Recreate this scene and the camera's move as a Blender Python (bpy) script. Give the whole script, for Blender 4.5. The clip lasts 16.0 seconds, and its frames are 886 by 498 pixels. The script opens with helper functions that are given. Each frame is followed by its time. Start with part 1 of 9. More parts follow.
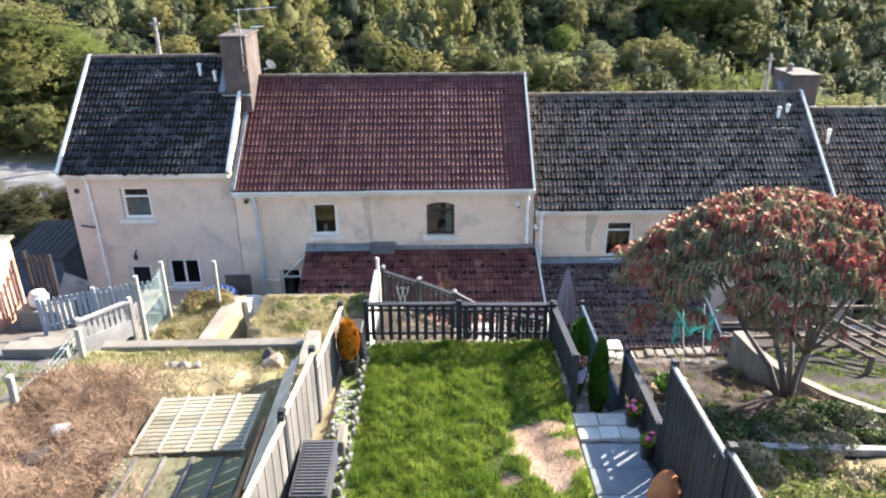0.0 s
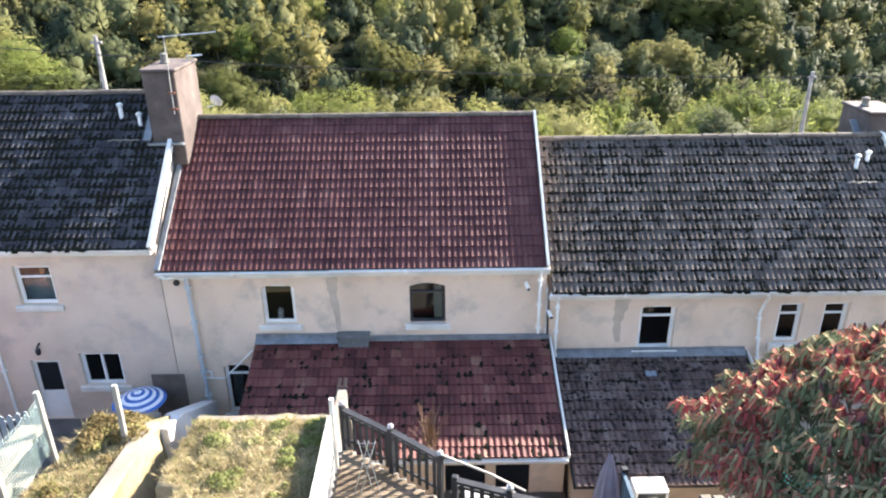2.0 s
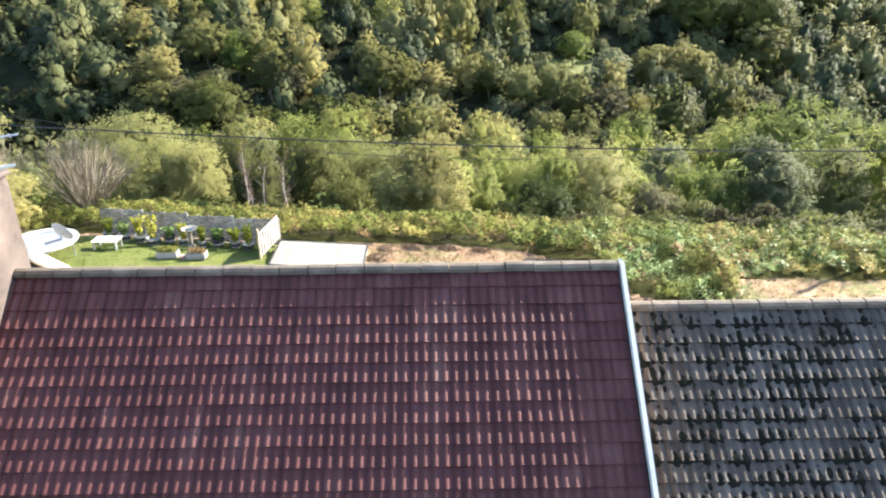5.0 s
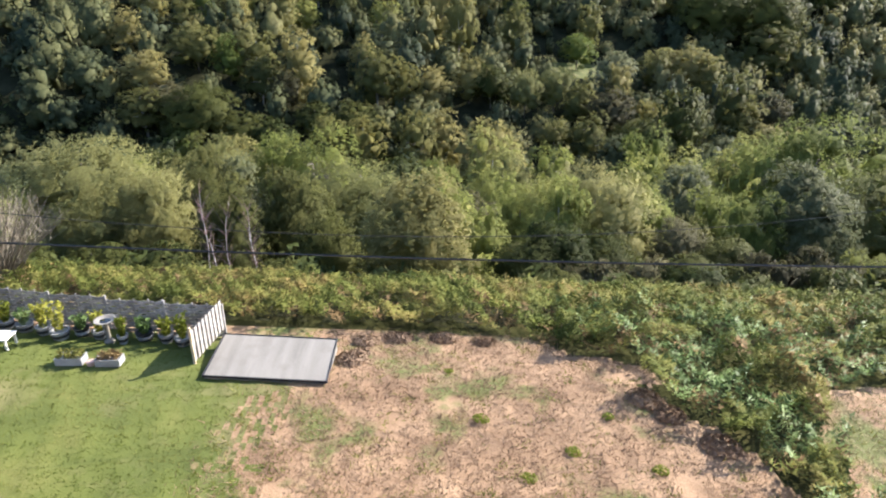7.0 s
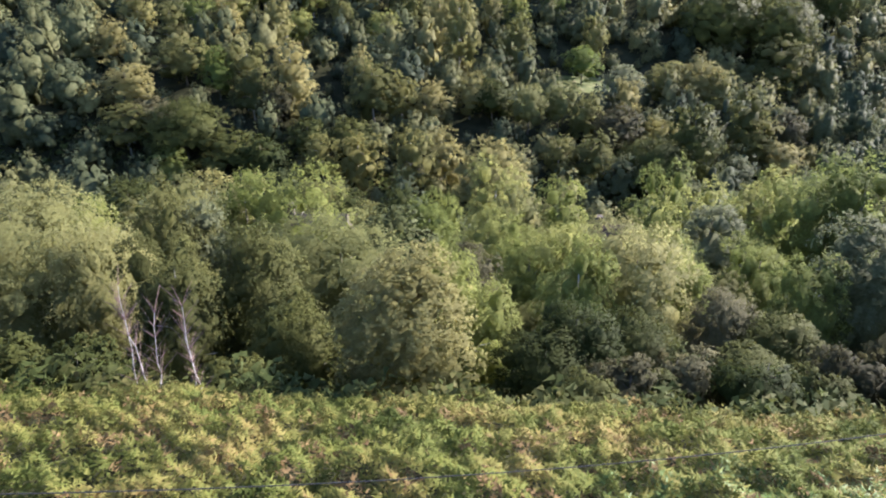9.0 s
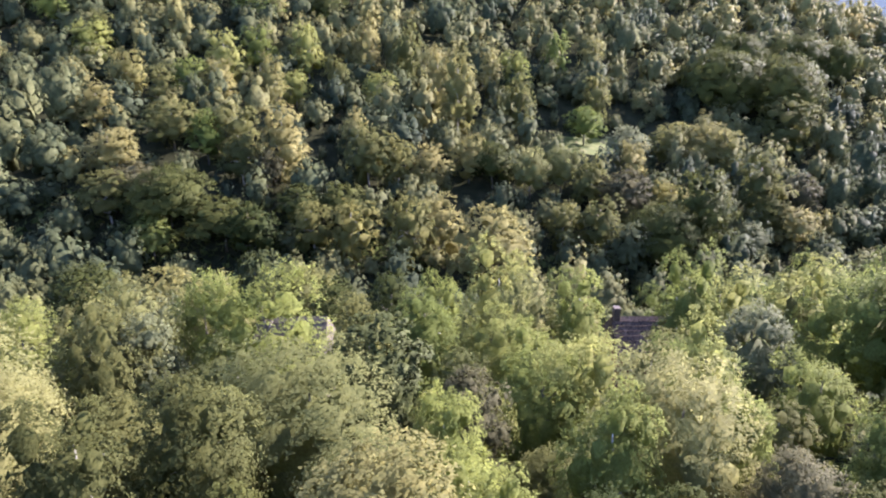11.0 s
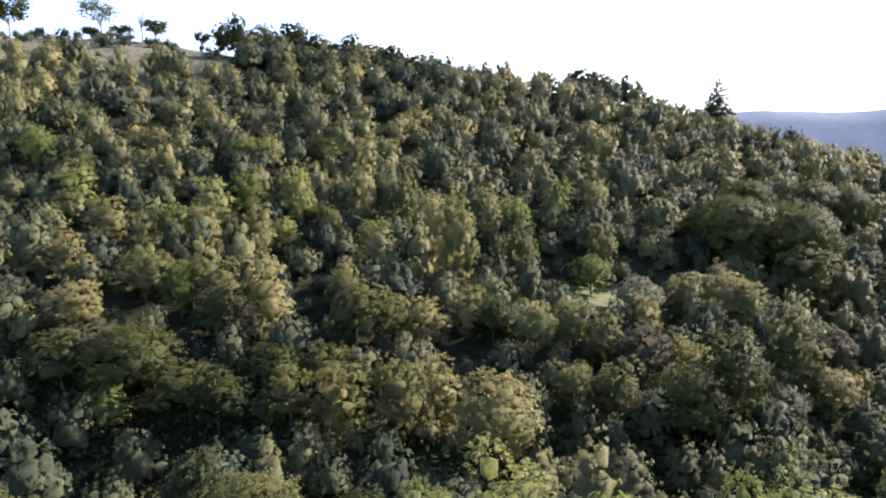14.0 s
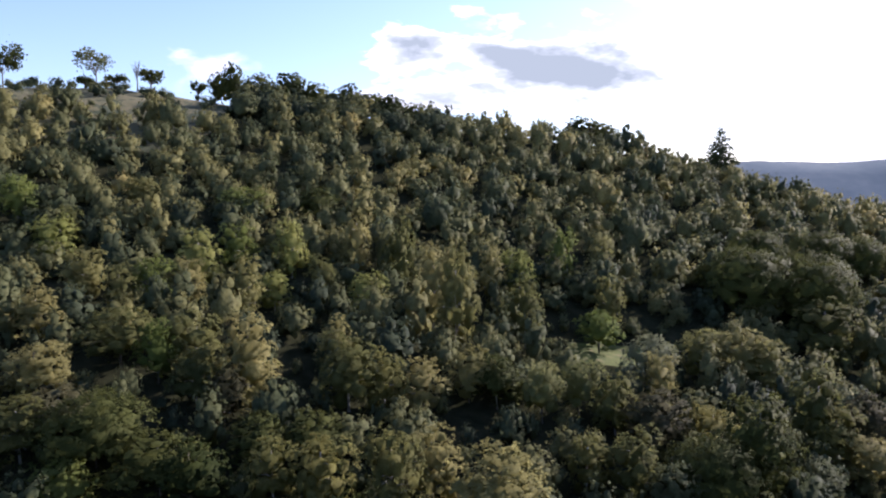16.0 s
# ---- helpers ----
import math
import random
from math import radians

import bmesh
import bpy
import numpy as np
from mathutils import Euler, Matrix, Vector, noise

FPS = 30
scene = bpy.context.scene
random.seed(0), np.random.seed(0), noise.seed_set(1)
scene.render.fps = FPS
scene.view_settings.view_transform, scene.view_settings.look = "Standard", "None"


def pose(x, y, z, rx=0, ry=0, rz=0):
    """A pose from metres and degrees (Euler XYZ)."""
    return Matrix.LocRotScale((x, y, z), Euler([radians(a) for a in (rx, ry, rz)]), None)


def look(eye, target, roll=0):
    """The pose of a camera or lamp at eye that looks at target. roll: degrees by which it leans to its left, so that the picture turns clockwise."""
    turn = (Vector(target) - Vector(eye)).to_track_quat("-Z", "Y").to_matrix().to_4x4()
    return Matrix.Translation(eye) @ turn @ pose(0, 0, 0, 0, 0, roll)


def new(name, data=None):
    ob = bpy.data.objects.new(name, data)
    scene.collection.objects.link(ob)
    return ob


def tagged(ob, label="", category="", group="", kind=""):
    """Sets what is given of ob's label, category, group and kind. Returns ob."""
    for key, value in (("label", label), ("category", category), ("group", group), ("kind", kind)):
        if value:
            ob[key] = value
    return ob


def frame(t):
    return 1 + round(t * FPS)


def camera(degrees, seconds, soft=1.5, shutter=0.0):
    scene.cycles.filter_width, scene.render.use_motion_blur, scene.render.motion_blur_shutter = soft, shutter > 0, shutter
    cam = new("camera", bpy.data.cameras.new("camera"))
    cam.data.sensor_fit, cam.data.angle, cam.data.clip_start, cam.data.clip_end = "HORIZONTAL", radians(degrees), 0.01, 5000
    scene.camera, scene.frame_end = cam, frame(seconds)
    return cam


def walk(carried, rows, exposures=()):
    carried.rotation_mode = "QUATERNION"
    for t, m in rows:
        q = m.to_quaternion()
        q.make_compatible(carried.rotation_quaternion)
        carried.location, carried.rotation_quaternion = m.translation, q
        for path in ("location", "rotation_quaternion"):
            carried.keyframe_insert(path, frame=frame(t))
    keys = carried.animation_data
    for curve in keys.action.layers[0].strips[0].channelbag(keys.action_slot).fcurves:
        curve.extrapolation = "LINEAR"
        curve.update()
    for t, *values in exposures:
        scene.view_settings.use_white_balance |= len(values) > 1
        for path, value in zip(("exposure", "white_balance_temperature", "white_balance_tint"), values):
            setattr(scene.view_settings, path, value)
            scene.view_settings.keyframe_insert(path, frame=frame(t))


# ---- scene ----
cam = camera(64.4, 16.0, 2.1)
PATH = [
    (0, (-0.391, -2.958, 12.944), (-0.379, -1.128, 12.137), -0.4),
    (0.5, (-0.27, -1.582, 12.966), (-0.26, 0.248, 12.159), -0.4),
    (0.9, (-0.185, -0.41, 12.976), (-0.175, 1.42, 12.168), -0.5),
    (1, (-0.19, -0.078, 12.969), (-0.179, 1.752, 12.163), -0.5),
    (1.5, (-0.07, 1.486, 13.003), (-0.061, 3.316, 12.196), -0.5),
    (2, (0.045, 3.042, 13.051), (0.053, 4.872, 12.244), -0.6),
    (2.5, (0.097, 4.613, 13.089), (0.104, 6.443, 12.282), -0.6),
    (3, (0.029, 6.214, 13.128), (0.036, 8.043, 12.32), -0.7),
    (3.5, (-0.048, 7.845, 13.13), (-0.04, 9.676, 12.323), -0.6),
    (4, (-0.108, 9.548, 13.171), (-0.1, 11.379, 12.364), -0.6),
    (4.5, (-0.024, 11.25, 13.197), (-0.018, 13.08, 12.39), -0.6),
    (5, (-0.07, 13.175, 13.248), (-0.065, 15.004, 12.44), -0.7),
    (7.3, (0.27, 21.459, 13.365), (0.273, 23.288, 12.555), -0.7),
    (7.5, (0.28, 22.317, 13.365), (0.284, 24.146, 12.557), -0.6),
    (8, (0.373, 24.529, 13.416), (0.376, 26.359, 12.608), -0.6),
    (8.2, (0.397, 25.471, 13.422), (0.401, 27.301, 12.616), -0.5),
    (10.3, (0.664, 35.192, 13.954), (0.669, 37.057, 13.231), -0.6),
    (10.5, (0.677, 36.195, 13.987), (0.684, 38.067, 13.283), -0.6),
    (11, (0.822, 38.714, 14.084), (0.829, 40.603, 13.428), -0.6),
    (11.5, (0.955, 41.255, 14.099), (0.963, 43.162, 13.498), -0.5),
    (12, (1.071, 43.726, 14.215), (1.079, 45.65, 13.67), -0.6),
    (12.5, (1.247, 46.241, 14.295), (1.256, 48.18, 13.808), -0.6),
    (13, (1.413, 48.786, 14.374), (1.422, 50.741, 13.949), -0.6),
    (13.5, (1.586, 51.387, 14.48), (1.594, 53.355, 14.123), -0.5),
    (14, (1.782, 53.908, 14.612), (1.792, 55.888, 14.332), -0.5),
    (14.5, (1.853, 56.465, 14.715), (1.864, 58.455, 14.515), -0.5),
    (15, (1.896, 59.037, 14.72), (1.908, 61.032, 14.574), -0.5),
    (15.5, (1.802, 61.432, 14.709), (1.816, 63.426, 14.566), -0.5),
    (16, (1.685, 63.704, 14.684), (1.701, 65.699, 14.543), -0.5),
]
EXPOSURES = [(0, 2.35, 6350, 13), (1.5, 2.5, 6350, 14), (3.5, 2.85, 6600, 12), (5, 2.55, 6350, 9), (7.5, 1.8, 6000, 16), (8, 1.85, 5900, 17), (10.5, 2.4, 5800, 28), (12.5, 2.55, 5800, 30), (14.0, 1.85, 5850, 29), (15, 1.1, 5850, 27), (16, 1.05, 5850, 27)]
walk(cam, [(t, look(eye, target, roll)) for t, eye, target, roll in PATH], EXPOSURES)

# ---- sky and sun ----
SUN_TO = Vector((0.80, 0.60, 0.0)).normalized()
SUN_ELEV = radians(29.2)
world = bpy.data.worlds.new("sky")
scene.world = world
world.use_nodes = True
wn = world.node_tree
sky = wn.nodes.new("ShaderNodeTexSky")
sky.sky_type = "NISHITA"
sky.sun_disc = False
sky.sun_elevation = SUN_ELEV
sky.sun_rotation = math.atan2(SUN_TO.x, SUN_TO.y)
sky.air_density, sky.dust_density, sky.ozone_density = 1.0, 0.7, 1.6
wn.nodes["Background"].inputs["Strength"].default_value = 0.115
wn.links.new(sky.outputs[0], wn.nodes["Background"].inputs["Color"])
sun = new("sun", bpy.data.lights.new("sun", "SUN"))
sun.data.energy, sun.data.angle, sun.data.color = 5.0, radians(0.6), (1.0, 0.92, 0.79)
sun.matrix_world = look((0, 0, 0), -Vector((SUN_TO.x * math.cos(SUN_ELEV), SUN_TO.y * math.cos(SUN_ELEV), math.sin(SUN_ELEV))))


# ---- materials ----
def nodes_of(name):
    m = bpy.data.materials.new(name)
    m.use_nodes = True
    return m, m.node_tree.nodes, m.node_tree.links, m.node_tree.nodes["Principled BSDF"]


def ramp(nt, stops):
    r = nt.nodes.new("ShaderNodeValToRGB")
    e = r.color_ramp.elements
    while len(e) < len(stops):
        e.new(0.5)
    for k, (p, c) in zip(e, stops):
        k.position, k.color = p, (*c, 1)
    return r


def noisy(name, stops, scale=3.0, fine=40.0, rough=0.8, bump=0.3, dist=0.02, metal=0.0, stretch=(1, 1, 1), spots=None, random_shift=0.0, spec=0.3):
    """A surface with colour variation at two scales, fine relief and optional spots of another colour."""
    m, n, l, b = nodes_of(name)
    nt = m.node_tree
    tc = n.new("ShaderNodeTexCoord")
    mp = n.new("ShaderNodeMapping")
    mp.inputs["Scale"].default_value = stretch
    geo = n.new("ShaderNodeNewGeometry")
    l.new(geo.outputs["Position"], mp.inputs["Vector"])
    big, small = n.new("ShaderNodeTexNoise"), n.new("ShaderNodeTexNoise")
    big.inputs["Scale"].default_value, big.inputs["Detail"].default_value = scale, 6
    small.inputs["Scale"].default_value, small.inputs["Detail"].default_value = fine, 4
    l.new(mp.outputs[0], big.inputs["Vector"])
    l.new(mp.outputs[0], small.inputs["Vector"])
    mix = n.new("ShaderNodeMath")
    mix.operation = "MULTIPLY_ADD"
    l.new(small.outputs["Fac"], mix.inputs[0])
    mix.inputs[1].default_value = 0.45
    half = n.new("ShaderNodeMath")
    half.operation = "MULTIPLY_ADD"
    l.new(big.outputs["Fac"], half.inputs[0])
    half.inputs[1].default_value, half.inputs[2].default_value = 1.1, -0.27
    l.new(half.outputs[0], mix.inputs[2])
    fac = mix
    if random_shift:
        info = n.new("ShaderNodeObjectInfo")
        both = n.new("ShaderNodeMath")
        both.operation = "ADD"
        l.new(info.outputs["Random"], both.inputs[0])
        l.new(geo.outputs["Random Per Island"], both.inputs[1])
        fr = n.new("ShaderNodeMath")
        fr.operation = "FRACT"
        l.new(both.outputs[0], fr.inputs[0])
        sh = n.new("ShaderNodeMath")
        sh.operation = "MULTIPLY_ADD"
        l.new(fr.outputs[0], sh.inputs[0])
        sh.inputs[1].default_value = random_shift
        low = n.new("ShaderNodeMath")
        low.operation = "SUBTRACT"
        l.new(mix.outputs[0], low.inputs[0])
        low.inputs[1].default_value = random_shift / 2
        l.new(low.outputs[0], sh.inputs[2])
        fac = sh
    cr = ramp(nt, stops)
    l.new(fac.outputs[0], cr.inputs[0])
    colour = cr.outputs[0]
    if spots:
        sc, lo, hi, col = spots
        sp = n.new("ShaderNodeTexNoise")
        sp.inputs["Scale"].default_value, sp.inputs["Detail"].default_value, sp.inputs["Roughness"].default_value = sc, 5, 0.62
        l.new(geo.outputs["Position"], sp.inputs["Vector"])
        mr = n.new("ShaderNodeMapRange")
        mr.inputs["From Min"].default_value, mr.inputs["From Max"].default_value = lo, hi
        l.new(sp.outputs["Fac"], mr.inputs["Value"])
        mc = n.new("ShaderNodeMix")
        mc.data_type = "RGBA"
        l.new(mr.outputs[0], mc.inputs["Factor"])
        l.new(colour, mc.inputs["A"])
        mc.inputs["B"].default_value = (*col, 1)
        colour = mc.outputs["Result"]
    l.new(colour, b.inputs["Base Color"])
    b.inputs["Roughness"].default_value, b.inputs["Metallic"].default_value = rough, metal
    b.inputs["Specular IOR Level"].default_value = spec
    if bump:
        bp = n.new("ShaderNodeBump")
        bp.inputs["Strength"].default_value, bp.inputs["Distance"].default_value = bump, dist
        l.new(mix.outputs[0], bp.inputs["Height"])
        l.new(bp.outputs[0], b.inputs["Normal"])
    return m


def leafy(name, stops, through_light=0.35, rough=0.65, tree_tint=False, patch=0.0, mottle=0.0, single=0.25):
    """Leaves: colour varies from leaf to leaf and from plant to plant, and some light passes through."""
    m, n, l, b = nodes_of(name)
    nt = m.node_tree
    geo, info = n.new("ShaderNodeNewGeometry"), n.new("ShaderNodeObjectInfo")
    plant = info.outputs["Random"]
    if tree_tint:
        at = n.new("ShaderNodeAttribute")
        at.attribute_name = "tint"
        plant = at.outputs["Fac"]
    if patch:
        nz = n.new("ShaderNodeTexNoise")
        nz.inputs["Scale"].default_value, nz.inputs["Detail"].default_value = patch, 3
        l.new(geo.outputs["Position"], nz.inputs["Vector"])
        wide = n.new("ShaderNodeMapRange")
        wide.inputs["From Min"].default_value, wide.inputs["From Max"].default_value = 0.3, 0.7
        l.new(nz.outputs["Fac"], wide.inputs["Value"])
        plant = wide.outputs[0]
    a = n.new("ShaderNodeMath")
    a.operation = "MULTIPLY_ADD"
    l.new(geo.outputs["Random Per Island"], a.inputs[0])
    a.inputs[1].default_value = 0.08 if tree_tint else single
    c = n.new("ShaderNodeMath")
    c.operation = "MULTIPLY"
    l.new(plant, c.inputs[0])
    c.inputs[1].default_value = 0.92 if tree_tint else 1 - single
    l.new(c.outputs[0], a.inputs[2])
    cr = ramp(nt, stops)
    l.new(a.outputs[0], cr.inputs[0])
    colour = cr.outputs[0]
    tr = n.new("ShaderNodeBsdfTranslucent")
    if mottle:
        # noise darkens the colour for twigs and shaded gaps finer than the built leaves
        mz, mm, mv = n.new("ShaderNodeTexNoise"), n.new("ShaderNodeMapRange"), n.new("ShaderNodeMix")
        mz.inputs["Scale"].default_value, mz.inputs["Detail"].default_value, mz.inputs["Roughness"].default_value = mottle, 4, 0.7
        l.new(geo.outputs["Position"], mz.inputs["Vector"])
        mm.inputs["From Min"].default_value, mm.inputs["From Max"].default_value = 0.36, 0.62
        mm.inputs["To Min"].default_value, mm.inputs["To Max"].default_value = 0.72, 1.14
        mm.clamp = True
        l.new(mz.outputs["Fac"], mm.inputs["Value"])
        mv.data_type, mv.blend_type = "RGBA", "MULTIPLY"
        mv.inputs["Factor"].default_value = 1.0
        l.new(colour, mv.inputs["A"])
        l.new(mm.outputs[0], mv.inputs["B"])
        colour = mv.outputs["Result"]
        bp = n.new("ShaderNodeBump")
        bp.inputs["Strength"].default_value, bp.inputs["Distance"].default_value = 0.5, 0.3 / mottle
        l.new(mz.outputs["Fac"], bp.inputs["Height"])
        l.new(bp.outputs[0], b.inputs["Normal"])
    l.new(colour, b.inputs["Base Color"])
    b.inputs["Roughness"].default_value = rough
    b.inputs["Specular IOR Level"].default_value = 0.05
    l.new(colour, tr.inputs["Color"])
    mx = n.new("ShaderNodeMixShader")
    mx.inputs[0].default_value = through_light
    l.new(b.outputs[0], mx.inputs[1])
    l.new(tr.outputs[0], mx.inputs[2])
    l.new(mx.outputs[0], n["Material Output"].inputs["Surface"])
    return m


def plain(name, colour, rough=0.5, metal=0.0, spec=0.5):
    m, n, l, b = nodes_of(name)
    b.inputs["Base Color"].default_value = (*colour, 1)
    b.inputs["Roughness"].default_value, b.inputs["Metallic"].default_value = rough, metal
    b.inputs["Specular IOR Level"].default_value = spec
    return m


def make_glass():
    m, n, l, b = nodes_of("window_glass")
    clear, shine, mx, lw = n.new("ShaderNodeBsdfTransparent"), n.new("ShaderNodeBsdfGlossy"), n.new("ShaderNodeMixShader"), n.new("ShaderNodeLayerWeight")
    shine.inputs["Roughness"].default_value = 0.02
    clear.inputs["Color"].default_value = (0.6, 0.64, 0.64, 1)
    lw.inputs["Blend"].default_value = 0.25
    pw, add = n.new("ShaderNodeMath"), n.new("ShaderNodeMath")
    pw.operation, add.operation = "POWER", "MULTIPLY_ADD"
    l.new(lw.outputs["Facing"], pw.inputs[0])
    pw.inputs[1].default_value = 5.0
    l.new(pw.outputs[0], add.inputs[0])
    add.inputs[1].default_value, add.inputs[2].default_value = 0.7, 0.05
    l.new(add.outputs[0], mx.inputs[0])
    l.new(clear.outputs[0], mx.inputs[1])
    l.new(shine.outputs[0], mx.inputs[2])
    l.new(mx.outputs[0], n["Material Output"].inputs["Surface"])
    return m


GLASS = make_glass()
RENDER = noisy("rendered_wall", [(0.2, (0.54, 0.41, 0.295)), (0.5, (0.70, 0.54, 0.40)), (0.8, (0.76, 0.60, 0.455))], 0.7, 60, 0.9, 0.25, 0.01, stretch=(1, 1, 0.6), spots=(1.1, 0.52, 0.78, (0.38, 0.32, 0.26)))
RENDER_GREY = noisy("rendered_wall_grey", [(0.2, (0.47, 0.365, 0.28)), (0.5, (0.625, 0.49, 0.375)), (0.8, (0.68, 0.54, 0.42))], 0.6, 60, 0.9, 0.25, 0.01, spots=(0.9, 0.50, 0.78, (0.34, 0.29, 0.26)))
WHITE = noisy("white_paint", [(0.2, (0.52, 0.48, 0.41)), (0.6, (0.69, 0.65, 0.57))], 2.0, 30, 0.45, 0.1, 0.004)
UPVC = noisy("white_plastic", [(0.2, (0.70, 0.68, 0.62)), (0.6, (0.80, 0.78, 0.72))], 2.0, 30, 0.3, 0.0)
DARK_FRAME = plain("dark_window_frame", (0.03, 0.032, 0.035), 0.4)
RED_TILE = noisy("red_brown_tile", [(0.1, (0.044, 0.015, 0.0145)), (0.45, (0.076, 0.025, 0.023)), (0.7, (0.102, 0.038, 0.034)), (0.95, (0.15, 0.084, 0.068))], 1.0, 35, 0.68, 0.2, 0.005, stretch=(2.6, 0.7, 0.7), random_shift=0.28, spots=(9, 0.66, 0.76, (0.05, 0.03, 0.03)), spec=0.2)
RED_TILE_OLD = noisy("weathered_red_tile", [(0.1, (0.045, 0.016, 0.014)), (0.4, (0.092, 0.030, 0.026)), (0.7, (0.145, 0.052, 0.042)), (0.95, (0.23, 0.13, 0.085))], 0.6, 30, 0.65, 0.3, 0.006, stretch=(2.6, 0.7, 0.7), random_shift=0.5, spots=(6, 0.60, 0.72, (0.035, 0.025, 0.025)), spec=0.2)
GREY_TILE = noisy("mossy_grey_tile", [(0.1, (0.047, 0.038, 0.030)), (0.5, (0.088, 0.072, 0.060)), (0.9, (0.14, 0.118, 0.099))], 0.7, 30, 0.85, 0.3, 0.006, stretch=(2.6, 0.7, 0.7), random_shift=0.4, spots=(8, 0.60, 0.66, (0.022, 0.022, 0.018)), spec=0.1)
BLACK_TILE = noisy("lichen_dark_tile", [(0.1, (0.02, 0.019, 0.021)), (0.5, (0.04, 0.038, 0.04)), (0.9, (0.095, 0.09, 0.09))], 0.8, 30, 0.85, 0.3, 0.006, stretch=(2.6, 0.7, 0.7), random_shift=0.4, spots=(7, 0.60, 0.66, (0.012, 0.012, 0.011)), spec=0.1)
LEAN_TILE = noisy("mossy_brown_tile", [(0.1, (0.055, 0.036, 0.032)), (0.5, (0.105, 0.073, 0.062)), (0.9, (0.18, 0.135, 0.115))], 0.8, 30, 0.85, 0.3, 0.006, stretch=(2.6, 0.7, 0.7), random_shift=0.45, spots=(6, 0.53, 0.59, (0.030, 0.023, 0.021)), spec=0.1)
RIDGE = noisy("mortar_ridge", [(0.2, (0.06, 0.047, 0.036)), (0.6, (0.115, 0.092, 0.07)), (0.9, (0.20, 0.165, 0.13))], 3, 30, 0.85, 0.4, 0.01)
UNDERLAY = plain("roof_underlay", (0.03, 0.028, 0.026), 0.9)
LEAD = noisy("lead_flashing", [(0.2, (0.13, 0.14, 0.145)), (0.7, (0.25, 0.265, 0.27))], 4, 30, 0.55, 0.2, 0.004, metal=0.3)
CONCRETE = noisy("concrete", [(0.2, (0.11, 0.096, 0.076)), (0.6, (0.20, 0.178, 0.145)), (0.9, (0.30, 0.272, 0.23))], 1.5, 30, 0.9, 0.4, 0.01, spots=(2.5, 0.58, 0.75, (0.13, 0.12, 0.08)))
CHIMNEY_STONE = noisy("chimney_render", [(0.2, (0.06, 0.045, 0.038)), (0.6, (0.105, 0.082, 0.071)), (0.9, (0.17, 0.14, 0.12))], 1.8, 30, 0.9, 0.5, 0.015, spots=(2, 0.55, 0.75, (0.045, 0.034, 0.03)))
ROOM = plain("room_wall", (0.022, 0.02, 0.019), 0.9)
BLACK_WOOD = noisy("black_stained_wood", [(0.2, (0.010, 0.011, 0.013)), (0.7, (0.026, 0.027, 0.031)), (0.95, (0.06, 0.058, 0.058))], 3, 40, 0.6, 0.3, 0.006, stretch=(1, 1, 0.3))
GREY_WOOD = noisy("weathered_grey_wood", [(0.2, (0.17, 0.15, 0.14)), (0.6, (0.31, 0.29, 0.27)), (0.9, (0.43, 0.40, 0.37))], 3, 40, 0.85, 0.3, 0.006)
PALE_WOOD = noisy("pale_timber", [(0.2, (0.34, 0.24, 0.14)), (0.6, (0.50, 0.40, 0.27)), (0.9, (0.62, 0.53, 0.40))], 3, 40, 0.8, 0.3, 0.005)
METAL = plain("galvanised_metal", (0.45, 0.46, 0.46), 0.4, 0.8)
FENCE_WOOD = noisy("dull_fence_boards", [(0.2, (0.075, 0.068, 0.062)), (0.6, (0.13, 0.12, 0.11)), (0.9, (0.20, 0.185, 0.17))], 3, 40, 0.85, 0.3, 0.006, stretch=(1, 1, 0.3), random_shift=0.3)
BROWN_RAIL = noisy("brown_weathered_rail", [(0.2, (0.07, 0.05, 0.04)), (0.6, (0.13, 0.098, 0.08)), (0.9, (0.21, 0.17, 0.145))], 3, 40, 0.85, 0.3, 0.006)
BLACK_PLASTIC = plain("black_plastic", (0.015, 0.015, 0.016), 0.45)

LAWN = noisy("lawn_soil", [(0.2, (0.06, 0.075, 0.015)), (0.6, (0.12, 0.15, 0.03)), (0.9, (0.24, 0.19, 0.09))], 1.6, 30, 0.95, 0.6, 0.03)
DRY = noisy("dry_grass_ground", [(0.15, (0.09, 0.075, 0.035)), (0.45, (0.20, 0.16, 0.085)), (0.8, (0.32, 0.26, 0.16))], 0.9, 22, 0.95, 0.7, 0.04, spots=(0.7, 0.50, 0.66, (0.13, 0.13, 0.045)))
BROWN_CUT = noisy("cut_brown_brush", [(0.15, (0.08, 0.05, 0.033)), (0.5, (0.22, 0.14, 0.095)), (0.9, (0.38, 0.27, 0.19))], 1.6, 20, 0.95, 0.8, 0.05)
# dark earth, lowered further to carry the sumac's shade over the plot
SOIL = noisy("dark_soil", [(0.2, (0.011, 0.009, 0.007)), (0.6, (0.027, 0.020, 0.016)), (0.9, (0.070, 0.054, 0.043))], 1.4, 24, 0.95, 0.7, 0.04)
FRONT_LAWN = noisy("mown_lawn", [(0.2, (0.05, 0.065, 0.011)), (0.6, (0.085, 0.10, 0.018)), (0.9, (0.135, 0.13, 0.035))], 0.5, 25, 0.95, 0.5, 0.03, spots=(0.35, 0.52, 0.75, (0.18, 0.15, 0.07)))
FRONT_DRY = noisy("cut_bracken_ground", [(0.15, (0.085, 0.054, 0.032)), (0.45, (0.212, 0.132, 0.074)), (0.85, (0.34, 0.225, 0.132))], 0.8, 18, 0.95, 0.8, 0.05, spots=(0.45, 0.53, 0.63, (0.10, 0.11, 0.03)))
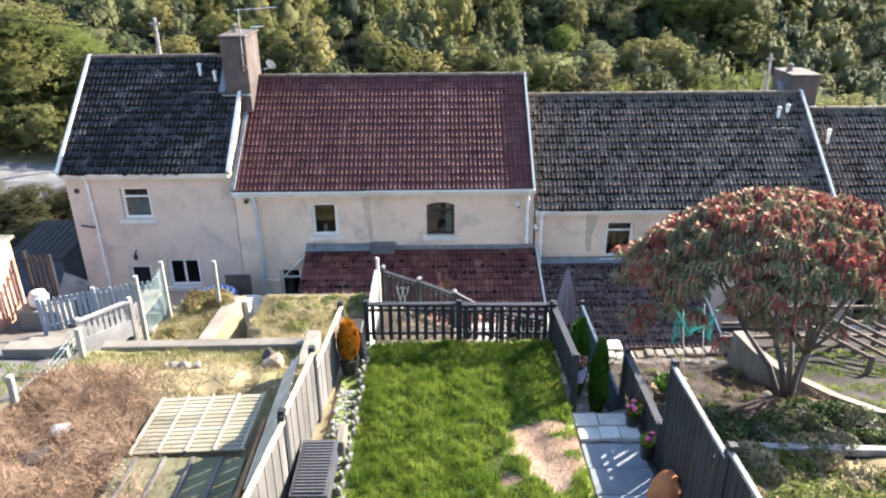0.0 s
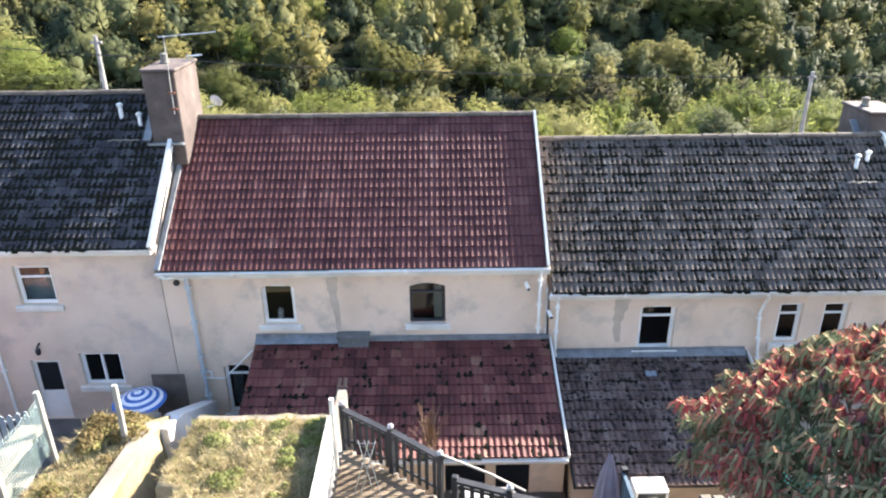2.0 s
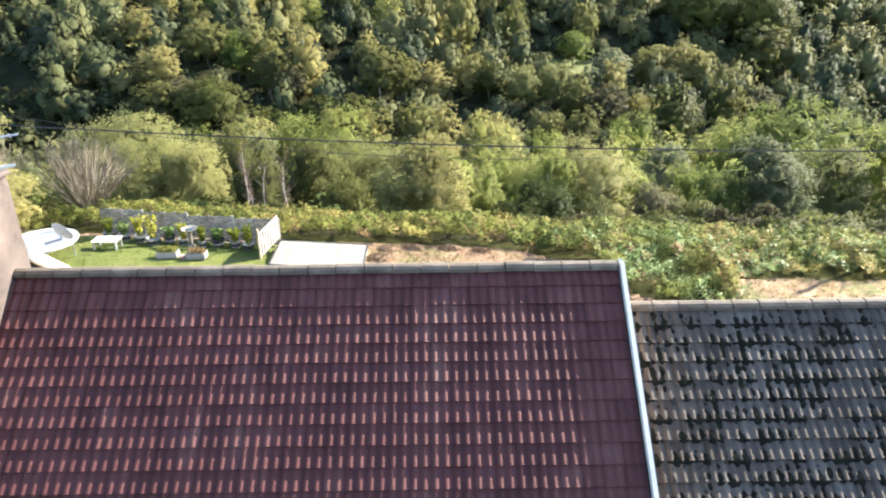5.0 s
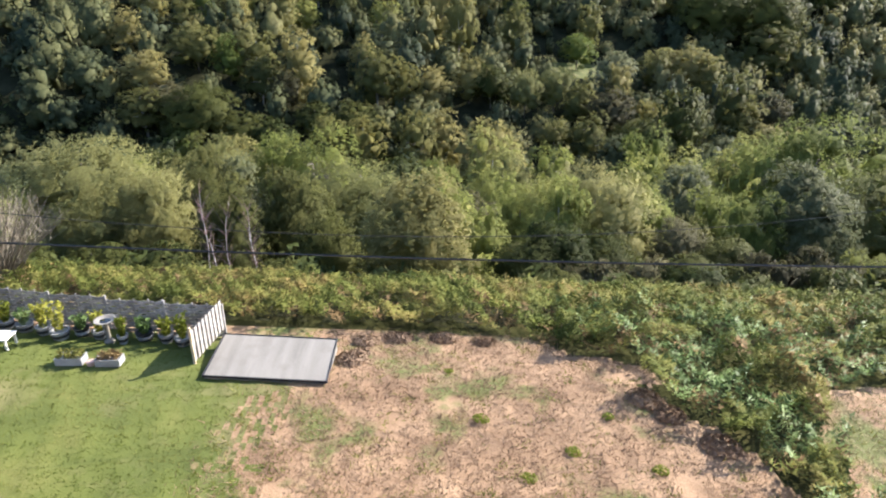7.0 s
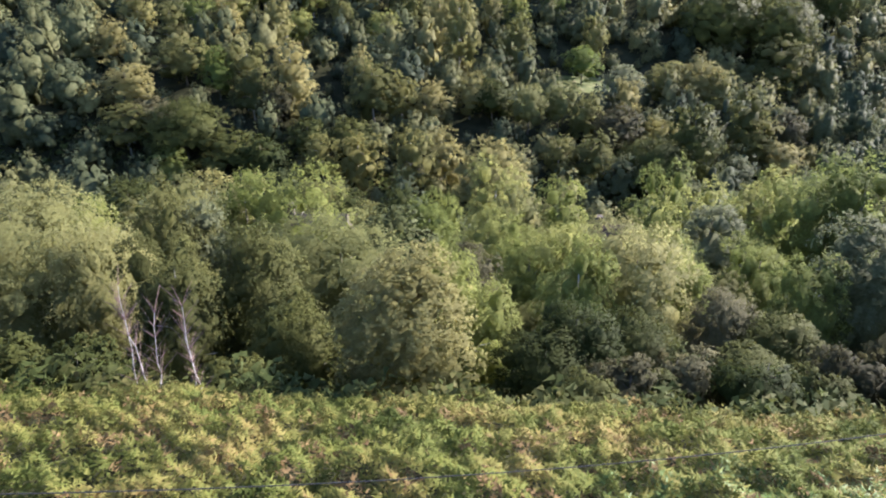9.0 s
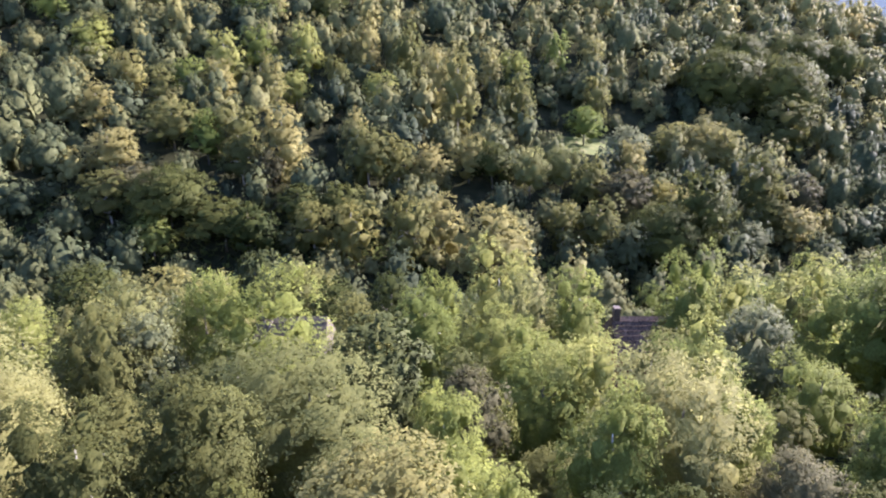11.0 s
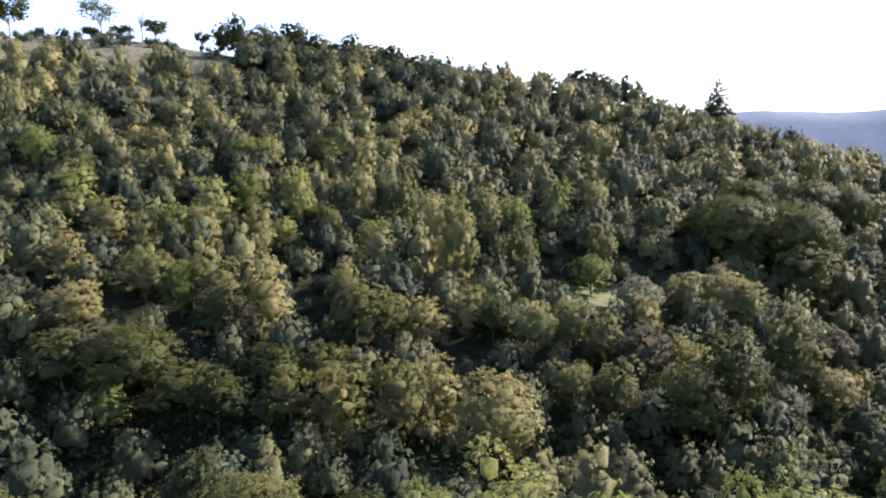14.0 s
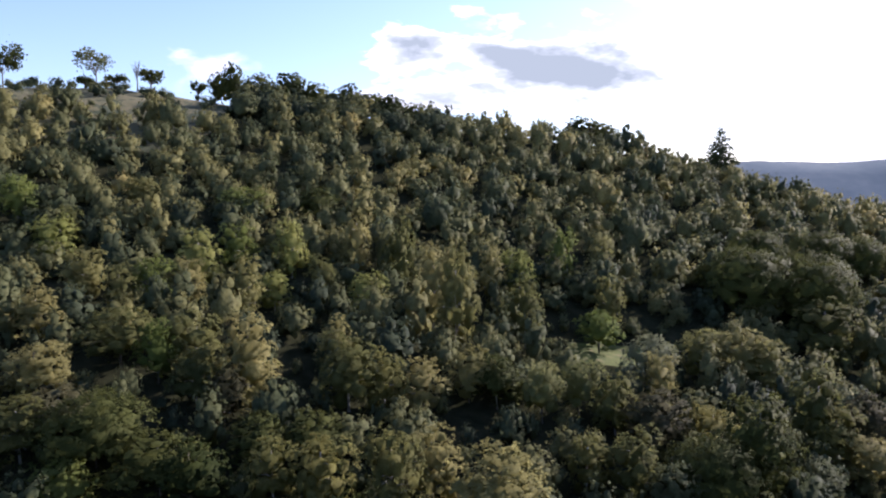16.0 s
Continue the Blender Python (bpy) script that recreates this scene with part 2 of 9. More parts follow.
# woodland floor: its near-black colour stands in for the shade between trees
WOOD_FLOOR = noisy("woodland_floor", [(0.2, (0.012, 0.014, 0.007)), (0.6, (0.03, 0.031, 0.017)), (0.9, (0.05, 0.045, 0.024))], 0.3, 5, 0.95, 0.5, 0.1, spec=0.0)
HEATH = noisy("hilltop_heath", [(0.2, (0.06, 0.06, 0.03)), (0.6, (0.12, 0.105, 0.05)), (0.9, (0.22, 0.17, 0.10))], 0.10, 0.9, 0.95, 0.5, 0.2, spots=(0.16, 0.50, 0.58, (0.035, 0.045, 0.02)))
BRACKEN_FLOOR = noisy("bracken_floor", [(0.2, (0.02, 0.022, 0.009)), (0.6, (0.045, 0.045, 0.018)), (0.9, (0.09, 0.07, 0.03))], 0.9, 12, 0.95, 0.6, 0.08, spec=0.0)
PATIO = noisy("patio_concrete", [(0.2, (0.06, 0.055, 0.05)), (0.6, (0.115, 0.105, 0.095)), (0.9, (0.18, 0.165, 0.145))], 1.2, 25, 0.9, 0.4, 0.01)
ASPHALT = noisy("lane_asphalt", [(0.2, (0.09, 0.088, 0.085)), (0.7, (0.17, 0.165, 0.16))], 1.0, 40, 0.9, 0.3, 0.01)


# ---- mesh helpers ----
def box(bm, x0, y0, z0, x1, y1, z1):
    v = [bm.verts.new((x, y, z)) for z in (z0, z1) for y in (y0, y1) for x in (x0, x1)]
    for q in ((0, 2, 3, 1), (4, 5, 7, 6), (0, 1, 5, 4), (2, 6, 7, 3), (0, 4, 6, 2), (1, 3, 7, 5)):
        bm.faces.new([v[k] for k in q])
    return v


def beam(bm, a, b, w, d=None, up=(0, 0, 1)):
    """A bar of section w x d from a to b."""
    a, b, d = Vector(a), Vector(b), d or w
    t = (b - a).normalized()
    s = t.cross(Vector(up))
    s = s.normalized() if s.length > 1e-4 else Vector((1, 0, 0))
    u = s.cross(t)
    v = [bm.verts.new(p + s * (w / 2 * i) + u * (d / 2 * j)) for p in (a, b) for i, j in ((-1, -1), (1, -1), (1, 1), (-1, 1))]
    for q in ((3, 2, 1, 0), (4, 5, 6, 7), (0, 1, 5, 4), (1, 2, 6, 5), (2, 3, 7, 6), (3, 0, 4, 7)):
        bm.faces.new([v[k] for k in q])


def tube(bm, pts, r0, r1=None, sides=8):
    """A round bar along points, tapering from r0 to r1."""
    r1 = r0 if r1 is None else r1
    pts = [Vector(p) for p in pts]
    rings = []
    for k, p in enumerate(pts):
        t = (pts[min(k + 1, len(pts) - 1)] - pts[max(k - 1, 0)]).normalized()
        s = t.cross(Vector((0.31, 0.17, 0.93)))
        s = s.normalized() if s.length > 1e-3 else Vector((1, 0, 0))
        u = t.cross(s)
        r = r0 + (r1 - r0) * k / (len(pts) - 1)
        rings.append([bm.verts.new(p + (s * math.cos(a) + u * math.sin(a)) * r) for a in (2 * math.pi * i / sides for i in range(sides))])
    for a, b in zip(rings, rings[1:]):
        for i in range(sides):
            bm.faces.new((a[i], a[(i + 1) % sides], b[(i + 1) % sides], b[i]))
    bm.faces.new(rings[0][::-1])
    bm.faces.new(rings[-1])


def lathe(bm, x, y, z, profile, sides=14):
    """A turned shape: profile of (radius, height)."""
    rings = [[bm.verts.new((x + r * math.cos(2 * math.pi * i / sides), y + r * math.sin(2 * math.pi * i / sides), z + h)) for i in range(sides)] for r, h in profile]
    for a, b in zip(rings, rings[1:]):
        for i in range(sides):
            bm.faces.new((a[i], a[(i + 1) % sides], b[(i + 1) % sides], b[i]))
    bm.faces.new(rings[0][::-1])
    bm.faces.new(rings[-1])


def bevelled(bm, width=0.01):
    bmesh.ops.bevel(bm, geom=bm.edges[:], offset=width, segments=1, affect="EDGES")
    return bm


def mesh_of(name, bm, material, smooth=False):
    me = bpy.data.meshes.new(name)
    bm.normal_update()
    bm.to_mesh(me)
    bm.free()
    if material:
        me.materials.append(material)
    if smooth:
        me.polygons.foreach_set("use_smooth", np.ones(len(me.polygons), bool))
    return me


def part(name, bm, material, parent=None, label="", smooth=False):
    ob = new(name, bm if isinstance(bm, bpy.types.Mesh) else mesh_of(name, bm, material, smooth))
    ob.parent = parent
    if label:
        ob["label"] = label
    return ob


def thing(name, label, category, at=(0, 0, 0), group=""):
    ob = new(name)
    ob.location = at
    ob.empty_display_size = 0.2
    return tagged(ob, label, category, group)


def solid(name, bm, material, label, category="", kind="", group="", smooth=False):
    return tagged(part(name, bm, material, None, "", smooth), label, category, group, kind)


def raw_mesh(name, verts, faces, material, sizes=3):
    """A mesh from arrays of vertices and of equal-sized faces."""
    me = bpy.data.meshes.new(name)
    faces = np.asarray(faces, np.int32)
    me.vertices.add(len(verts))
    me.vertices.foreach_set("co", np.asarray(verts, np.float32).ravel())
    me.loops.add(faces.size)
    me.loops.foreach_set("vertex_index", faces.ravel())
    me.polygons.add(len(faces))
    me.polygons.foreach_set("loop_start", np.arange(0, faces.size, faces.shape[1], dtype=np.int32))
    if material:
        me.materials.append(material)
    me.update(calc_edges=True)
    return me


def tri_faces(n):
    return np.arange(n * 3, dtype=np.int32).reshape(-1, 3)


def quad_faces(n):
    return np.arange(n * 4, dtype=np.int32).reshape(-1, 4)


def leaf_mesh(name, tri, soft, material):
    """Leaves as loose triangles that take the light with their spray."""
    me = raw_mesh(name, tri, tri_faces(len(tri) // 3), material)
    me.polygons.foreach_set("use_smooth", np.ones(len(tri) // 3, bool))
    at = me.attributes.new("custom_normal", "FLOAT_VECTOR", "POINT")
    at.data.foreach_set("vector", np.asarray(soft, np.float32).ravel())
    me.update()
    return me


# ---- the ground: one sheet from the gardens over the valley to the wooded hill ----
def lump(x, y, scale, seed=0):
    """Smooth noise from a few crossed waves, about -1 to 1."""
    r = np.random.RandomState(seed)
    out = np.zeros(np.broadcast(x, y).shape)
    for k in range(7):
        a, f, p = r.uniform(0, 6.28), r.uniform(0.6, 1.9) / scale, r.uniform(0, 6.28)
        out = out + np.sin((x * math.cos(a) + y * math.sin(a)) * f * 6.28 + p) / (1 + 0.35 * k)
    return out / 2.6


def step(v, a, b):
    u = np.clip((v - a) / (b - a), 0, 1)
    return u * u * (3 - 2 * u)


CREST_X = (-400, -220, -179, -149, -133, -115, -95, -70, -45, -18, 27, 54, 87, 107, 120, 133, 147, 167, 179, 230, 320)
CREST_Z = (56, 66, 68, 70, 66.5, 65, 63, 63, 59, 55, 50, 46.5, 42.5, 33, 26.5, 22.5, 15, 10, 5, -9, -32)


def deck_end(y):
    """Where the timber deck ends towards the yard."""
    return np.interp(y, (11.6, 11.75, 12.4, 12.92, 13.68, 14.42), (2.0, 2.0, 0.25, 0.0, -0.92, -1.92))


def ground_z(x, y):
    x, y = np.asarray(x, float), np.asarray(y, float)
    side = np.interp(y, (-60, 0, 5, 8, 12, 15, 17.2, 19, 26, 30), (22, 6.4, 5.2, 4.6, 3.5, 2.6, 0.9, 0.3, 0.6, 2.2))
    left = np.interp(y, (-60, 0, 5, 8.5, 10.3, 10.9, 11.0, 16.5, 17.0, 17.05, 28, 30), (22, 6.4, 5.35, 5.2, 4.6, 4.35, 3.25, 2.8, 2.6, 0.25, 0.25, 2.2))
    lawn = np.interp(y, (-60, 0, 5, 9.6, 9.65, 14.2, 14.25, 28, 30), (22, 6.2, 5.33, 5.3, 3.7, 3.7, 0.3, 0.25, 2.2))
    alley = np.interp(y, (-60, 0, 5, 7.6, 7.65, 10, 14.0, 14.4, 28, 30), (22, 6.2, 5.1, 5.1, 4.3, 3.7, 3.5, 0.3, 0.2, 2.2))
    soil = np.interp(y, (-60, 0, 5, 7.5, 9.5, 11, 13, 15.0, 15.2, 28, 30), (22, 6.4, 4.9, 4.2, 3.75, 2.9, 2.2, 1.4, -0.3, -0.3, 1.6))
    right = np.interp(y, (-60, 0, 6, 10, 12, 16, 17, 28, 30), (22, 6.4, 4.4, 3.3, 2.7, 1.7, -0.6, -0.7, 1.2))
    z = np.where(x < -8.3, side, np.where(x < -2.25, left, np.where(x < 1.93, lawn, np.where(x < 3.15, alley, np.where(x < 8.45, soil, right)))))
    far = np.interp(y, (28, 37, 40, 44, 48, 52, 58, 70, 82, 110, 140, 155, 161, 175, 205, 237, 600), (2.1, 1.85, 1.4, 0.4, -1.2, -3.5, -8, -13.5, -17.5, -28, -38, -40, -38.5, -33, -24, -17.5, 124))
    far = far - 0.055 * np.clip(x, -25, 25) * (1 - step(y, 60, 120))
    far = far - 0.9 * step(-x, 15, 19) * (1 - step(y, 36, 44))
    tilt = np.where(x < 0, -0.17 * x, -0.12 * x) * step(y, 120, 190)
    far = far + tilt
    crest = np.interp(x, CREST_X, CREST_Z) - 0.02 * np.clip(y - 380, 0, None)
    d = np.clip(0.5 + (crest - far) / 24, 0, 1)
    far = np.where(y > 150, far * d + crest * (1 - d) - 12 * d * (1 - d), far)
    blend = step(y, 28.5, 31)
    z = np.where(y < 28.5, z, z * (1 - blend) + far * blend)
    rough = np.where(y > 28, 0.018, 0.05) * lump(x, y, 1.3, 3) * (np.abs(x) < 60) + 1.2 * lump(x, y, 40, 5) * step(y, 60, 110)
    z = np.where((x > -6.45) & (x < np.where(y < 14.1, -5.35, -5.8)) & (y > 13.0) & (y < 17), np.interp(y, (13.0, 14.2, 17), (2.0, 0.6, 0.3)), z)
    cut = (x > deck_end(y) + 0.12) & (x < 3.15) & (y > 11.9) & (y < 14.4)
    z = np.where(cut, 0.3, z)
    flat = (y > 9.6) & (y < 14.3) & (x > -2.3) & (x < 3.2)
    return z + np.where(flat | ((y > 17) & (y < 28)), 0, rough)


# edge of the uncut bracken on the far side
EDGE_Y = (30.0, 31.5, 34.7, 36.9, 38.4, 39.2, 40.6, 41.0, 60)
EDGE_X = (9.4, 8.8, 7.2, 6.4, 5.9, 3.9, 2.3, -60, -60)


def clearing(x, y):
    """The strawy strip behind the further houses, open among the bracken."""
    left = 10.7 + 0.35 * (y - 36) + 0.5 * lump(x, y, 1.4, 81)
    return (x > left) & (y < 37.6 + 0.5 * lump(x, y, 2.0, 82) + 0.25 * np.sin(x))


def build_ground():
    def spaced(stops):
        out = []
        for (a, b, s) in stops:
            out.append(np.arange(a, b - 1e-6, s))
        return np.unique(np.round(np.concatenate(out), 4))

    xs = spaced([(-1500, -400, 100), (-400, -60, 10), (-60, -14, 2), (-14, 15, 0.15), (15, 60, 1.5), (60, 400, 10), (400, 1501, 100)])
    xs = np.unique(np.concatenate([xs, [-8.3, -8.299, -2.25, -2.249, 1.93, 1.931, 3.15, 3.151, 8.45, 8.451]]))
    ys = spaced([(-300, -20, 20), (-20, 3, 1), (3, 20, 0.15), (20, 29, 0.6), (29, 50, 0.25), (50, 130, 2), (130, 460, 5), (460, 2001, 70)])
    ys = np.unique(np.concatenate([ys, [9.65, 10.9, 17.05, 14.25]]))
    X, Y = np.meshgrid(xs, ys)
    Z = ground_z(X, Y)
    nx, ny = len(xs), len(ys)
    idx = np.arange(nx * ny).reshape(ny, nx)
    faces = np.stack([idx[:-1, :-1], idx[:-1, 1:], idx[1:, 1:], idx[1:, :-1]], -1).reshape(-1, 4)
    me = raw_mesh("ground", np.stack([X, Y, Z], -1).reshape(-1, 3), faces, None)
    mats = [DRY, LAWN, BROWN_CUT, SOIL, FRONT_LAWN, FRONT_DRY, WOOD_FLOOR, HEATH, PATIO, BRACKEN_FLOOR]
    for m in mats:
        me.materials.append(m)
    cx = ((X[:-1, :-1] + X[1:, 1:]) / 2).ravel()
    cy = ((Y[:-1, :-1] + Y[1:, 1:]) / 2).ravel()
    j = 0.5 * lump(cx, cy, 1.5, 9) + 0.3 * lump(cx, cy, 0.6, 10)
    k = np.zeros(len(cx), np.int32)
    k[(cx > -2.25) & (cx < 1.93) & (cy < 9.65)] = 1
    k[(cx > -2.2) & (cy < 9) & (((cx - 1.3) / 0.75) ** 2 + ((cy - 6.1) / 0.9) ** 2 + 0.8 * lump(cx, cy, 0.7, 21) < 0.75)] = 2
    k[(cx > -8.3) & (cx < -2.3) & (cy < 9.3 + j) & (cx + 0.6 * (cy - 8) + j * 1.2 < -5.6)] = 2
    k[(cx > 3.15) & (cx < 8.45) & (cy > 7)] = 3
    k[(cx > 8.45) & (cx < 16) & (cy > 5) & (cy < 17)] = 3
    k[(cy > 9.64) & (cy < 14.4) & (cx > -2.25) & (cx < 3.15)] = 8
    k[(cx > 1.93) & (cx < 3.15) & (cy < 9.6)] = 8
    k[(cy > 14.2) & (cy < 17.1) & (cx > -2.25) & (cx < 8.45)] = 8
    k[(cy > 17.0) & (cy < 28.5)] = 8
    k[(cx < -8.3) & (cy > 9) & (cy < 28.5)] = 8
    k[(cy > 28.5)] = 4
    mix = np.random.RandomState(2).uniform(-1, 1, len(cx))
    k[(cy > 28.5) & (cx + j + 1.1 * mix > -4.6 + 0.12 * (cy - 34))] = 5
    k[(cy > 39.8 + j) & (cx > -40)] = 5
    edge = np.interp(cy, EDGE_Y, EDGE_X) + 0.5 * lump(cx, cy, 2.2, 51) + 0.35 * lump(cx, cy, 0.9, 52)
    k[(cy > 30) & (cx > edge + 0.1)] = 9
    k[(cy > 28.5) & clearing(cx, cy)] = 5
    k[(cx < -15.5) & (cy > 28.5)] = 0
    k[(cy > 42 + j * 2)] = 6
    # unseen ground behind the start, kept dark so the window panes reflect less
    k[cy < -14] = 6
    k[(cy > 318) & (cx < -88)] = 7
    k[((cx - 44) ** 2 / 130 + (cy - 233) ** 2 / 95 < 1)] = 4
    k[(cy > 500)] = 6
    me.polygons.foreach_set("material_index", k)
    me.polygons.foreach_set("use_smooth", np.ones(len(k), bool))
    return tagged(new("ground", me), "uneven grassy and earthen ground falling to a wooded valley", "ground", kind="structure")


build_ground()

bm = bmesh.new()
grid = [[bm.verts.new((u, v, float(ground_z(u, v)) + 0.07)) for v in (28.4 + 0.06 * (u + 20) + 0.5 * s for s in range(10))] for u in (-60 + 1.6 * t for t in range(30))]
for p, q in zip(grid, grid[1:]):
    for s in range(9):
        bm.faces.new((p[s], q[s], q[s + 1], p[s + 1]))
solid("road", bm, ASPHALT, "narrow pale asphalt lane beside the end house", "road", "structure")

# a distant wooded ridge across the valley mouth, blue haze mixed into its colour
def far_ridge():
    n = 60
    t = np.linspace(0, 1, n)
    x = 300 + 3200 * t
    y = 3000 - 500 * t
    top = 150 + 12 * lump(x, y * 0, 700, 4) + 3 * lump(x, y * 0, 120, 6)
    rows = [(-200, -700), (-60, -420), (0.62, -150), (1.0, 0), (0.4, 500)]
    v, f = [], []
    for s, dy in rows:
        z = top * s if s > 0 else np.full(n, s)
        v.append(np.stack([x, y + dy, z], -1))
    idx = np.arange(n * len(rows)).reshape(len(rows), n)
    f = np.stack([idx[:-1, :-1], idx[:-1, 1:], idx[1:, 1:], idx[1:, :-1]], -1).reshape(-1, 4)
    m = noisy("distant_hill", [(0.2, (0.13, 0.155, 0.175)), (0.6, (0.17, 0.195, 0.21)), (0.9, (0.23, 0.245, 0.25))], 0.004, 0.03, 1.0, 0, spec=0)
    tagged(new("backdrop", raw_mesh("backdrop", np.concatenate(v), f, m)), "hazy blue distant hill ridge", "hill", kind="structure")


far_ridge()


# ---- the terrace of houses ----
WALL_Y, EAVE_Y, RIDGE_Y = 19.93, 19.66, 23.56


def wall_with_openings(bm, x0, x1, z0, z1, y0, y1, openings):
    xs = sorted({x0, x1, *[v for o in openings for v in o[:2]]})
    zs = sorted({z0, z1, *[v for o in openings for v in o[2:4]]})
    nx, nz = len(xs) - 1, len(zs) - 1

    def full(i, k):
        if not (0 <= i < nx and 0 <= k < nz):
            return False
        p, q = (xs[i] + xs[i + 1]) / 2, (zs[k] + zs[k + 1]) / 2
        return not any(o[0] < p < o[1] and o[2] < q < o[3] for o in openings)

    seen = {}

    def at(i, k, s):
        if (i, k, s) not in seen:
            seen[i, k, s] = bm.verts.new((xs[i], y1 if s else y0, zs[k]))
        return seen[i, k, s]

    for i in range(nx):
        for k in range(nz):
            if not full(i, k):
                continue
            ring = [(i, k), (i + 1, k), (i + 1, k + 1), (i, k + 1)]
            bm.faces.new([at(*r, 0) for r in ring])
            bm.faces.new([at(*r, 1) for r in ring[::-1]])
            for (di, dk), e in (((0, -1), 0), ((1, 0), 1), ((0, 1), 2), ((-1, 0), 3)):
                if not full(i + di, k + dk):
                    a, b = ring[e], ring[(e + 1) % 4]
                    bm.faces.new((at(*b, 0), at(*a, 0), at(*a, 1), at(*b, 1)))


def window_at(house, x0, x1, z0, z1, material, transom=0.3, mullion=False, arched=True, sill=True, label="", vent=False):
    y = WALL_Y + 0.11
    bm = bmesh.new()
    t = 0.10 if material is UPVC else 0.07
    box(bm, x0, y, z0, x0 + t, y + 0.07, z1)
    box(bm, x1 - t, y, z0, x1, y + 0.07, z1)
    box(bm, x0 + t, y, z0, x1 - t, y + 0.07, z0 + t)
    box(bm, x0 + t, y, z1 - t, x1 - t, y + 0.07, z1)
    win = part("window", bevelled(bm, 0.006), material, house, label)
    bm = bmesh.new()
    if transom:
        box(bm, x0 + t, y - 0.012, z1 - transom - 0.03, x1 - t, y + 0.06, z1 - transom + 0.03)
    if mullion:
        xm = (x0 + x1) / 2
        box(bm, xm - 0.035, y - 0.01, z0 + t, xm + 0.035, y + 0.06, z1 - t)
    if transom or mullion:
        part("glazing_bar", bevelled(bm, 0.005), material, win)
    else:
        bm.free()
    bm = bmesh.new()
    box(bm, x0 + t, y + 0.03, z0 + t, x1 - t, y + 0.042, z1 - t)
    pane = part("pane", bm, GLASS, win)
    pane.visible_shadow = False
    if sill:
        bm = bmesh.new()
        box(bm, x0 - 0.14, WALL_Y - 0.09, z0 - 0.17, x1 + 0.14, y + 0.01, z0 - 0.005)
        part("window_sill", bevelled(bm, 0.012), WHITE, win)
    if arched:
        bm = bmesh.new()
        n = 10
        for k in range(n):
            a, b = k / n, (k + 1) / n
            f = lambda u: z1 - 0.10 * (2 * u - 1) ** 2
            xa, xb = x0 + (x1 - x0) * a, x0 + (x1 - x0) * b
            pts = [(xa, f(a)), (xb, f(b)), (xb, z1 + 0.01), (xa, z1 + 0.01)]
            lo = [bm.verts.new((p, WALL_Y + 0.004, q)) for p, q in pts]
            hi = [bm.verts.new((p, y + 0.02, q)) for p, q in pts]
            bm.faces.new(lo)
            bm.faces.new((lo[0], hi[0], hi[1], lo[1]))
        part("window_head", bm, RENDER, win)
    return win


STAIN = noisy("damp_streak", [(0.2, (0.40, 0.32, 0.24)), (0.6, (0.50, 0.40, 0.305)), (0.9, (0.56, 0.455, 0.355))], 3, 40, 0.95, 0.2, 0.01)


def stain(house, x, z0, z1, w, seed):
    """A damp streak with a ragged outline, a skin on the wall."""
    r2 = random.Random(seed)
    bm = bmesh.new()
    n = 14
    rows = []
    for k in range(n + 1):
        f = k / n
        z = z0 + (z1 - z0) * f
        ww = w * (0.35 + 0.65 * f) * r2.uniform(0.75, 1.15)
        dx = 0.05 * math.sin(5 * f + seed)
        rows.append([bm.verts.new((x + dx + s * ww, WALL_Y - 0.004, z)) for s in (-1, -0.4, 0.4, 1)])
    for a, b in zip(rows, rows[1:]):
        for i in range(3):
            bm.faces.new((a[i], a[i + 1], b[i + 1], b[i]))
    part("damp_stain", bm, STAIN, house, "dark damp streak below the gutter")


def downpipe(house, pts, r=0.04, material=None, label="white plastic downpipe"):
    bm = bmesh.new()
    tube(bm, pts, r, sides=10)
    for p, q in zip(pts, pts[1:]):
        if abs(p[2] - q[2]) > 1.2:
            for f in (0.1, 0.5, 0.9):
                c = Vector(p).lerp(Vector(q), f)
                box(bm, c.x - r * 1.5, c.y - r * 1.1, c.z - 0.03, c.x + r * 1.5, c.y + r * 1.6, c.z + 0.03)
    return part("downpipe", bm, material or UPVC, house, label, smooth=False)


def gutter(house, x0, x1, z, y=None):
    y = EAVE_Y - 0.04 if y is None else y
    bm = bmesh.new()
    r = 0.065
    n = 8
    a = [(y + r * math.cos(math.pi * (1 + k / n)), z + r * math.sin(math.pi * (1 + k / n))) for k in range(n + 1)]
    b = [(y + (r - 0.012) * math.cos(math.pi * (1 + k / n)), z + (r - 0.012) * math.sin(math.pi * (1 + k / n))) for k in range(n, -1, -1)]
    ring = a + b
    e0 = [bm.verts.new((x0, p, q)) for p, q in ring]
    e1 = [bm.verts.new((x1, p, q)) for p, q in ring]
    for k in range(len(ring)):
        m = (k + 1) % len(ring)
        bm.faces.new((e0[k], e0[m], e1[m], e1[k]))
    for k in range(1, int((x1 - x0) / 2.0)):
        xx = x0 + k * 2.0
        box(bm, xx - 0.04, y - r - 0.008, z - r - 0.006, xx + 0.04, y + r, z + 0.012)
    part("gutter", bm, UPVC, house, "white plastic eaves gutter")
    bm = bmesh.new()
    box(bm, x0, y + 0.075, z - 0.20, x1, y + 0.10, z + 0.02)
    box(bm, x0, y + 0.10, z - 0.20, x1, WALL_Y, z - 0.18)
    part("fascia", bm, WHITE, house, "white fascia board")


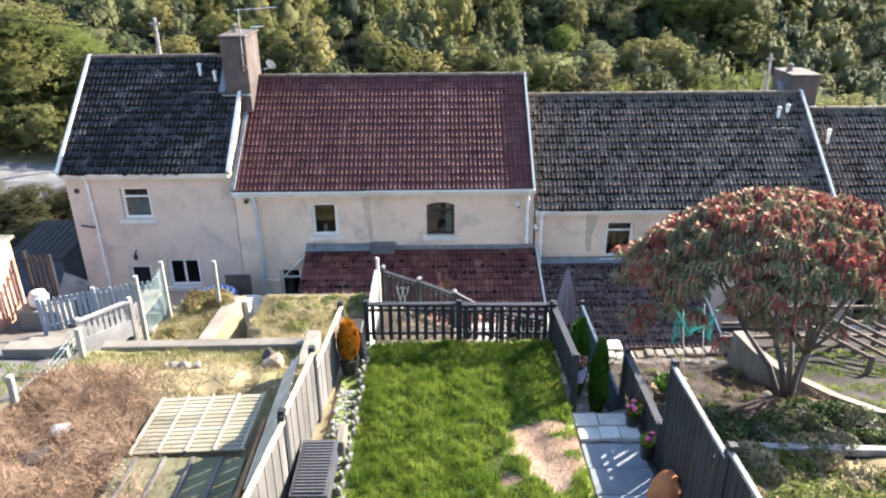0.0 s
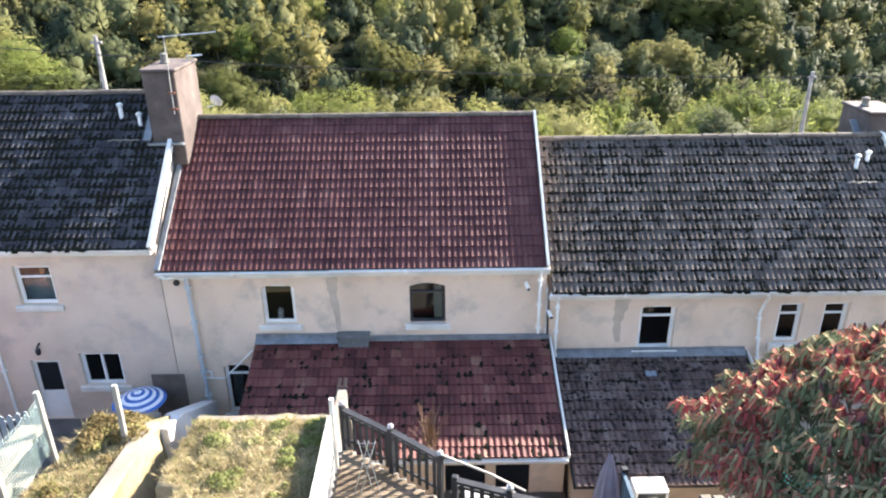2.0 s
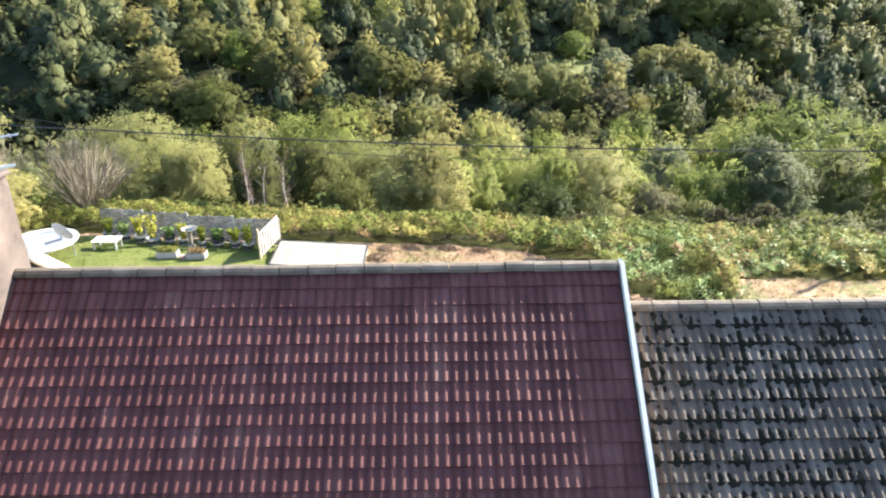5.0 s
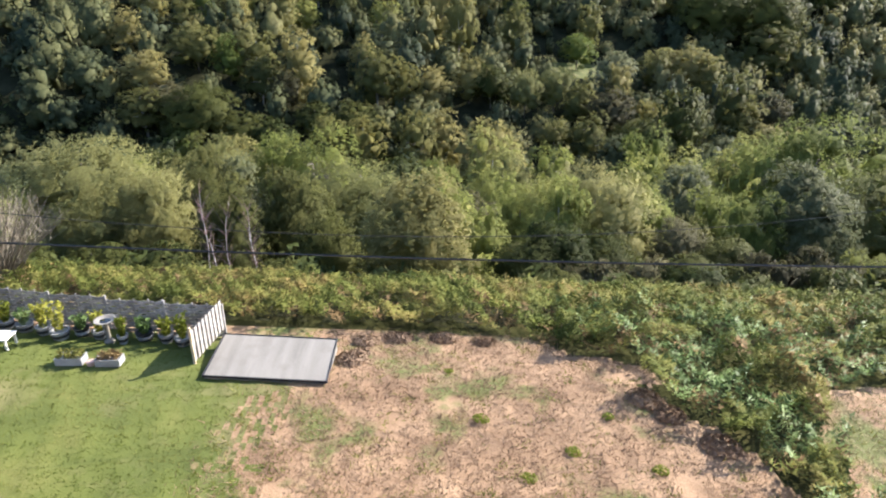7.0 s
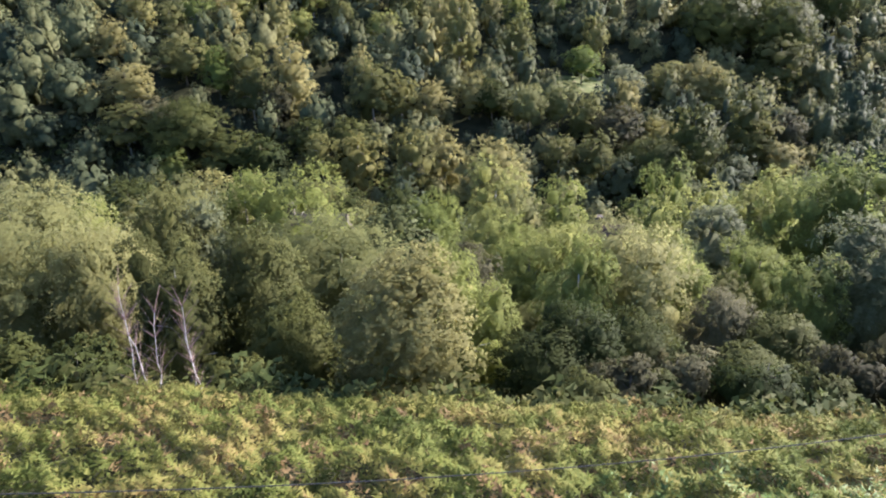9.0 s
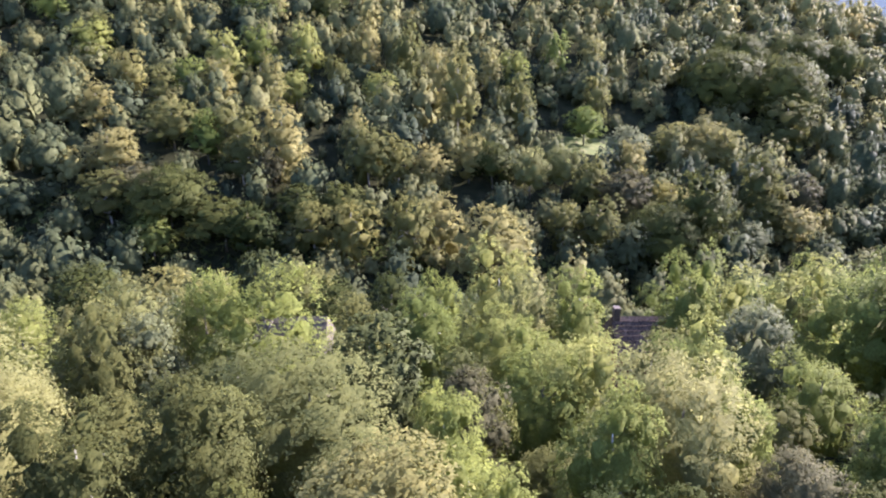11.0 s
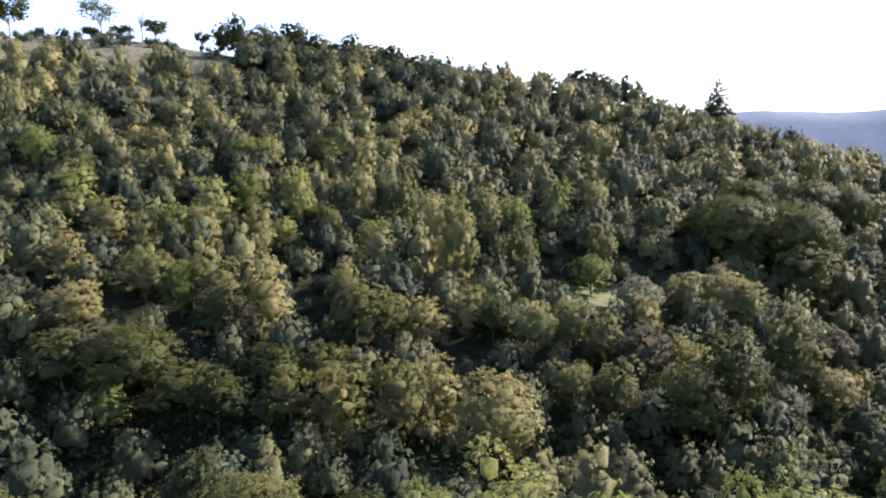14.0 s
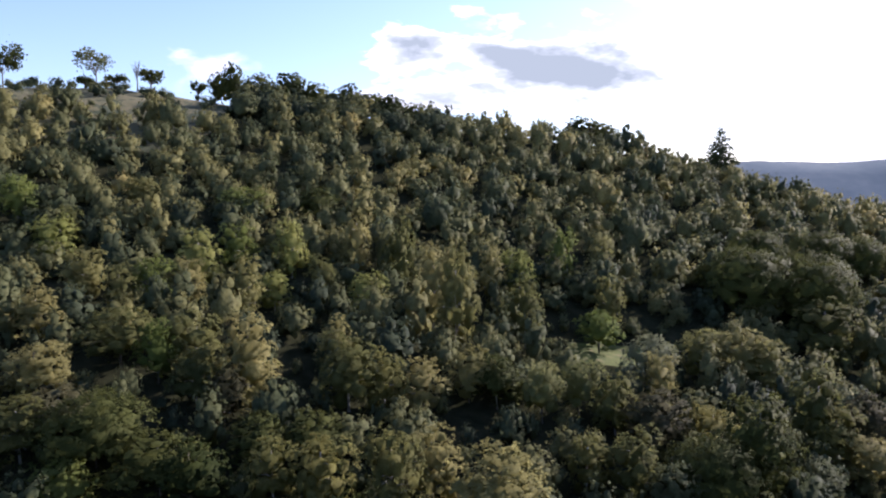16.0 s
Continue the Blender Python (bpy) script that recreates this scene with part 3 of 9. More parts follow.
def shell(house, x0, x1, base, eave, ridge, openings, material):
    """Walls, floor inside and roof deck of one house."""
    bm = bmesh.new()
    wall_with_openings(bm, x0, x1, base, eave - 0.12, WALL_Y, WALL_Y + 0.3, openings)
    part("wall", bm, material, house, "smooth beige rendered rear wall")
    back = 2 * RIDGE_Y - WALL_Y
    bm = bmesh.new()
    box(bm, x0, back - 0.3, base, x1, back, eave - 0.12)
    part("wall", bm, material, house)
    for xa, xb in ((x0, x0 + 0.25), (x1 - 0.25, x1)):
        bm = bmesh.new()
        ya, yb = WALL_Y + 0.3, back - 0.3
        pts = [(ya, base), (yb, base), (yb, eave - 0.12), (RIDGE_Y, ridge - 0.14), (ya, eave - 0.12)]
        lo, hi = [[bm.verts.new((xx, *p)) for p in pts] for xx in (xa, xb)]
        bm.faces.new(lo[::-1])
        bm.faces.new(hi)
        for k in range(5):
            bm.faces.new((lo[k], lo[(k + 1) % 5], hi[(k + 1) % 5], hi[k]))
        part("gable_wall", bm, material, house)
    bm = bmesh.new()
    for z in (base + 0.05, base + 2.5):
        if z < eave - 1:
            box(bm, x0 + 0.25, WALL_Y + 0.3, z, x1 - 0.25, back - 0.3, z + 0.12)
    box(bm, x0 + 0.25, RIDGE_Y - 0.1, base + 0.17, x1 - 0.25, RIDGE_Y + 0.02, eave - 0.3)
    box(bm, x0 + 0.25, WALL_Y + 0.32, eave - 0.25, x1 - 0.25, back - 0.32, eave - 0.2)
    part("room_partition", bm, ROOM, house)
    bm = bmesh.new()
    for sgn in (1, -1):
        ye = RIDGE_Y - sgn * (RIDGE_Y - EAVE_Y)
        q = [(ye, eave), (RIDGE_Y, ridge)]
        v = [bm.verts.new(p) for xx in (x0, x1) for p in ((xx, q[0][0], q[0][1] - 0.06), (xx, q[1][0], q[1][1] - 0.06), (xx, q[1][0], q[1][1] + 0.0), (xx, q[0][0], q[0][1] + 0.0))]
        for f in ((0, 1, 2, 3), (4, 7, 6, 5), (0, 4, 5, 1), (1, 5, 6, 2), (2, 6, 7, 3), (3, 7, 4, 0)):
            bm.faces.new([v[k] for k in f])
    return part("roof", bm, UNDERLAY, house)


def verge(house, x, eave, ridge, w=0.10, label="white painted verge board"):
    bm = bmesh.new()
    beam(bm, (x, EAVE_Y - 0.05, eave + 0.0), (x, RIDGE_Y, ridge + 0.04), w, 0.20)
    beam(bm, (x, 2 * RIDGE_Y - EAVE_Y, eave), (x, RIDGE_Y, ridge + 0.04), w, 0.20)
    part("verge_board", bm, WHITE, house, label)


ROOFS = []

# end house with the dark lichen-covered roof
left_house = thing("house", "beige rendered end house with a dark lichen-spotted tiled roof", "house", (-10.2, 23.5, 0.2))
LH = Matrix.Translation((10.2, -23.5, -0.2))


def owned(house, objs):
    """Keeps parts where they were modelled, under a house whose base is elsewhere."""
    for o in objs:
        if o.parent is house:
            o.matrix_parent_inverse = Matrix.Translation(house.location).inverted()


l_open = [(-11.28, -10.28, 4.10, 5.26), (-11.5, -10.68, 0.35, 2.34), (-10.1, -8.95, 1.48, 2.55)]
r = shell(left_house, -13.05, -7.42, 0.0, 5.85, 9.05, l_open, RENDER_GREY)
ROOFS.append((r, -13.05, -7.47, 5.85, 9.05, BLACK_TILE, lambda c, n: n < 14))
window_at(left_house, -11.28, -10.28, 4.10, 5.26, UPVC, 0.36, arched=False)
window_at(left_house, -10.1, -8.95, 1.48, 2.55, UPVC, 0, True, arched=False)
bm = bmesh.new()
for k in range(16):
    x = -11.2 + k * 0.056
    tube(bm, [(x, 20.24 + 0.02 * (k % 2), 4.15), (x + 0.01, 20.24 + 0.02 * (k % 2), 4.8 + 0.12 * math.sin(k * 1.3))], 0.03, sides=6)
part("curtain", bm, noisy("white_net_curtain", [(0.3, (0.62, 0.63, 0.62)), (0.7, (0.76, 0.77, 0.76))], 5, 30, 0.9, 0.1), left_house, "bunched white net curtain")
gutter(left_house, -13.1, -7.45, 5.83)
verge(left_house, -13.08, 5.85, 9.05)
verge(left_house, -7.40, 5.85, 9.05, 0.11)
downpipe(left_house, [(-12.3, 19.62, 5.78), (-12.3, 19.86, 5.5), (-12.27, 19.86, 3.9), (-12.25, 19.86, 0.2)], 0.035)
bm = bmesh.new()
box(bm, -11.5, 20.03, 0.35, -10.68, 20.08, 2.34)
d = part("door", bm, UPVC, left_house, "white back door with a dark glass upper half")
bm = bmesh.new()
box(bm, -11.38, 20.015, 1.3, -10.8, 20.028, 2.22)
part("pane", bm, plain("dark_door_glass", (0.012, 0.014, 0.016), 0.08), d)
bm = bmesh.new()
lathe(bm, -11.1, 19.78, 2.62, [(0.05, 0), (0.075, 0.05), (0.07, 0.16), (0.03, 0.22)], 10)
beam(bm, (-11.1, 19.78, 2.86), (-11.1, 19.93, 2.9), 0.04)
part("wall_lantern", bm, BLACK_PLASTIC, left_house, "small black wall lantern")
bm = bmesh.new()
beam(bm, (-12.75, 19.75, 3.95), (-12.3, 19.8, 3.85), 0.05)
part("pipe_elbow", bm, BLACK_PLASTIC, left_house)
for vx, vz in ((-12.72, 5.15), (-7.0, 4.72)):
    bm = bmesh.new()
    lathe(bm, 0, 0, 0, [(0.085, 0), (0.085, 0.05), (0.05, 0.06)], 12)
    bm.transform(Matrix.Translation((vx, 19.93, vz)) @ Matrix.Rotation(radians(90), 4, "X"))
    part("wall_vent", bm, BLACK_PLASTIC, left_house if vx < -8 else left_house)
owned(left_house, left_house.children_recursive)

# red-roofed house
red_house = thing("house", "beige rendered house with a red-brown tiled roof and lean-to", "house", (-2.2, 23.5, 0.2))
r_open = [(-4.80, -3.90, 3.40, 4.62), (-0.80, 0.17, 3.38, 4.62), (-6.12, -5.34, 0.48, 2.13)]
r = shell(red_house, -7.40, 2.90, 0.0, 5.20, 8.30, r_open, RENDER)
ROOFS.append((r, -7.26, 2.80, 5.20, 8.30, RED_TILE, lambda c, n: n < 9))
window_at(red_house, -4.80, -3.90, 3.40, 4.62, UPVC, 0, label="white framed sash window with a dark room behind")
window_at(red_house, -0.80, 0.17, 3.38, 4.62, DARK_FRAME, 0.32, label="dark framed window with a cream curtain inside")
window_at(red_house, -6.12, -5.34, 0.48, 2.13, UPVC, 0.36)
bm = bmesh.new()
for k in range(7):
    x = -0.12 + k * 0.03
    tube(bm, [(x, 20.22, 3.42), (x + 0.01, 20.22, 4.5)], 0.02, sides=6)
part("curtain", bm, noisy("cream_cloth", [(0.3, (0.62, 0.56, 0.40)), (0.7, (0.74, 0.69, 0.54))], 5, 30, 0.9, 0.1), red_house)
gutter(red_house, -7.40, -2.86, 5.14)
gutter(red_house, -2.86, 2.92, 5.16, EAVE_Y - 0.055)
verge(red_house, 2.86, 5.20, 8.30, 0.065)
downpipe(red_house, [(-7.3, 19.6, 5.1), (-7.15, 19.6, 4.98), (-6.95, 19.75, 4.95), (-6.72, 19.82, 4.86)], 0.035)
downpipe(red_house, [(-6.70, 19.82, 4.9), (-6.66, 19.82, 2.2), (-6.62, 19.84, 0.1)], 0.055, noisy("grey_pipe", [(0.3, (0.36, 0.38, 0.38)), (0.7, (0.50, 0.52, 0.52))], 3, 30, 0.5, 0.1), "grey soil pipe on the wall")
downpipe(red_house, [(2.70, 19.60, 5.08), (2.70, 19.78, 4.9), (2.70, 19.78, 3.1)], 0.042)
downpipe(red_house, [(2.92, 19.90, 4.5), (2.92, 19.90, 3.0)], 0.016)
downpipe(red_house, [(-6.6, 19.85, 1.75), (-6.1, 19.85, 1.72), (-5.2, 19.87, 2.62)], 0.022)
downpipe(red_house, [(-6.45, 19.85, 1.72), (-6.45, 19.85, 1.95), (-6.6, 19.85, 1.95)], 0.022)
bm = bmesh.new()
beam(bm, (-7.32, EAVE_Y - 0.08, 5.24), (-7.22, RIDGE_Y, 8.36), 0.13, 0.10)
part("verge_flashing", bm, LEAD, red_house, "lead flashing with mortar along the party wall")
stain(red_house, -2.82, 3.2, 4.98, 0.17, 1)
bm = bmesh.new()
lathe(bm, -4.38, 20.16, 3.47, [(0.07, 0), (0.09, 0.05), (0.06, 0.13), (0.09, 0.2), (0.06, 0.28), (0.02, 0.32)], 12)
part("ornament", bm, noisy("white_china", [(0.3, (0.7, 0.68, 0.64)), (0.8, (0.8, 0.79, 0.76))], 5, 30, 0.4, 0.0), red_house, "white china ornament on the window ledge")
bm = bmesh.new()
for k in range(6):
    x = -6.0 + k * 0.035
    tube(bm, [(x, 20.22, 0.6), (x + 0.06 + 0.02 * k, 20.22, 1.75)], 0.022, sides=6)
part("curtain", bm, noisy("grey_net_curtain", [(0.3, (0.32, 0.33, 0.34)), (0.7, (0.45, 0.46, 0.46))], 5, 30, 0.9, 0.1), red_house)

# the lean-to of the red house
LT0, LT1 = (16.40, 1.70), (19.90, 2.86)
bm = bmesh.new()
box(bm, -5.1, 16.75, 0.0, -4.9, 19.93, 1.65)
box(bm, 2.88, 16.75, 0.0, 3.05, 19.93, 1.65)
wall_with_openings(bm, -4.9, 2.88, 0.0, 1.6, 16.75, 16.95, [(0.1, 1.1, 0.3, 1.4), (1.35, 2.2, 0.02, 1.45)])
part("lean_to_wall", bm, RENDER, red_house, "cream rendered lean-to wall")
bm = bmesh.new()
box(bm, 0.1, 16.85, 0.3, 1.1, 16.87, 1.4)
box(bm, 1.35, 16.85, 0.02, 2.2, 16.87, 1.45)
part("lean_to_glazing", bm, plain("dark_glazing", (0.015, 0.017, 0.02), 0.08), red_house)
bm = bmesh.new()
v = [bm.verts.new((x, y, z + dz)) for x in (-5.1, 3.03) for dz in (-0.07, 0.0) for y, z in (LT0, LT1)]
for f in ((0, 1, 3, 2), (4, 6, 7, 5), (0, 4, 5, 1), (2, 3, 7, 6), (0, 2, 6, 4), (1, 5, 7, 3)):
    bm.faces.new([v[k] for k in f])
lean_roof = part("lean_to_roof", bm, UNDERLAY, red_house, "weathered red-brown tiled lean-to roof")
gutter_y = LT0[0] - 0.06
gutter(red_house, -5.1, 3.05, LT0[1] - 0.03, gutter_y)
bm = bmesh.new()
beam(bm, (3.06, LT0[0] - 0.05, LT0[1] + 0.03), (3.06, LT1[0], LT1[1] + 0.05), 0.05, 0.16)
part("verge_board", bm, WHITE, red_house)
bm = bmesh.new()
for k in range(3):
    a, b = -5.08 + k * 0.785, -5.08 + k * 0.785 + 0.78
    v = [bm.verts.new(p) for p in ((a, 19.68, 2.915), (b, 19.68, 2.915), (b, 19.90, 3.02), (a, 19.90, 3.02))]
    bm.faces.new(v)
box(bm, -5.08, 19.895, 2.9, -2.75, 19.925, 3.12)
box(bm, -1.95, 19.80, 2.90, 3.0, 19.925, 3.02)
part("flashing", bm, LEAD, red_house, "grey lead flashing above the lean-to")
bm = bmesh.new()
box(bm, -2.78, 19.62, 2.70, -1.95, 19.92, 3.12)
box(bm, -2.82, 19.56, 3.12, -1.91, 19.92, 3.17)
part("lead_box", bevelled(bm, 0.015), noisy("dull_lead", [(0.2, (0.07, 0.075, 0.075)), (0.7, (0.15, 0.155, 0.15))], 4, 30, 0.6, 0.3, 0.006), red_house, "lead-covered box vent above the lean-to")
owned(red_house, red_house.children_recursive)

# grey-roofed house beyond the red one
grey_house = thing("house", "beige rendered house with a mossy grey tiled roof and lean-to", "house", (8.1, 23.5, -0.3))
g_open = [(5.50, 6.50, 2.45, 3.84), (9.32, 9.98, 2.62, 3.86), (10.55, 11.25, 2.62, 3.86)]
r = shell(grey_house, 3.02, 13.30, -0.5, 4.42, 7.54, g_open, RENDER)
ROOFS.append((r, 3.00, 13.25, 4.42, 7.54, GREY_TILE, lambda c, n: c < 18))
window_at(grey_house, 5.50, 6.50, 2.45, 3.84, UPVC, 0.36)
window_at(grey_house, 9.32, 9.98, 2.62, 3.86, UPVC, 0.36, arched=False)
window_at(grey_house, 10.55, 11.25, 2.62, 3.86, UPVC, 0.36, arched=False)
gutter(grey_house, 2.95, 8.75, 4.37)
gutter(grey_house, 8.75, 13.3, 4.39)
verge(grey_house, 13.30, 4.42, 7.54, 0.08)
stain(grey_house, 4.95, 2.7, 4.2, 0.22, 3)
downpipe(grey_house, [(3.2, 19.6, 4.3), (3.2, 19.78, 4.1), (3.2, 19.78, 2.2)], 0.042)
downpipe(grey_house, [(8.75, 19.6, 4.3), (8.85, 19.7, 4.15), (8.85, 19.85, 3.9), (8.75, 19.85, 3.6), (8.95, 19.85, 2.0), (8.95, 19.85, -0.4)], 0.04)
GT0, GT1 = (16.05, 1.08), (19.90, 2.32)
bm = bmesh.new()
box(bm, 3.2, 16.35, -0.4, 3.4, 19.93, 1.0)
box(bm, 8.4, 16.35, -0.4, 8.6, 19.93, 1.0)
box(bm, 3.4, 16.35, -0.4, 8.4, 16.55, 1.02)
part("lean_to_wall", bm, RENDER, grey_house)
bm = bmesh.new()
v = [bm.verts.new((x, y, z + dz)) for x in (3.15, 8.6) for dz in (-0.07, 0.0) for y, z in (GT0, GT1)]
for f in ((0, 1, 3, 2), (4, 6, 7, 5), (0, 4, 5, 1), (2, 3, 7, 6), (0, 2, 6, 4), (1, 5, 7, 3)):
    bm.faces.new([v[k] for k in f])
grey_lean_roof = part("lean_to_roof", bm, UNDERLAY, grey_house, "mossy brown tiled lean-to roof")
bm = bmesh.new()
for k in range(7):
    a, b = 3.25 + k * 0.757, 3.25 + k * 0.757 + 0.75
    bm.faces.new([bm.verts.new(p) for p in ((a, 19.68, 2.355), (b, 19.68, 2.355), (b, 19.90, 2.45), (a, 19.90, 2.45))])
box(bm, 3.25, 19.89, 2.38, 8.55, 19.925, 2.52)
part("flashing", bm, LEAD, grey_house)
bm = bmesh.new()
beam(bm, (8.62, GT0[0], GT0[1] + 0.04), (8.62, GT1[0], GT1[1] + 0.05), 0.04, 0.14)
part("verge_board", bm, WHITE, grey_house)
owned(grey_house, grey_house.children_recursive)

# the next house down
far_house = thing("house", "beige rendered terrace house with a lower mossy grey roof", "house", (18.5, 23.5, -0.8))
f_open = [(15.0, 16.0, -0.4, 0.95), (17.5, 18.5, 2.0, 3.3), (14.6, 15.3, 2.0, 3.3), (20.5, 21.5, 2.0, 3.3)]
r = shell(far_house, 13.32, 23.6, -1.0, 3.78, 6.92, f_open, RENDER_GREY)
ROOFS.append((r, 13.40, 23.5, 3.78, 6.92, GREY_TILE, lambda c, n: c < 9))
for o in f_open:
    window_at(far_house, *o, UPVC if o[2] > 0 else DARK_FRAME, 0.34, arched=False)
gutter(far_house, 13.35, 23.6, 3.73)
downpipe(far_house, [(14.0, 19.85, 3.6), (13.9, 19.85, 0.5), (13.9, 19.85, -0.8)], 0.04)
owned(far_house, far_house.children_recursive)


def roof_vent(house, x, y, z, h=0.42, r=0.055):
    bm = bmesh.new()
    tube(bm, [(x, y, z - 0.15), (x, y, z + h)], r, sides=12)
    lathe(bm, x, y, z + h - 0.02, [(r * 1.5, 0), (r * 1.6, 0.05), (r * 0.6, 0.09)], 12)
    o = part("roof_vent", bm, UPVC, house, "white plastic roof vent pipe", True)
    owned(house, [o])


def slope_z(y, eave, ridge):
    return eave + (ridge - eave) * (y - EAVE_Y) / (RIDGE_Y - EAVE_Y)


roof_vent(left_house, -8.91, 22.82, slope_z(22.82, 5.85, 9.05))
roof_vent(left_house, -8.33, 22.62, slope_z(22.62, 5.85, 9.05), 0.36)
roof_vent(grey_house, 12.15, 22.6, slope_z(22.6, 4.42, 7.54))
roof_vent(grey_house, 12.55, 22.8, slope_z(22.8, 4.42, 7.54), 0.3)
roof_vent(far_house, 14.0, 22.3, slope_z(22.3, 3.78, 6.92), 0.5)
for house, x, y, e, g in ((left_house, -8.7, 22.2, 5.85, 9.05), (grey_house, 12.2, 22.2, 4.42, 7.54)):
    bm = bmesh.new()
    z = slope_z(y, e, g) + 0.07
    for k in range(6):
        beam(bm, (x - 0.45 + 0.15 * k, y + 0.03 * (k % 2), z + 0.024 * (k % 2)), (x - 0.32 + 0.15 * k, y + 0.02, z + 0.016), 0.09, 0.025)
    o = part("flashing_patch", bm, CONCRETE, house)
    owned(house, [o])


def chimney(house, x0, x1, y0, y1, base, top, front_mat):
    bm = bmesh.new()
    box(bm, x0, y0, base, x1, y1, top)
    stack = part("chimney", bevelled(bm, 0.03), front_mat, house, "rendered brown stone chimney stack")
    bm = bmesh.new()
    box(bm, x0 - 0.05, y0 - 0.05, top, x1 + 0.05, y1 + 0.05, top + 0.09)
    part("cap", bevelled(bm, 0.03), CHIMNEY_STONE, stack)
    bm = bmesh.new()
    lathe(bm, x0 + 0.3, (y0 + y1) / 2 + 0.1, top + 0.09, [(0.12, 0), (0.14, 0.03), (0.1, 0.07), (0.1, 0.2), (0.13, 0.24), (0.06, 0.28)], 12)
    part("chimney_pot", bm, CONCRETE, stack)
    bm = bmesh.new()
    rise = 3.2 / 3.9
    for a, b, c in ((x0 - 0.22, x0 - 0.01, 0), (x0 - 0.2, x1, 1)):
        if c:
            box(bm, a + 0.1, y0 - 0.12, base + 0.60, b, y0 - 0.01, base + 0.66)
        else:
            beam(bm, (x0 - 0.1, y0 - 0.15, base + 0.75), (x0 - 0.1, y0 + 0.7, base + 0.75 + 0.85 * rise), 0.2, 0.05)
    part("flashing", bm, LEAD, stack)
    owned(house, [stack])
    return stack


chimney(left_house, -7.88, -7.0, 22.15, 24.0, 7.3, 9.86, CHIMNEY_STONE)
chimney(grey_house, 13.1, 14.2, 24.0, 25.6, 6.3, 8.05, CHIMNEY_STONE)


def tv_aerial(x, y, z0, z1, boom, label, tilt=0.0):
    th = thing("tv_aerial", label, "aerial", (x, y, z0))
    bm = bmesh.new()
    tube(bm, [(0, 0, 0), (0.03 + tilt, 0, z1 - z0)], 0.018, sides=6)
    part("mast", bm, METAL, th)
    bm = bmesh.new()
    b = Vector(boom)
    s = Vector((0.03 + tilt, 0, z1 - z0 - 0.03))
    tube(bm, [s - b * 0.1, s + b], 0.013, sides=6)
    boom_ = part("boom", bm, METAL, th)
    n = 14
    side = b.cross(Vector((0, 0, 1))).normalized() * 0.13
    for k in range(n):
        p = s + b * (0.12 + 0.86 * k / n)
        bm = bmesh.new()
        tube(bm, [p - side, p + side], 0.006, sides=4)
        part("element", bm, METAL, boom_)
    return th


aerial = tv_aerial(-7.13, 22.10, 8.75, 10.82, (1.15, 0.75, 0.02), "galvanised television aerial strapped to the chimney")
RUSTY = noisy("rusty_clamp", [(0.2, (0.12, 0.04, 0.025)), (0.8, (0.24, 0.09, 0.05))], 8, 40, 0.8, 0.2)
for z in (0.12, 0.55):
    bm = bmesh.new()
    box(bm, -0.09, -0.03, z, 0.09, 0.05, z + 0.05)
    part("clamp", bevelled(bm, 0.008), RUSTY, aerial, "rusty red wall clamp")
bm = bmesh.new()
tube(bm, [(0.03, -0.02, 2.0), (-0.06, -0.05, 1.5), (0.05, -0.05, 1.1), (-0.12, -0.04, 0.6), (-0.12, 0.0, 0.0)], 0.006, sides=5)
part("cable", bm, BLACK_PLASTIC, aerial)
tv_aerial(-7.10, 23.6, 9.93, 10.10, (0.34, 0.26, 0.0), "small television aerial on the chimney")
dish = thing("satellite_dish", "pale grey satellite dish behind the chimney", "dish", (-6.95, 24.6, 8.4))
bm = bmesh.new()
lathe(bm, 0, 0, 0, [(0.02, 0.0), (0.14, 0.02), (0.25, 0.06), (0.33, 0.11), (0.335, 0.115), (0.25, 0.075), (0.02, 0.015)], 20)
bm.transform(Matrix.Translation((0.12, 0.15, 0.12)) @ Matrix.Scale(0.62, 4) @ Matrix.Rotation(radians(-62), 4, "X") @ Matrix.Rotation(radians(18), 4, "Y"))
part("reflector", bm, plain("dish_white", (0.42, 0.43, 0.44), 0.5), dish, smooth=True)
bm = bmesh.new()
tube(bm, [(-0.1, 0, 0), (0.15, 0.1, 0.05), (0.15, 0.2, 0.25)], 0.025, sides=8)
part("bracket", bm, METAL, dish)


def security_camera(x, z, label):
    th = thing("security_camera", label, "camera", (x, WALL_Y, z))
    bm = bmesh.new()
    tube(bm, [(0, 0, 0), (0, -0.1, -0.02)], 0.02, sides=8)
    part("bracket", bm, UPVC, th)
    bm = bmesh.new()
    tube(bm, [(-0.03, -0.08, 0.0), (0.02, -0.3, -0.08)], 0.055, sides=12)
    part("body", bm, UPVC, th, smooth=False)
    bm = bmesh.new()
    tube(bm, [(0.02, -0.3, -0.08), (0.025, -0.315, -0.086)], 0.045, sides=12)
    part("lens", bm, BLACK_PLASTIC, th)


security_camera(2.35, 4.62, "white security camera on the rendered wall")
security_camera(3.0, 3.75, "white security camera beside the downpipe")


# ---- gardens on the near side ----
def gz(x, y):
    return float(ground_z(x, y))


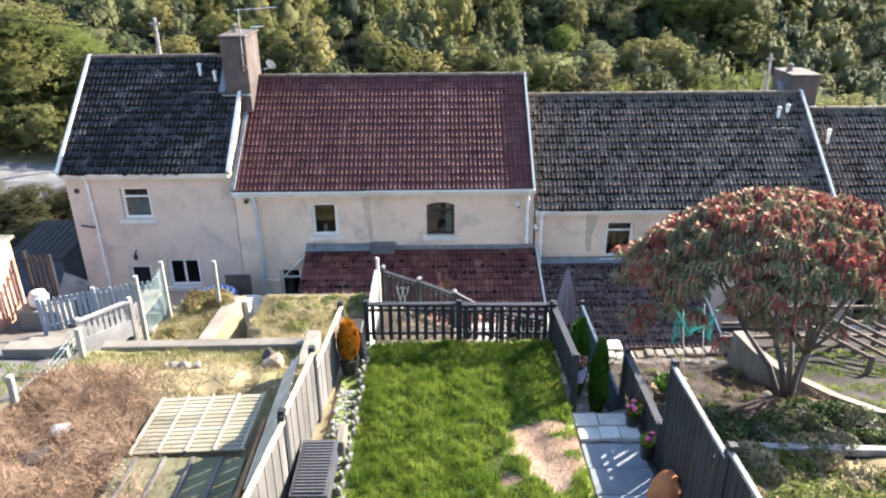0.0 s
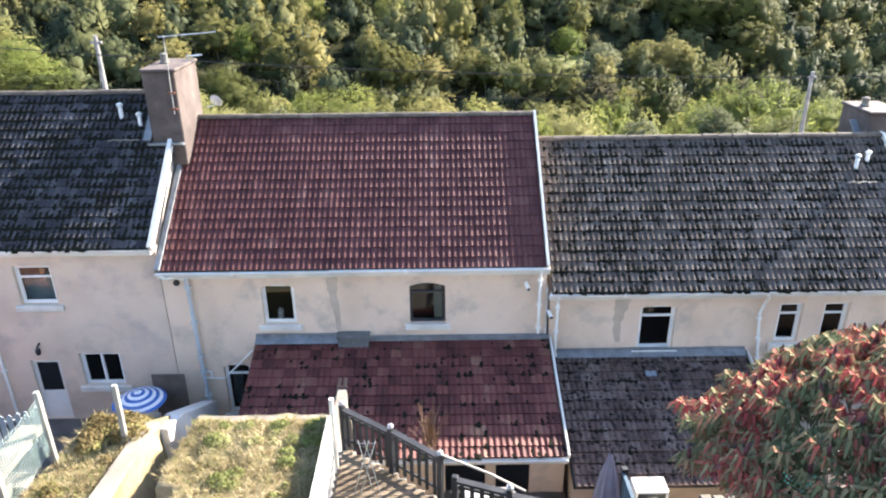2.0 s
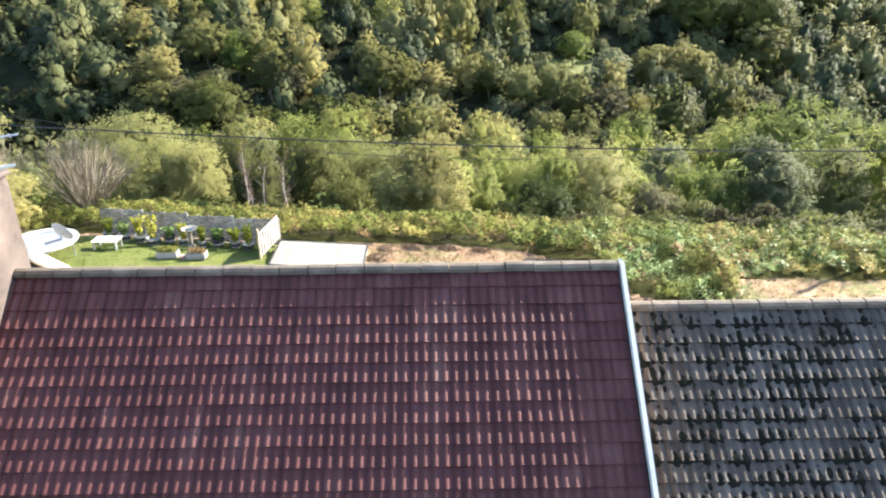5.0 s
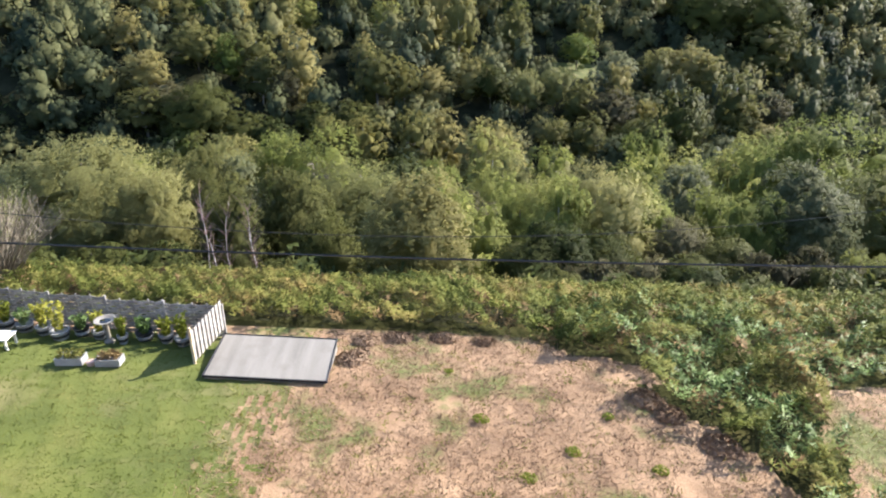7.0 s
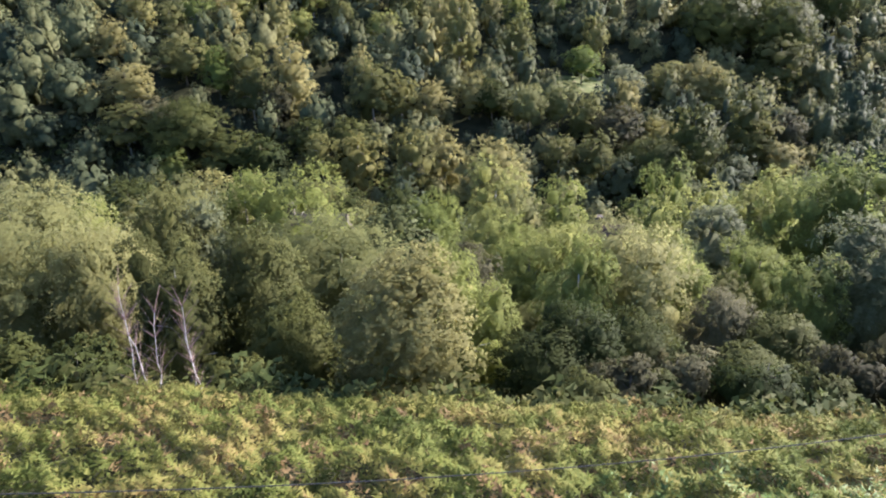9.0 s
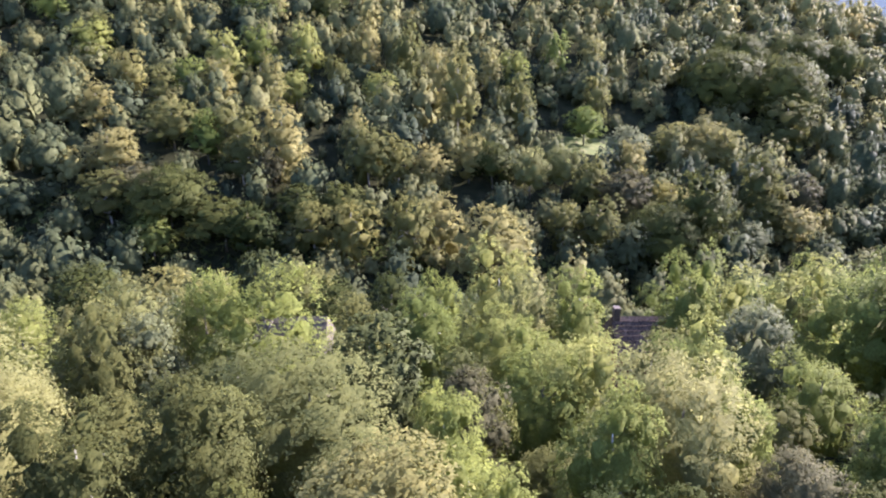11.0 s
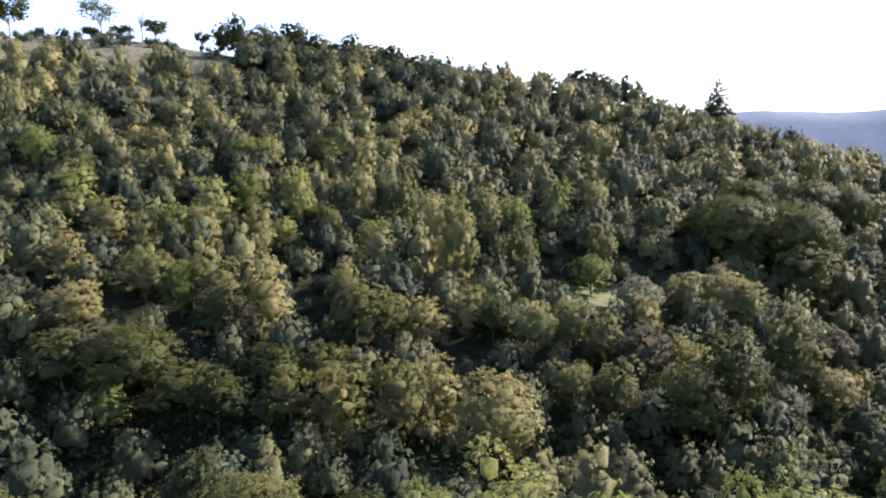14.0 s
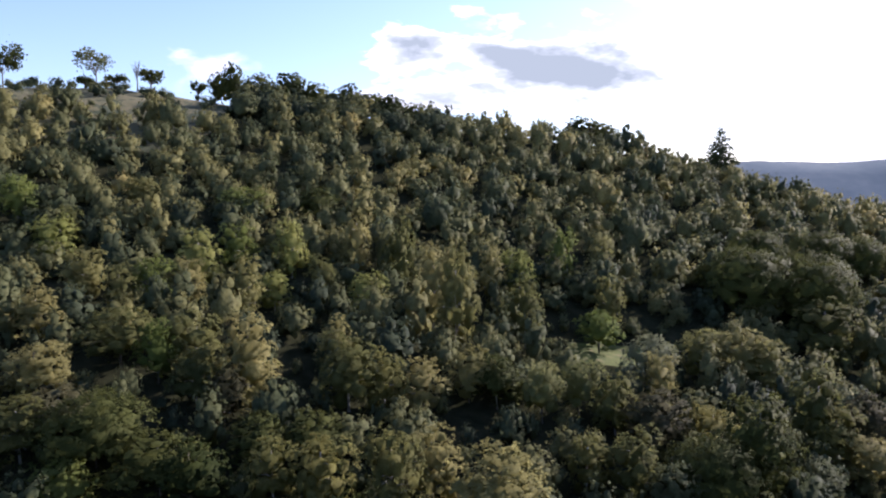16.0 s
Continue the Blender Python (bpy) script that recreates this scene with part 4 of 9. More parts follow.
def pickets(name, label, category, p0, p1, z0, z1, gap=0.17, width=0.075, material=BLACK_WOOD, posts=2, rail_top=True, pointed=False, group="", drop=0.0):
    """A picket fence from p0 to p1, with posts, rails and single pickets; drop lowers its far end."""
    a, b = Vector((*p0, 0)), Vector((*p1, 0))
    th = thing(name, label, category, (p0[0], p0[1], z0), group)
    L = (b - a).length
    th.rotation_euler = (0, math.atan2(drop, L), math.atan2(b.y - a.y, b.x - a.x)) if drop else (0, 0, math.atan2(b.y - a.y, b.x - a.x))
    h = z1 - z0
    bm = bmesh.new()
    box(bm, -0.05, -0.05, -0.5, 0.05, 0.05, h + 0.06)
    post = mesh_of("post", bevelled(bm, 0.008), material)
    for k in range(posts):
        o = part("post", post, None, th)
        o.location = (L * k / max(1, posts - 1), 0, 0)
    for z in ((h - 0.03, 0.2, h - 0.18) if rail_top else (h - 0.2, 0.22)):
        bm = bmesh.new()
        top = z == h - 0.03
        box(bm, 0, -0.06 if top else 0.012, z - 0.025, L, 0.06 if top else 0.05, z + 0.025)
        part("rail", bm, material, th)
    bm = bmesh.new()
    w = width / 2
    t = h - (0.06 if rail_top else 0.0)
    v = [bm.verts.new((x, y, z)) for y in (-0.012, 0.010) for x, z in ((-w, 0.06), (w, 0.06), (w, t - 0.05 * pointed), (0, t), (-w, t - 0.05 * pointed))]
    bm.faces.new(v[4::-1])
    bm.faces.new(v[5:])
    for k in range(5):
        bm.faces.new((v[k], v[(k + 1) % 5], v[5 + (k + 1) % 5], v[5 + k]))
    pk = mesh_of("picket", bm, material)
    n = max(1, int((L - 0.15) / gap))
    for k in range(n):
        o = part("picket", pk, None, th)
        o.location = ((k + 0.75) * L / (n + 0.5), 0, random.uniform(-0.008, 0.008))
    return th


def close_board(name, label, p0, p1, z0, z1, material, gap=0.30, top=None):
    """A boarded fence panel with posts and a capping rail; boards stand a little apart."""
    a, b = Vector((*p0, 0)), Vector((*p1, 0))
    th = thing(name, label, "fence", (p0[0], p0[1], z0))
    L, h = (b - a).length, z1 - z0
    th.rotation_euler = (0, 0, math.atan2(b.y - a.y, b.x - a.x))
    n = max(2, round(L / gap))
    bm = bmesh.new()
    box(bm, 0.012, -0.012, 0.03, L / n - 0.018, 0.012, h - 0.04)
    me = mesh_of("board", bevelled(bm, 0.004), material)
    for k in range(n):
        o = part("board", me, None, th)
        o.location = (k * L / n, random.uniform(-0.006, 0.006), random.uniform(-0.012, 0.012))
    bm = bmesh.new()
    box(bm, 0, -0.035, h - 0.05, L, 0.035, h)
    part("capping_rail", bevelled(bm, 0.008), top or material, th)
    bm = bmesh.new()
    box(bm, 0, 0.014, 0.25, L, 0.05, 0.33)
    box(bm, 0, 0.014, h - 0.4, L, 0.05, h - 0.32)
    part("back_rail", bm, BLACK_WOOD, th)
    bm = bmesh.new()
    box(bm, -0.05, -0.05, -0.4, 0.05, 0.05, h + 0.08)
    post = mesh_of("post", bm, BLACK_WOOD)
    for x in (0, L):
        part("post", post, None, th).location = (x, 0.02, 0)
    return th


def blades(name, label, n, xr, yr, h, w, material, keep=None, seed=1, lean=0.35, category="grass"):
    """Grass: many single bent blades of kind stuff."""
    rs = np.random.RandomState(seed)
    x, y = rs.uniform(*xr, n), rs.uniform(*yr, n)
    if keep is not None:
        ok = keep(x, y, rs)
        x, y = x[ok], y[ok]
    n = len(x)
    z = ground_z(x, y) - 0.01
    a = rs.uniform(0, 6.28, n)
    hh = h * rs.uniform(0.5, 1.4, n) * (1 + 0.55 * lump(x, y, 0.5, seed + 200))
    ww = w * rs.uniform(0.6, 1.4, n)
    dx, dy = np.cos(a), np.sin(a)
    lx, ly = rs.normal(0, lean, n) * hh, rs.normal(0, lean, n) * hh
    p = np.stack([x, y, z], -1)
    v = np.stack([p + np.stack([-dx * ww, -dy * ww, 0 * x], -1), p + np.stack([dx * ww, dy * ww, 0 * x], -1), p + np.stack([lx, ly, hh], -1)], 1).reshape(-1, 3)
    me = raw_mesh(name, v, np.arange(len(v), dtype=np.int32).reshape(-1, 3), material)
    return tagged(new(name, me), label, category, kind="stuff")


def leaf_heap(name, label, pts, h, n, size, material, seed=1, kind="stuff", category="plant"):
    """Low plants: leaves over mounds given as (x, y, radius)."""
    rs = np.random.RandomState(seed)
    pts = np.array(pts, float)
    k = rs.choice(len(pts), n, p=pts[:, 2] ** 2 / (pts[:, 2] ** 2).sum())
    a, r = rs.uniform(0, 6.28, n), np.sqrt(rs.rand(n))
    x, y = pts[k, 0] + np.cos(a) * r * pts[k, 2], pts[k, 1] + np.sin(a) * r * pts[k, 2]
    top = h * pts[k, 2] * np.sqrt(np.clip(1.05 - r * r, 0.02, 1))
    z = ground_z(x, y) + top * (1 - 0.5 * rs.rand(n) ** 2) + 0.03
    p = np.stack([x, y, z], -1)
    nrm = np.stack([np.cos(a) * r, np.sin(a) * r, 0.8 + 0 * r], -1) + rs.normal(size=(n, 3)) * 0.6
    nrm /= np.linalg.norm(nrm, axis=1)[:, None]
    ax = np.cross(nrm, rs.normal(size=(n, 3)))
    ax /= np.linalg.norm(ax, axis=1)[:, None]
    sd = np.cross(nrm, ax)
    ln = size * rs.uniform(0.6, 1.4, n)[:, None]
    q = np.stack([p - ax * ln / 2, p + sd * ln * 0.3, p + ax * ln / 2, p - sd * ln * 0.3], 1).reshape(-1, 3)
    me = raw_mesh(name, q, np.arange(n * 4, dtype=np.int32).reshape(-1, 4), material)
    return tagged(new(name, me), label, category, kind=kind)


GRASS = leafy("grass_blades", [(0.05, (0.045, 0.085, 0.012)), (0.45, (0.115, 0.175, 0.024)), (0.95, (0.24, 0.275, 0.05))], 0.45, patch=1.5, single=0.4)
STRAW = leafy("dry_grass_blades", [(0.05, (0.12, 0.095, 0.045)), (0.5, (0.265, 0.22, 0.12)), (0.95, (0.41, 0.35, 0.215))], 0.3, patch=0.9, single=0.4)
STRAW_PALE = leafy("bleached_grass_blades", [(0.05, (0.17, 0.135, 0.07)), (0.5, (0.37, 0.305, 0.17)), (0.95, (0.53, 0.455, 0.29))], 0.3, patch=0.9, single=0.4)
STRAW_GREEN = leafy("half_dry_grass", [(0.05, (0.09, 0.12, 0.03)), (0.5, (0.20, 0.215, 0.075)), (0.95, (0.40, 0.36, 0.19))], 0.3, patch=0.9)
TWIGS = leafy("brown_cut_twigs", [(0.05, (0.08, 0.05, 0.03)), (0.5, (0.19, 0.12, 0.075)), (0.95, (0.33, 0.23, 0.15))], 0.0, patch=1.5)
IVY = leafy("ivy_leaves", [(0.05, (0.02, 0.04, 0.012)), (0.5, (0.055, 0.085, 0.025)), (0.95, (0.17, 0.18, 0.075))], 0.2, 0.35, patch=1.5)
SHRUB_GREEN = leafy("bright_conifer_green", [(0.05, (0.035, 0.09, 0.012)), (0.5, (0.07, 0.15, 0.02)), (0.95, (0.12, 0.21, 0.03))], 0.2)
ORANGE = leafy("orange_conifer", [(0.05, (0.30, 0.11, 0.012)), (0.5, (0.46, 0.19, 0.02)), (0.95, (0.58, 0.29, 0.04))], 0.2)

# lawn grass, with a bare worn patch
bare = lambda x, y: ((x - 1.3) / 0.75) ** 2 + ((y - 6.1) / 0.9) ** 2 + 0.8 * lump(x, y, 0.7, 21)
blades("lawn_grass", "lush green unmown lawn grass", 84000, (-1.80, 1.9), (2.5, 9.55), 0.115, 0.009, GRASS, lambda x, y, rs: (bare(x, y) > 0.9 + rs.uniform(-0.3, 0.3, len(x))) & (lump(x, y, 0.5, 22) > -0.75), 3)
blades("lawn_straw", "dry straw on the worn patch of lawn", 1500, (0.2, 1.9), (5.0, 7.4), 0.06, 0.008, STRAW, None, 4, 0.8)
blades("dry_grass", "dry yellow grass of the neglected garden", 26000, (-8.2, -2.8), (4.0, 10.6), 0.10, 0.010, STRAW, lambda x, y, rs: (x + 0.6 * (y - 8) > -6.2 + rs.uniform(-0.7, 0.7, len(x))) & ((x < -5.45) | (y > 7.7) | (x > -3.4)) & (lump(x, y, 1.0, 23) > -0.35), 5, 0.7)
blades("green_grass", "patches of green grass among the dry", 9000, (-8.2, -2.8), (7.6, 10.7), 0.11, 0.010, STRAW_GREEN, lambda x, y, rs: (y > 9.4 + 0.5 * lump(x, y, 0.8, 24)), 6, 0.5)
blades("cut_brush", "heap of cut brown stems", 16000, (-8.2, -4.6), (4.0, 9.2), 0.16, 0.010, TWIGS, lambda x, y, rs: (x + 0.6 * (y - 8) < -5.9 + rs.uniform(-0.7, 0.7, len(x))), 7, 1.6)
blades("terrace_grass", "long dry grass on the lower terrace", 8000, (-8.25, -2.3), (11.2, 17.0), 0.10, 0.012, STRAW_GREEN, lambda x, y, rs: ((x < -6.86) | ((x > np.where(y < 14.2, -5.3, -5.75)) & (y < 16.5))), 8, 0.6)
blades("terrace_straw", "bleached straw on the lower terrace", 30000, (-8.25, -2.3), (11.2, 17.0), 0.12, 0.012, STRAW_PALE, lambda x, y, rs: ((x < -6.86) | ((x > np.where(y < 14.2, -5.3, -5.75)) & (y < 16.5))) & (lump(x, y, 1.2, 31) > -0.75), 9, 0.8)
rb = random.Random(61)
leaf_heap("terrace_bramble", "low brown and green bramble along the terrace edge", [(rb.uniform(-8.1, -6.95), rb.uniform(15.4, 16.8), rb.uniform(0.2, 0.42)) for _ in range(12)] + [(rb.uniform(-7.9, -7.0), rb.uniform(12, 15), rb.uniform(0.1, 0.22)) for _ in range(8)], 0.8, 3600, 0.085, leafy("bramble_leaves", [(0.05, (0.09, 0.075, 0.03)), (0.5, (0.19, 0.14, 0.065)), (0.95, (0.20, 0.21, 0.07))], 0.3, patch=1.6, single=0.4), 62)
leaf_heap("terrace_tufts", "tufts of pale green weeds on the terrace", [(rb.uniform(-5.5, -2.6), rb.choice((16.2, 15.6, rb.uniform(11.6, 16))), rb.uniform(0.1, 0.28)) for _ in range(30)], 0.6, 3800, 0.075, STRAW_GREEN, 63)
blades("side_grass", "green grass beside the neighbouring plots", 9000, (8.6, 13), (6, 14.5), 0.12, 0.012, GRASS, lambda x, y, rs: lump(x, y, 1.5, 33) > -0.05, 10, 0.5)
blades("verge_grass", "green grass beside the path", 7000, (-12, -8.4), (4, 11.5), 0.12, 0.012, GRASS, lambda x, y, rs: lump(x, y, 1.5, 34) > -0.3, 12, 0.5)

# fences round the lawn
pickets("picket_fence", "black stained picket fence with flat top rail beside lawn", "fence", (-1.88, 9.62), (0.0, 9.60), 5.3, 6.22, group="lawn fences")
pickets("picket_fence", "black stained picket fence with flat top rail beside lawn", "fence", (0.02, 9.60), (1.90, 9.56), 5.3, 6.20, group="lawn fences")
pickets("picket_fence", "short black picket fence beside the garden path", "fence", (1.92, 9.5), (2.02, 7.62), 5.3, 6.18, 0.15, group="lawn fences")
pickets("deck_railing", "black picket railing round the lower deck", "railing", (-1.92, 14.42), (-0.92, 13.68), 3.7, 4.66, 0.15, group="deck railings")
pickets("deck_railing", "black picket railing round the lower deck", "railing", (-0.92, 13.68), (0.0, 12.92), 3.7, 4.70, 0.15, group="deck railings")
pickets("deck_railing", "black picket railing round the lower deck", "railing", (0.25, 12.4), (1.15, 12.06), 3.7, 4.66, 0.15, group="deck railings")
pickets("deck_railing", "black picket railing round the lower deck", "railing", (1.15, 12.06), (2.15, 11.75), 3.7, 4.62, 0.15, group="deck railings")
for x, y in ((-1.92, 14.42), (-0.92, 13.68), (0.0, 12.92), (1.15, 12.06)):
    bm = bmesh.new()
    box(bm, -0.055, -0.055, 0, 0.055, 0.055, 0.03)
    lathe(bm, 0, 0, 0.03, [(0.05, 0), (0.04, 0.03), (0.01, 0.05)], 10)
    o = solid("post_cap", bm, noisy("worn_cap", [(0.2, (0.30, 0.27, 0.26)), (0.8, (0.42, 0.39, 0.37))], 4, 30, 0.6, 0.1), "pale worn cap on a railing post", "post cap", group="railing post caps")
    o.location = (x, y, 4.75)
bm = bmesh.new()
tube(bm, [(0.02, 12.9, 4.75), (0.9, 13.2, 4.05), (1.6, 13.45, 3.4)], 0.026, sides=8)
solid("handrail", bm, GREY_WOOD, "grey weathered sloping handrail of the yard steps", "handrail")
yard_stairs = thing("garden_steps", "timber garden steps from the deck to the yard", "stairs", (1.0, 13.2, 2.0))
bm = bmesh.new()
box(bm, -0.45, 0, -0.02, 0.45, 0.28, 0.02)
tread = mesh_of("tread", bevelled(bm, 0.006), GREY_WOOD)
for k in range(9):
    part("tread", tread, None, yard_stairs).location = (-0.1 + 0.10 * k, -0.1 + 0.27 * k, 1.55 - 0.36 * k + 0.0)
bm = bmesh.new()
for s in (-0.42, 0.42):
    beam(bm, (-0.15 + s, -0.2, 1.45), (0.75 + s, 2.3, -1.65), 0.05, 0.2)
part("stringer", bm, GREY_WOOD, yard_stairs)

close_board("garden_fence", "weathered grey board fence with a pale capping rail", (-2.85, 3.6), (-2.66, 5.35), 5.3, 6.62, FENCE_WOOD, 0.3, PALE_WOOD)
close_board("garden_fence", "weathered grey board fence with a pale capping rail", (-2.66, 5.4), (-2.50, 7.1), 5.3, 6.68, FENCE_WOOD, 0.3, PALE_WOOD)
close_board("garden_fence", "weathered grey board fence with a pale capping rail", (-2.50, 7.15), (-2.32, 9.3), 5.2, 6.35, FENCE_WOOD, 0.3, PALE_WOOD)
close_board("board_fence", "tall dark stained board fence", (3.13, 6.0), (3.16, 3.95), 5.0, 7.06, BLACK_WOOD, 0.16, GREY_WOOD)
close_board("board_fence", "tall dark stained board fence", (3.16, 3.9), (3.20, 1.6), 5.1, 7.2, BLACK_WOOD, 0.16, GREY_WOOD)
pickets("picket_fence", "low black picket fence beside the slabs", "fence", (3.12, 8.3), (3.12, 6.1), 5.0, 5.85, 0.16, 0.1, group="lawn fences")
BLUE_WOOD = noisy("blue_grey_wood", [(0.2, (0.02, 0.04, 0.06)), (0.7, (0.05, 0.09, 0.125))], 3, 30, 0.6, 0.2)
close_board("blue_fence", "dark blue painted board fence along the alley", (3.2, 12.7), (3.22, 8.6), 3.3, 4.5, BLUE_WOOD, 0.15)

# white boundary post and board beside the deck
bm = bmesh.new()
tube(bm, [(-2.0, 13.8, 2.8), (-2.0, 13.8, 5.32)], 0.045, sides=10)
solid("white_post", bm, WHITE, "white painted metal post beside the deck", "post")
bm = bmesh.new()
v = [bm.verts.new(p) for p in ((-2.08, 13.7, 3.2), (-2.08, 10.0, 3.2), (-2.08, 10.0, 4.9), (-2.08, 13.7, 5.0), (-2.02, 13.7, 3.2), (-2.02, 10.0, 3.2), (-2.02, 10.0, 4.9), (-2.02, 13.7, 5.0))]
for f in ((0, 1, 2, 3), (7, 6, 5, 4), (0, 4, 5, 1), (1, 5, 6, 2), (2, 6, 7, 3), (3, 7, 4, 0)):
    bm.faces.new([v[k] for k in f])
solid("boundary_boarding", bm, noisy("dirty_white_boards", [(0.2, (0.30, 0.29, 0.27)), (0.8, (0.48, 0.47, 0.44))], 2, 30, 0.8, 0.2), "white painted boarding beside the deck", "boarding")

# clothes airer on the deck
airer = thing("clothes_airer", "pale folding metal clothes airer on the deck", "airer", (-1.5, 13.2, 3.7))
for k, (pa, pb) in enumerate((((-0.1, -0.2, 0), (0.2, 0.2, 0.98)), ((0.3, -0.2, 0), (0.0, 0.2, 0.98)))):
    bm = bmesh.new()
    for s in (0, 0.12):
        tube(bm, [(pa[0] + s, pa[1], 0), (pb[0] + s, pb[1], pb[2])], 0.008, sides=6)
    for f in (0.35, 0.55, 0.75, 0.95):
        q = Vector(pa).lerp(Vector(pb), f)
        tube(bm, [q, q + Vector((0.12, 0, 0))], 0.005, sides=6)
    part("frame", bm, METAL, airer)
# striped sun mattress on the deck
TEAL = plain("teal_cloth", (0.05, 0.32, 0.34), 0.8)
MAUVE = plain("mauve_cloth", (0.30, 0.22, 0.42), 0.8)
mat_ = thing("sun_lounger", "teal and mauve striped sun lounger on the deck", "lounger", (0.55, 10.6, 3.7))
for k in range(8):
    bm = bmesh.new()
    box(bm, k * 0.19, 0, 0.28, k * 0.19 + 0.17, 0.75, 0.34)
    part("cushion_stripe", bevelled(bm, 0.015), TEAL if k % 3 else MAUVE, mat_)
bm = bmesh.new()
for x in (0.05, 1.4):
    for y in (0.05, 0.68):
        box(bm, x, y, 0, x + 0.04, y + 0.04, 0.28)
part("frame", bm, METAL, mat_)
deck = thing("timber_deck", "weathered pale timber deck boards below the lawn", "deck", (-1.95, 9.75, 3.7))
DECK = noisy("deck_boards", [(0.2, (0.075, 0.055, 0.036)), (0.6, (0.14, 0.105, 0.07)), (0.9, (0.21, 0.165, 0.115))], 2, 40, 0.8, 0.3, 0.005, stretch=(0.2, 1, 1), random_shift=0.3)
for k in range(32):
    length = float(deck_end(9.75 + k * 0.142 + 0.14)) + 1.95
    if length > 0.15:
        bm = bmesh.new()
        box(bm, 0, 0, -0.02, length, 0.135, 0.03)
        part("deck_board", bevelled(bm, 0.005), DECK, deck).location = (0, k * 0.142, 0)

# closed parasol
par = thing("closed_parasol", "closed mauve-grey garden parasol on the deck", "parasol", (2.5, 11.2, 3.7))
bm = bmesh.new()
tube(bm, [(0, 0, 0), (0, 0, 2.42)], 0.022, sides=8)
part("pole", bm, METAL, par)
bm = bmesh.new()
n = 20
rings = []
for z, r in ((1.15, 0.15), (1.25, 0.18), (1.7, 0.155), (2.1, 0.10), (2.35, 0.045), (2.46, 0.015)):
    rings.append([bm.verts.new(((r * (1 + 0.25 * (i % 2))) * math.cos(2 * math.pi * i / n), (r * (1 + 0.25 * (i % 2))) * math.sin(2 * math.pi * i / n), z)) for i in range(n)])
for a, b in zip(rings, rings[1:]):
    for i in range(n):
        bm.faces.new((a[i], a[(i + 1) % n], b[(i + 1) % n], b[i]))
part("canopy", bm, noisy("mauve_canvas", [(0.2, (0.13, 0.105, 0.125)), (0.8, (0.21, 0.17, 0.195))], 3, 60, 0.85, 0.1), par)
bm = bmesh.new()
lathe(bm, 0, 0, 0, [(0.26, 0), (0.26, 0.06), (0.05, 0.09), (0.04, 0.3)], 16)
part("base", bm, CONCRETE, par)


def conifer_shrub(x, y, z, h, r, material, label, pot=None):
    th = thing("shrub", label, "shrub", (x, y, z))
    rs = np.random.RandomState(int(x * 100) % 97 + 3)
    n = 900
    t = rs.rand(n) ** 0.8
    a = rs.uniform(0, 6.28, n)
    rr = r * np.sin(np.pi * np.clip(0.12 + 0.86 * t, 0, 1)) ** 0.7 * rs.uniform(0.75, 1.05, n)
    base = 0.32 if pot else 0.05
    p = np.stack([rr * np.cos(a), rr * np.sin(a), base + t * h], -1)
    out = np.stack([np.cos(a), np.sin(a), 0.3 + 0 * a], -1) + rs.normal(size=(n, 3)) * 0.35
    up = np.array([0, 0, 1.0]) + out * 0.4
    sd = np.cross(out, up)
    sd /= np.linalg.norm(sd, axis=1)[:, None]
    s = 0.10 * rs.uniform(0.6, 1.4, n)[:, None]
    q = np.stack([p - up * s * 0.5, p + sd * s * 0.35, p + up * s, p - sd * s * 0.35], 1).reshape(-1, 3)
    part("foliage", raw_mesh("foliage", q, np.arange(n * 4, dtype=np.int32).reshape(-1, 4), material), None, th)
    bm = bmesh.new()
    tube(bm, [(0, 0, -0.1), (0, 0, base + h * 0.85)], r * 0.35, 0.01, 7)
    part("stem", bm, BARK_EARLY, th)
    if pot:
        bm = bmesh.new()
        lathe(bm, 0, 0, 0, [(0.14, 0), (0.19, 0.28), (0.205, 0.32), (0.17, 0.32), (0.16, 0.27)], 16)
        part("pot", bm, pot, th)
    return th


BARK_EARLY = plain("dark_stem", (0.05, 0.04, 0.03), 0.9)
conifer_shrub(-2.13, 8.54, 5.3, 0.72, 0.19, ORANGE, "orange-yellow dwarf conifer in a black pot", BLACK_PLASTIC)
conifer_shrub(2.62, 9.9, 3.7, 1.85, 0.17, SHRUB_GREEN, "slender bright green columnar conifer")
conifer_shrub(2.80, 8.9, 3.9, 1.75, 0.18, SHRUB_GREEN, "slender bright green columnar conifer")
conifer_shrub(2.92, 11.6, 3.4, 1.1, 0.16, SHRUB_GREEN, "slender bright green columnar conifer")


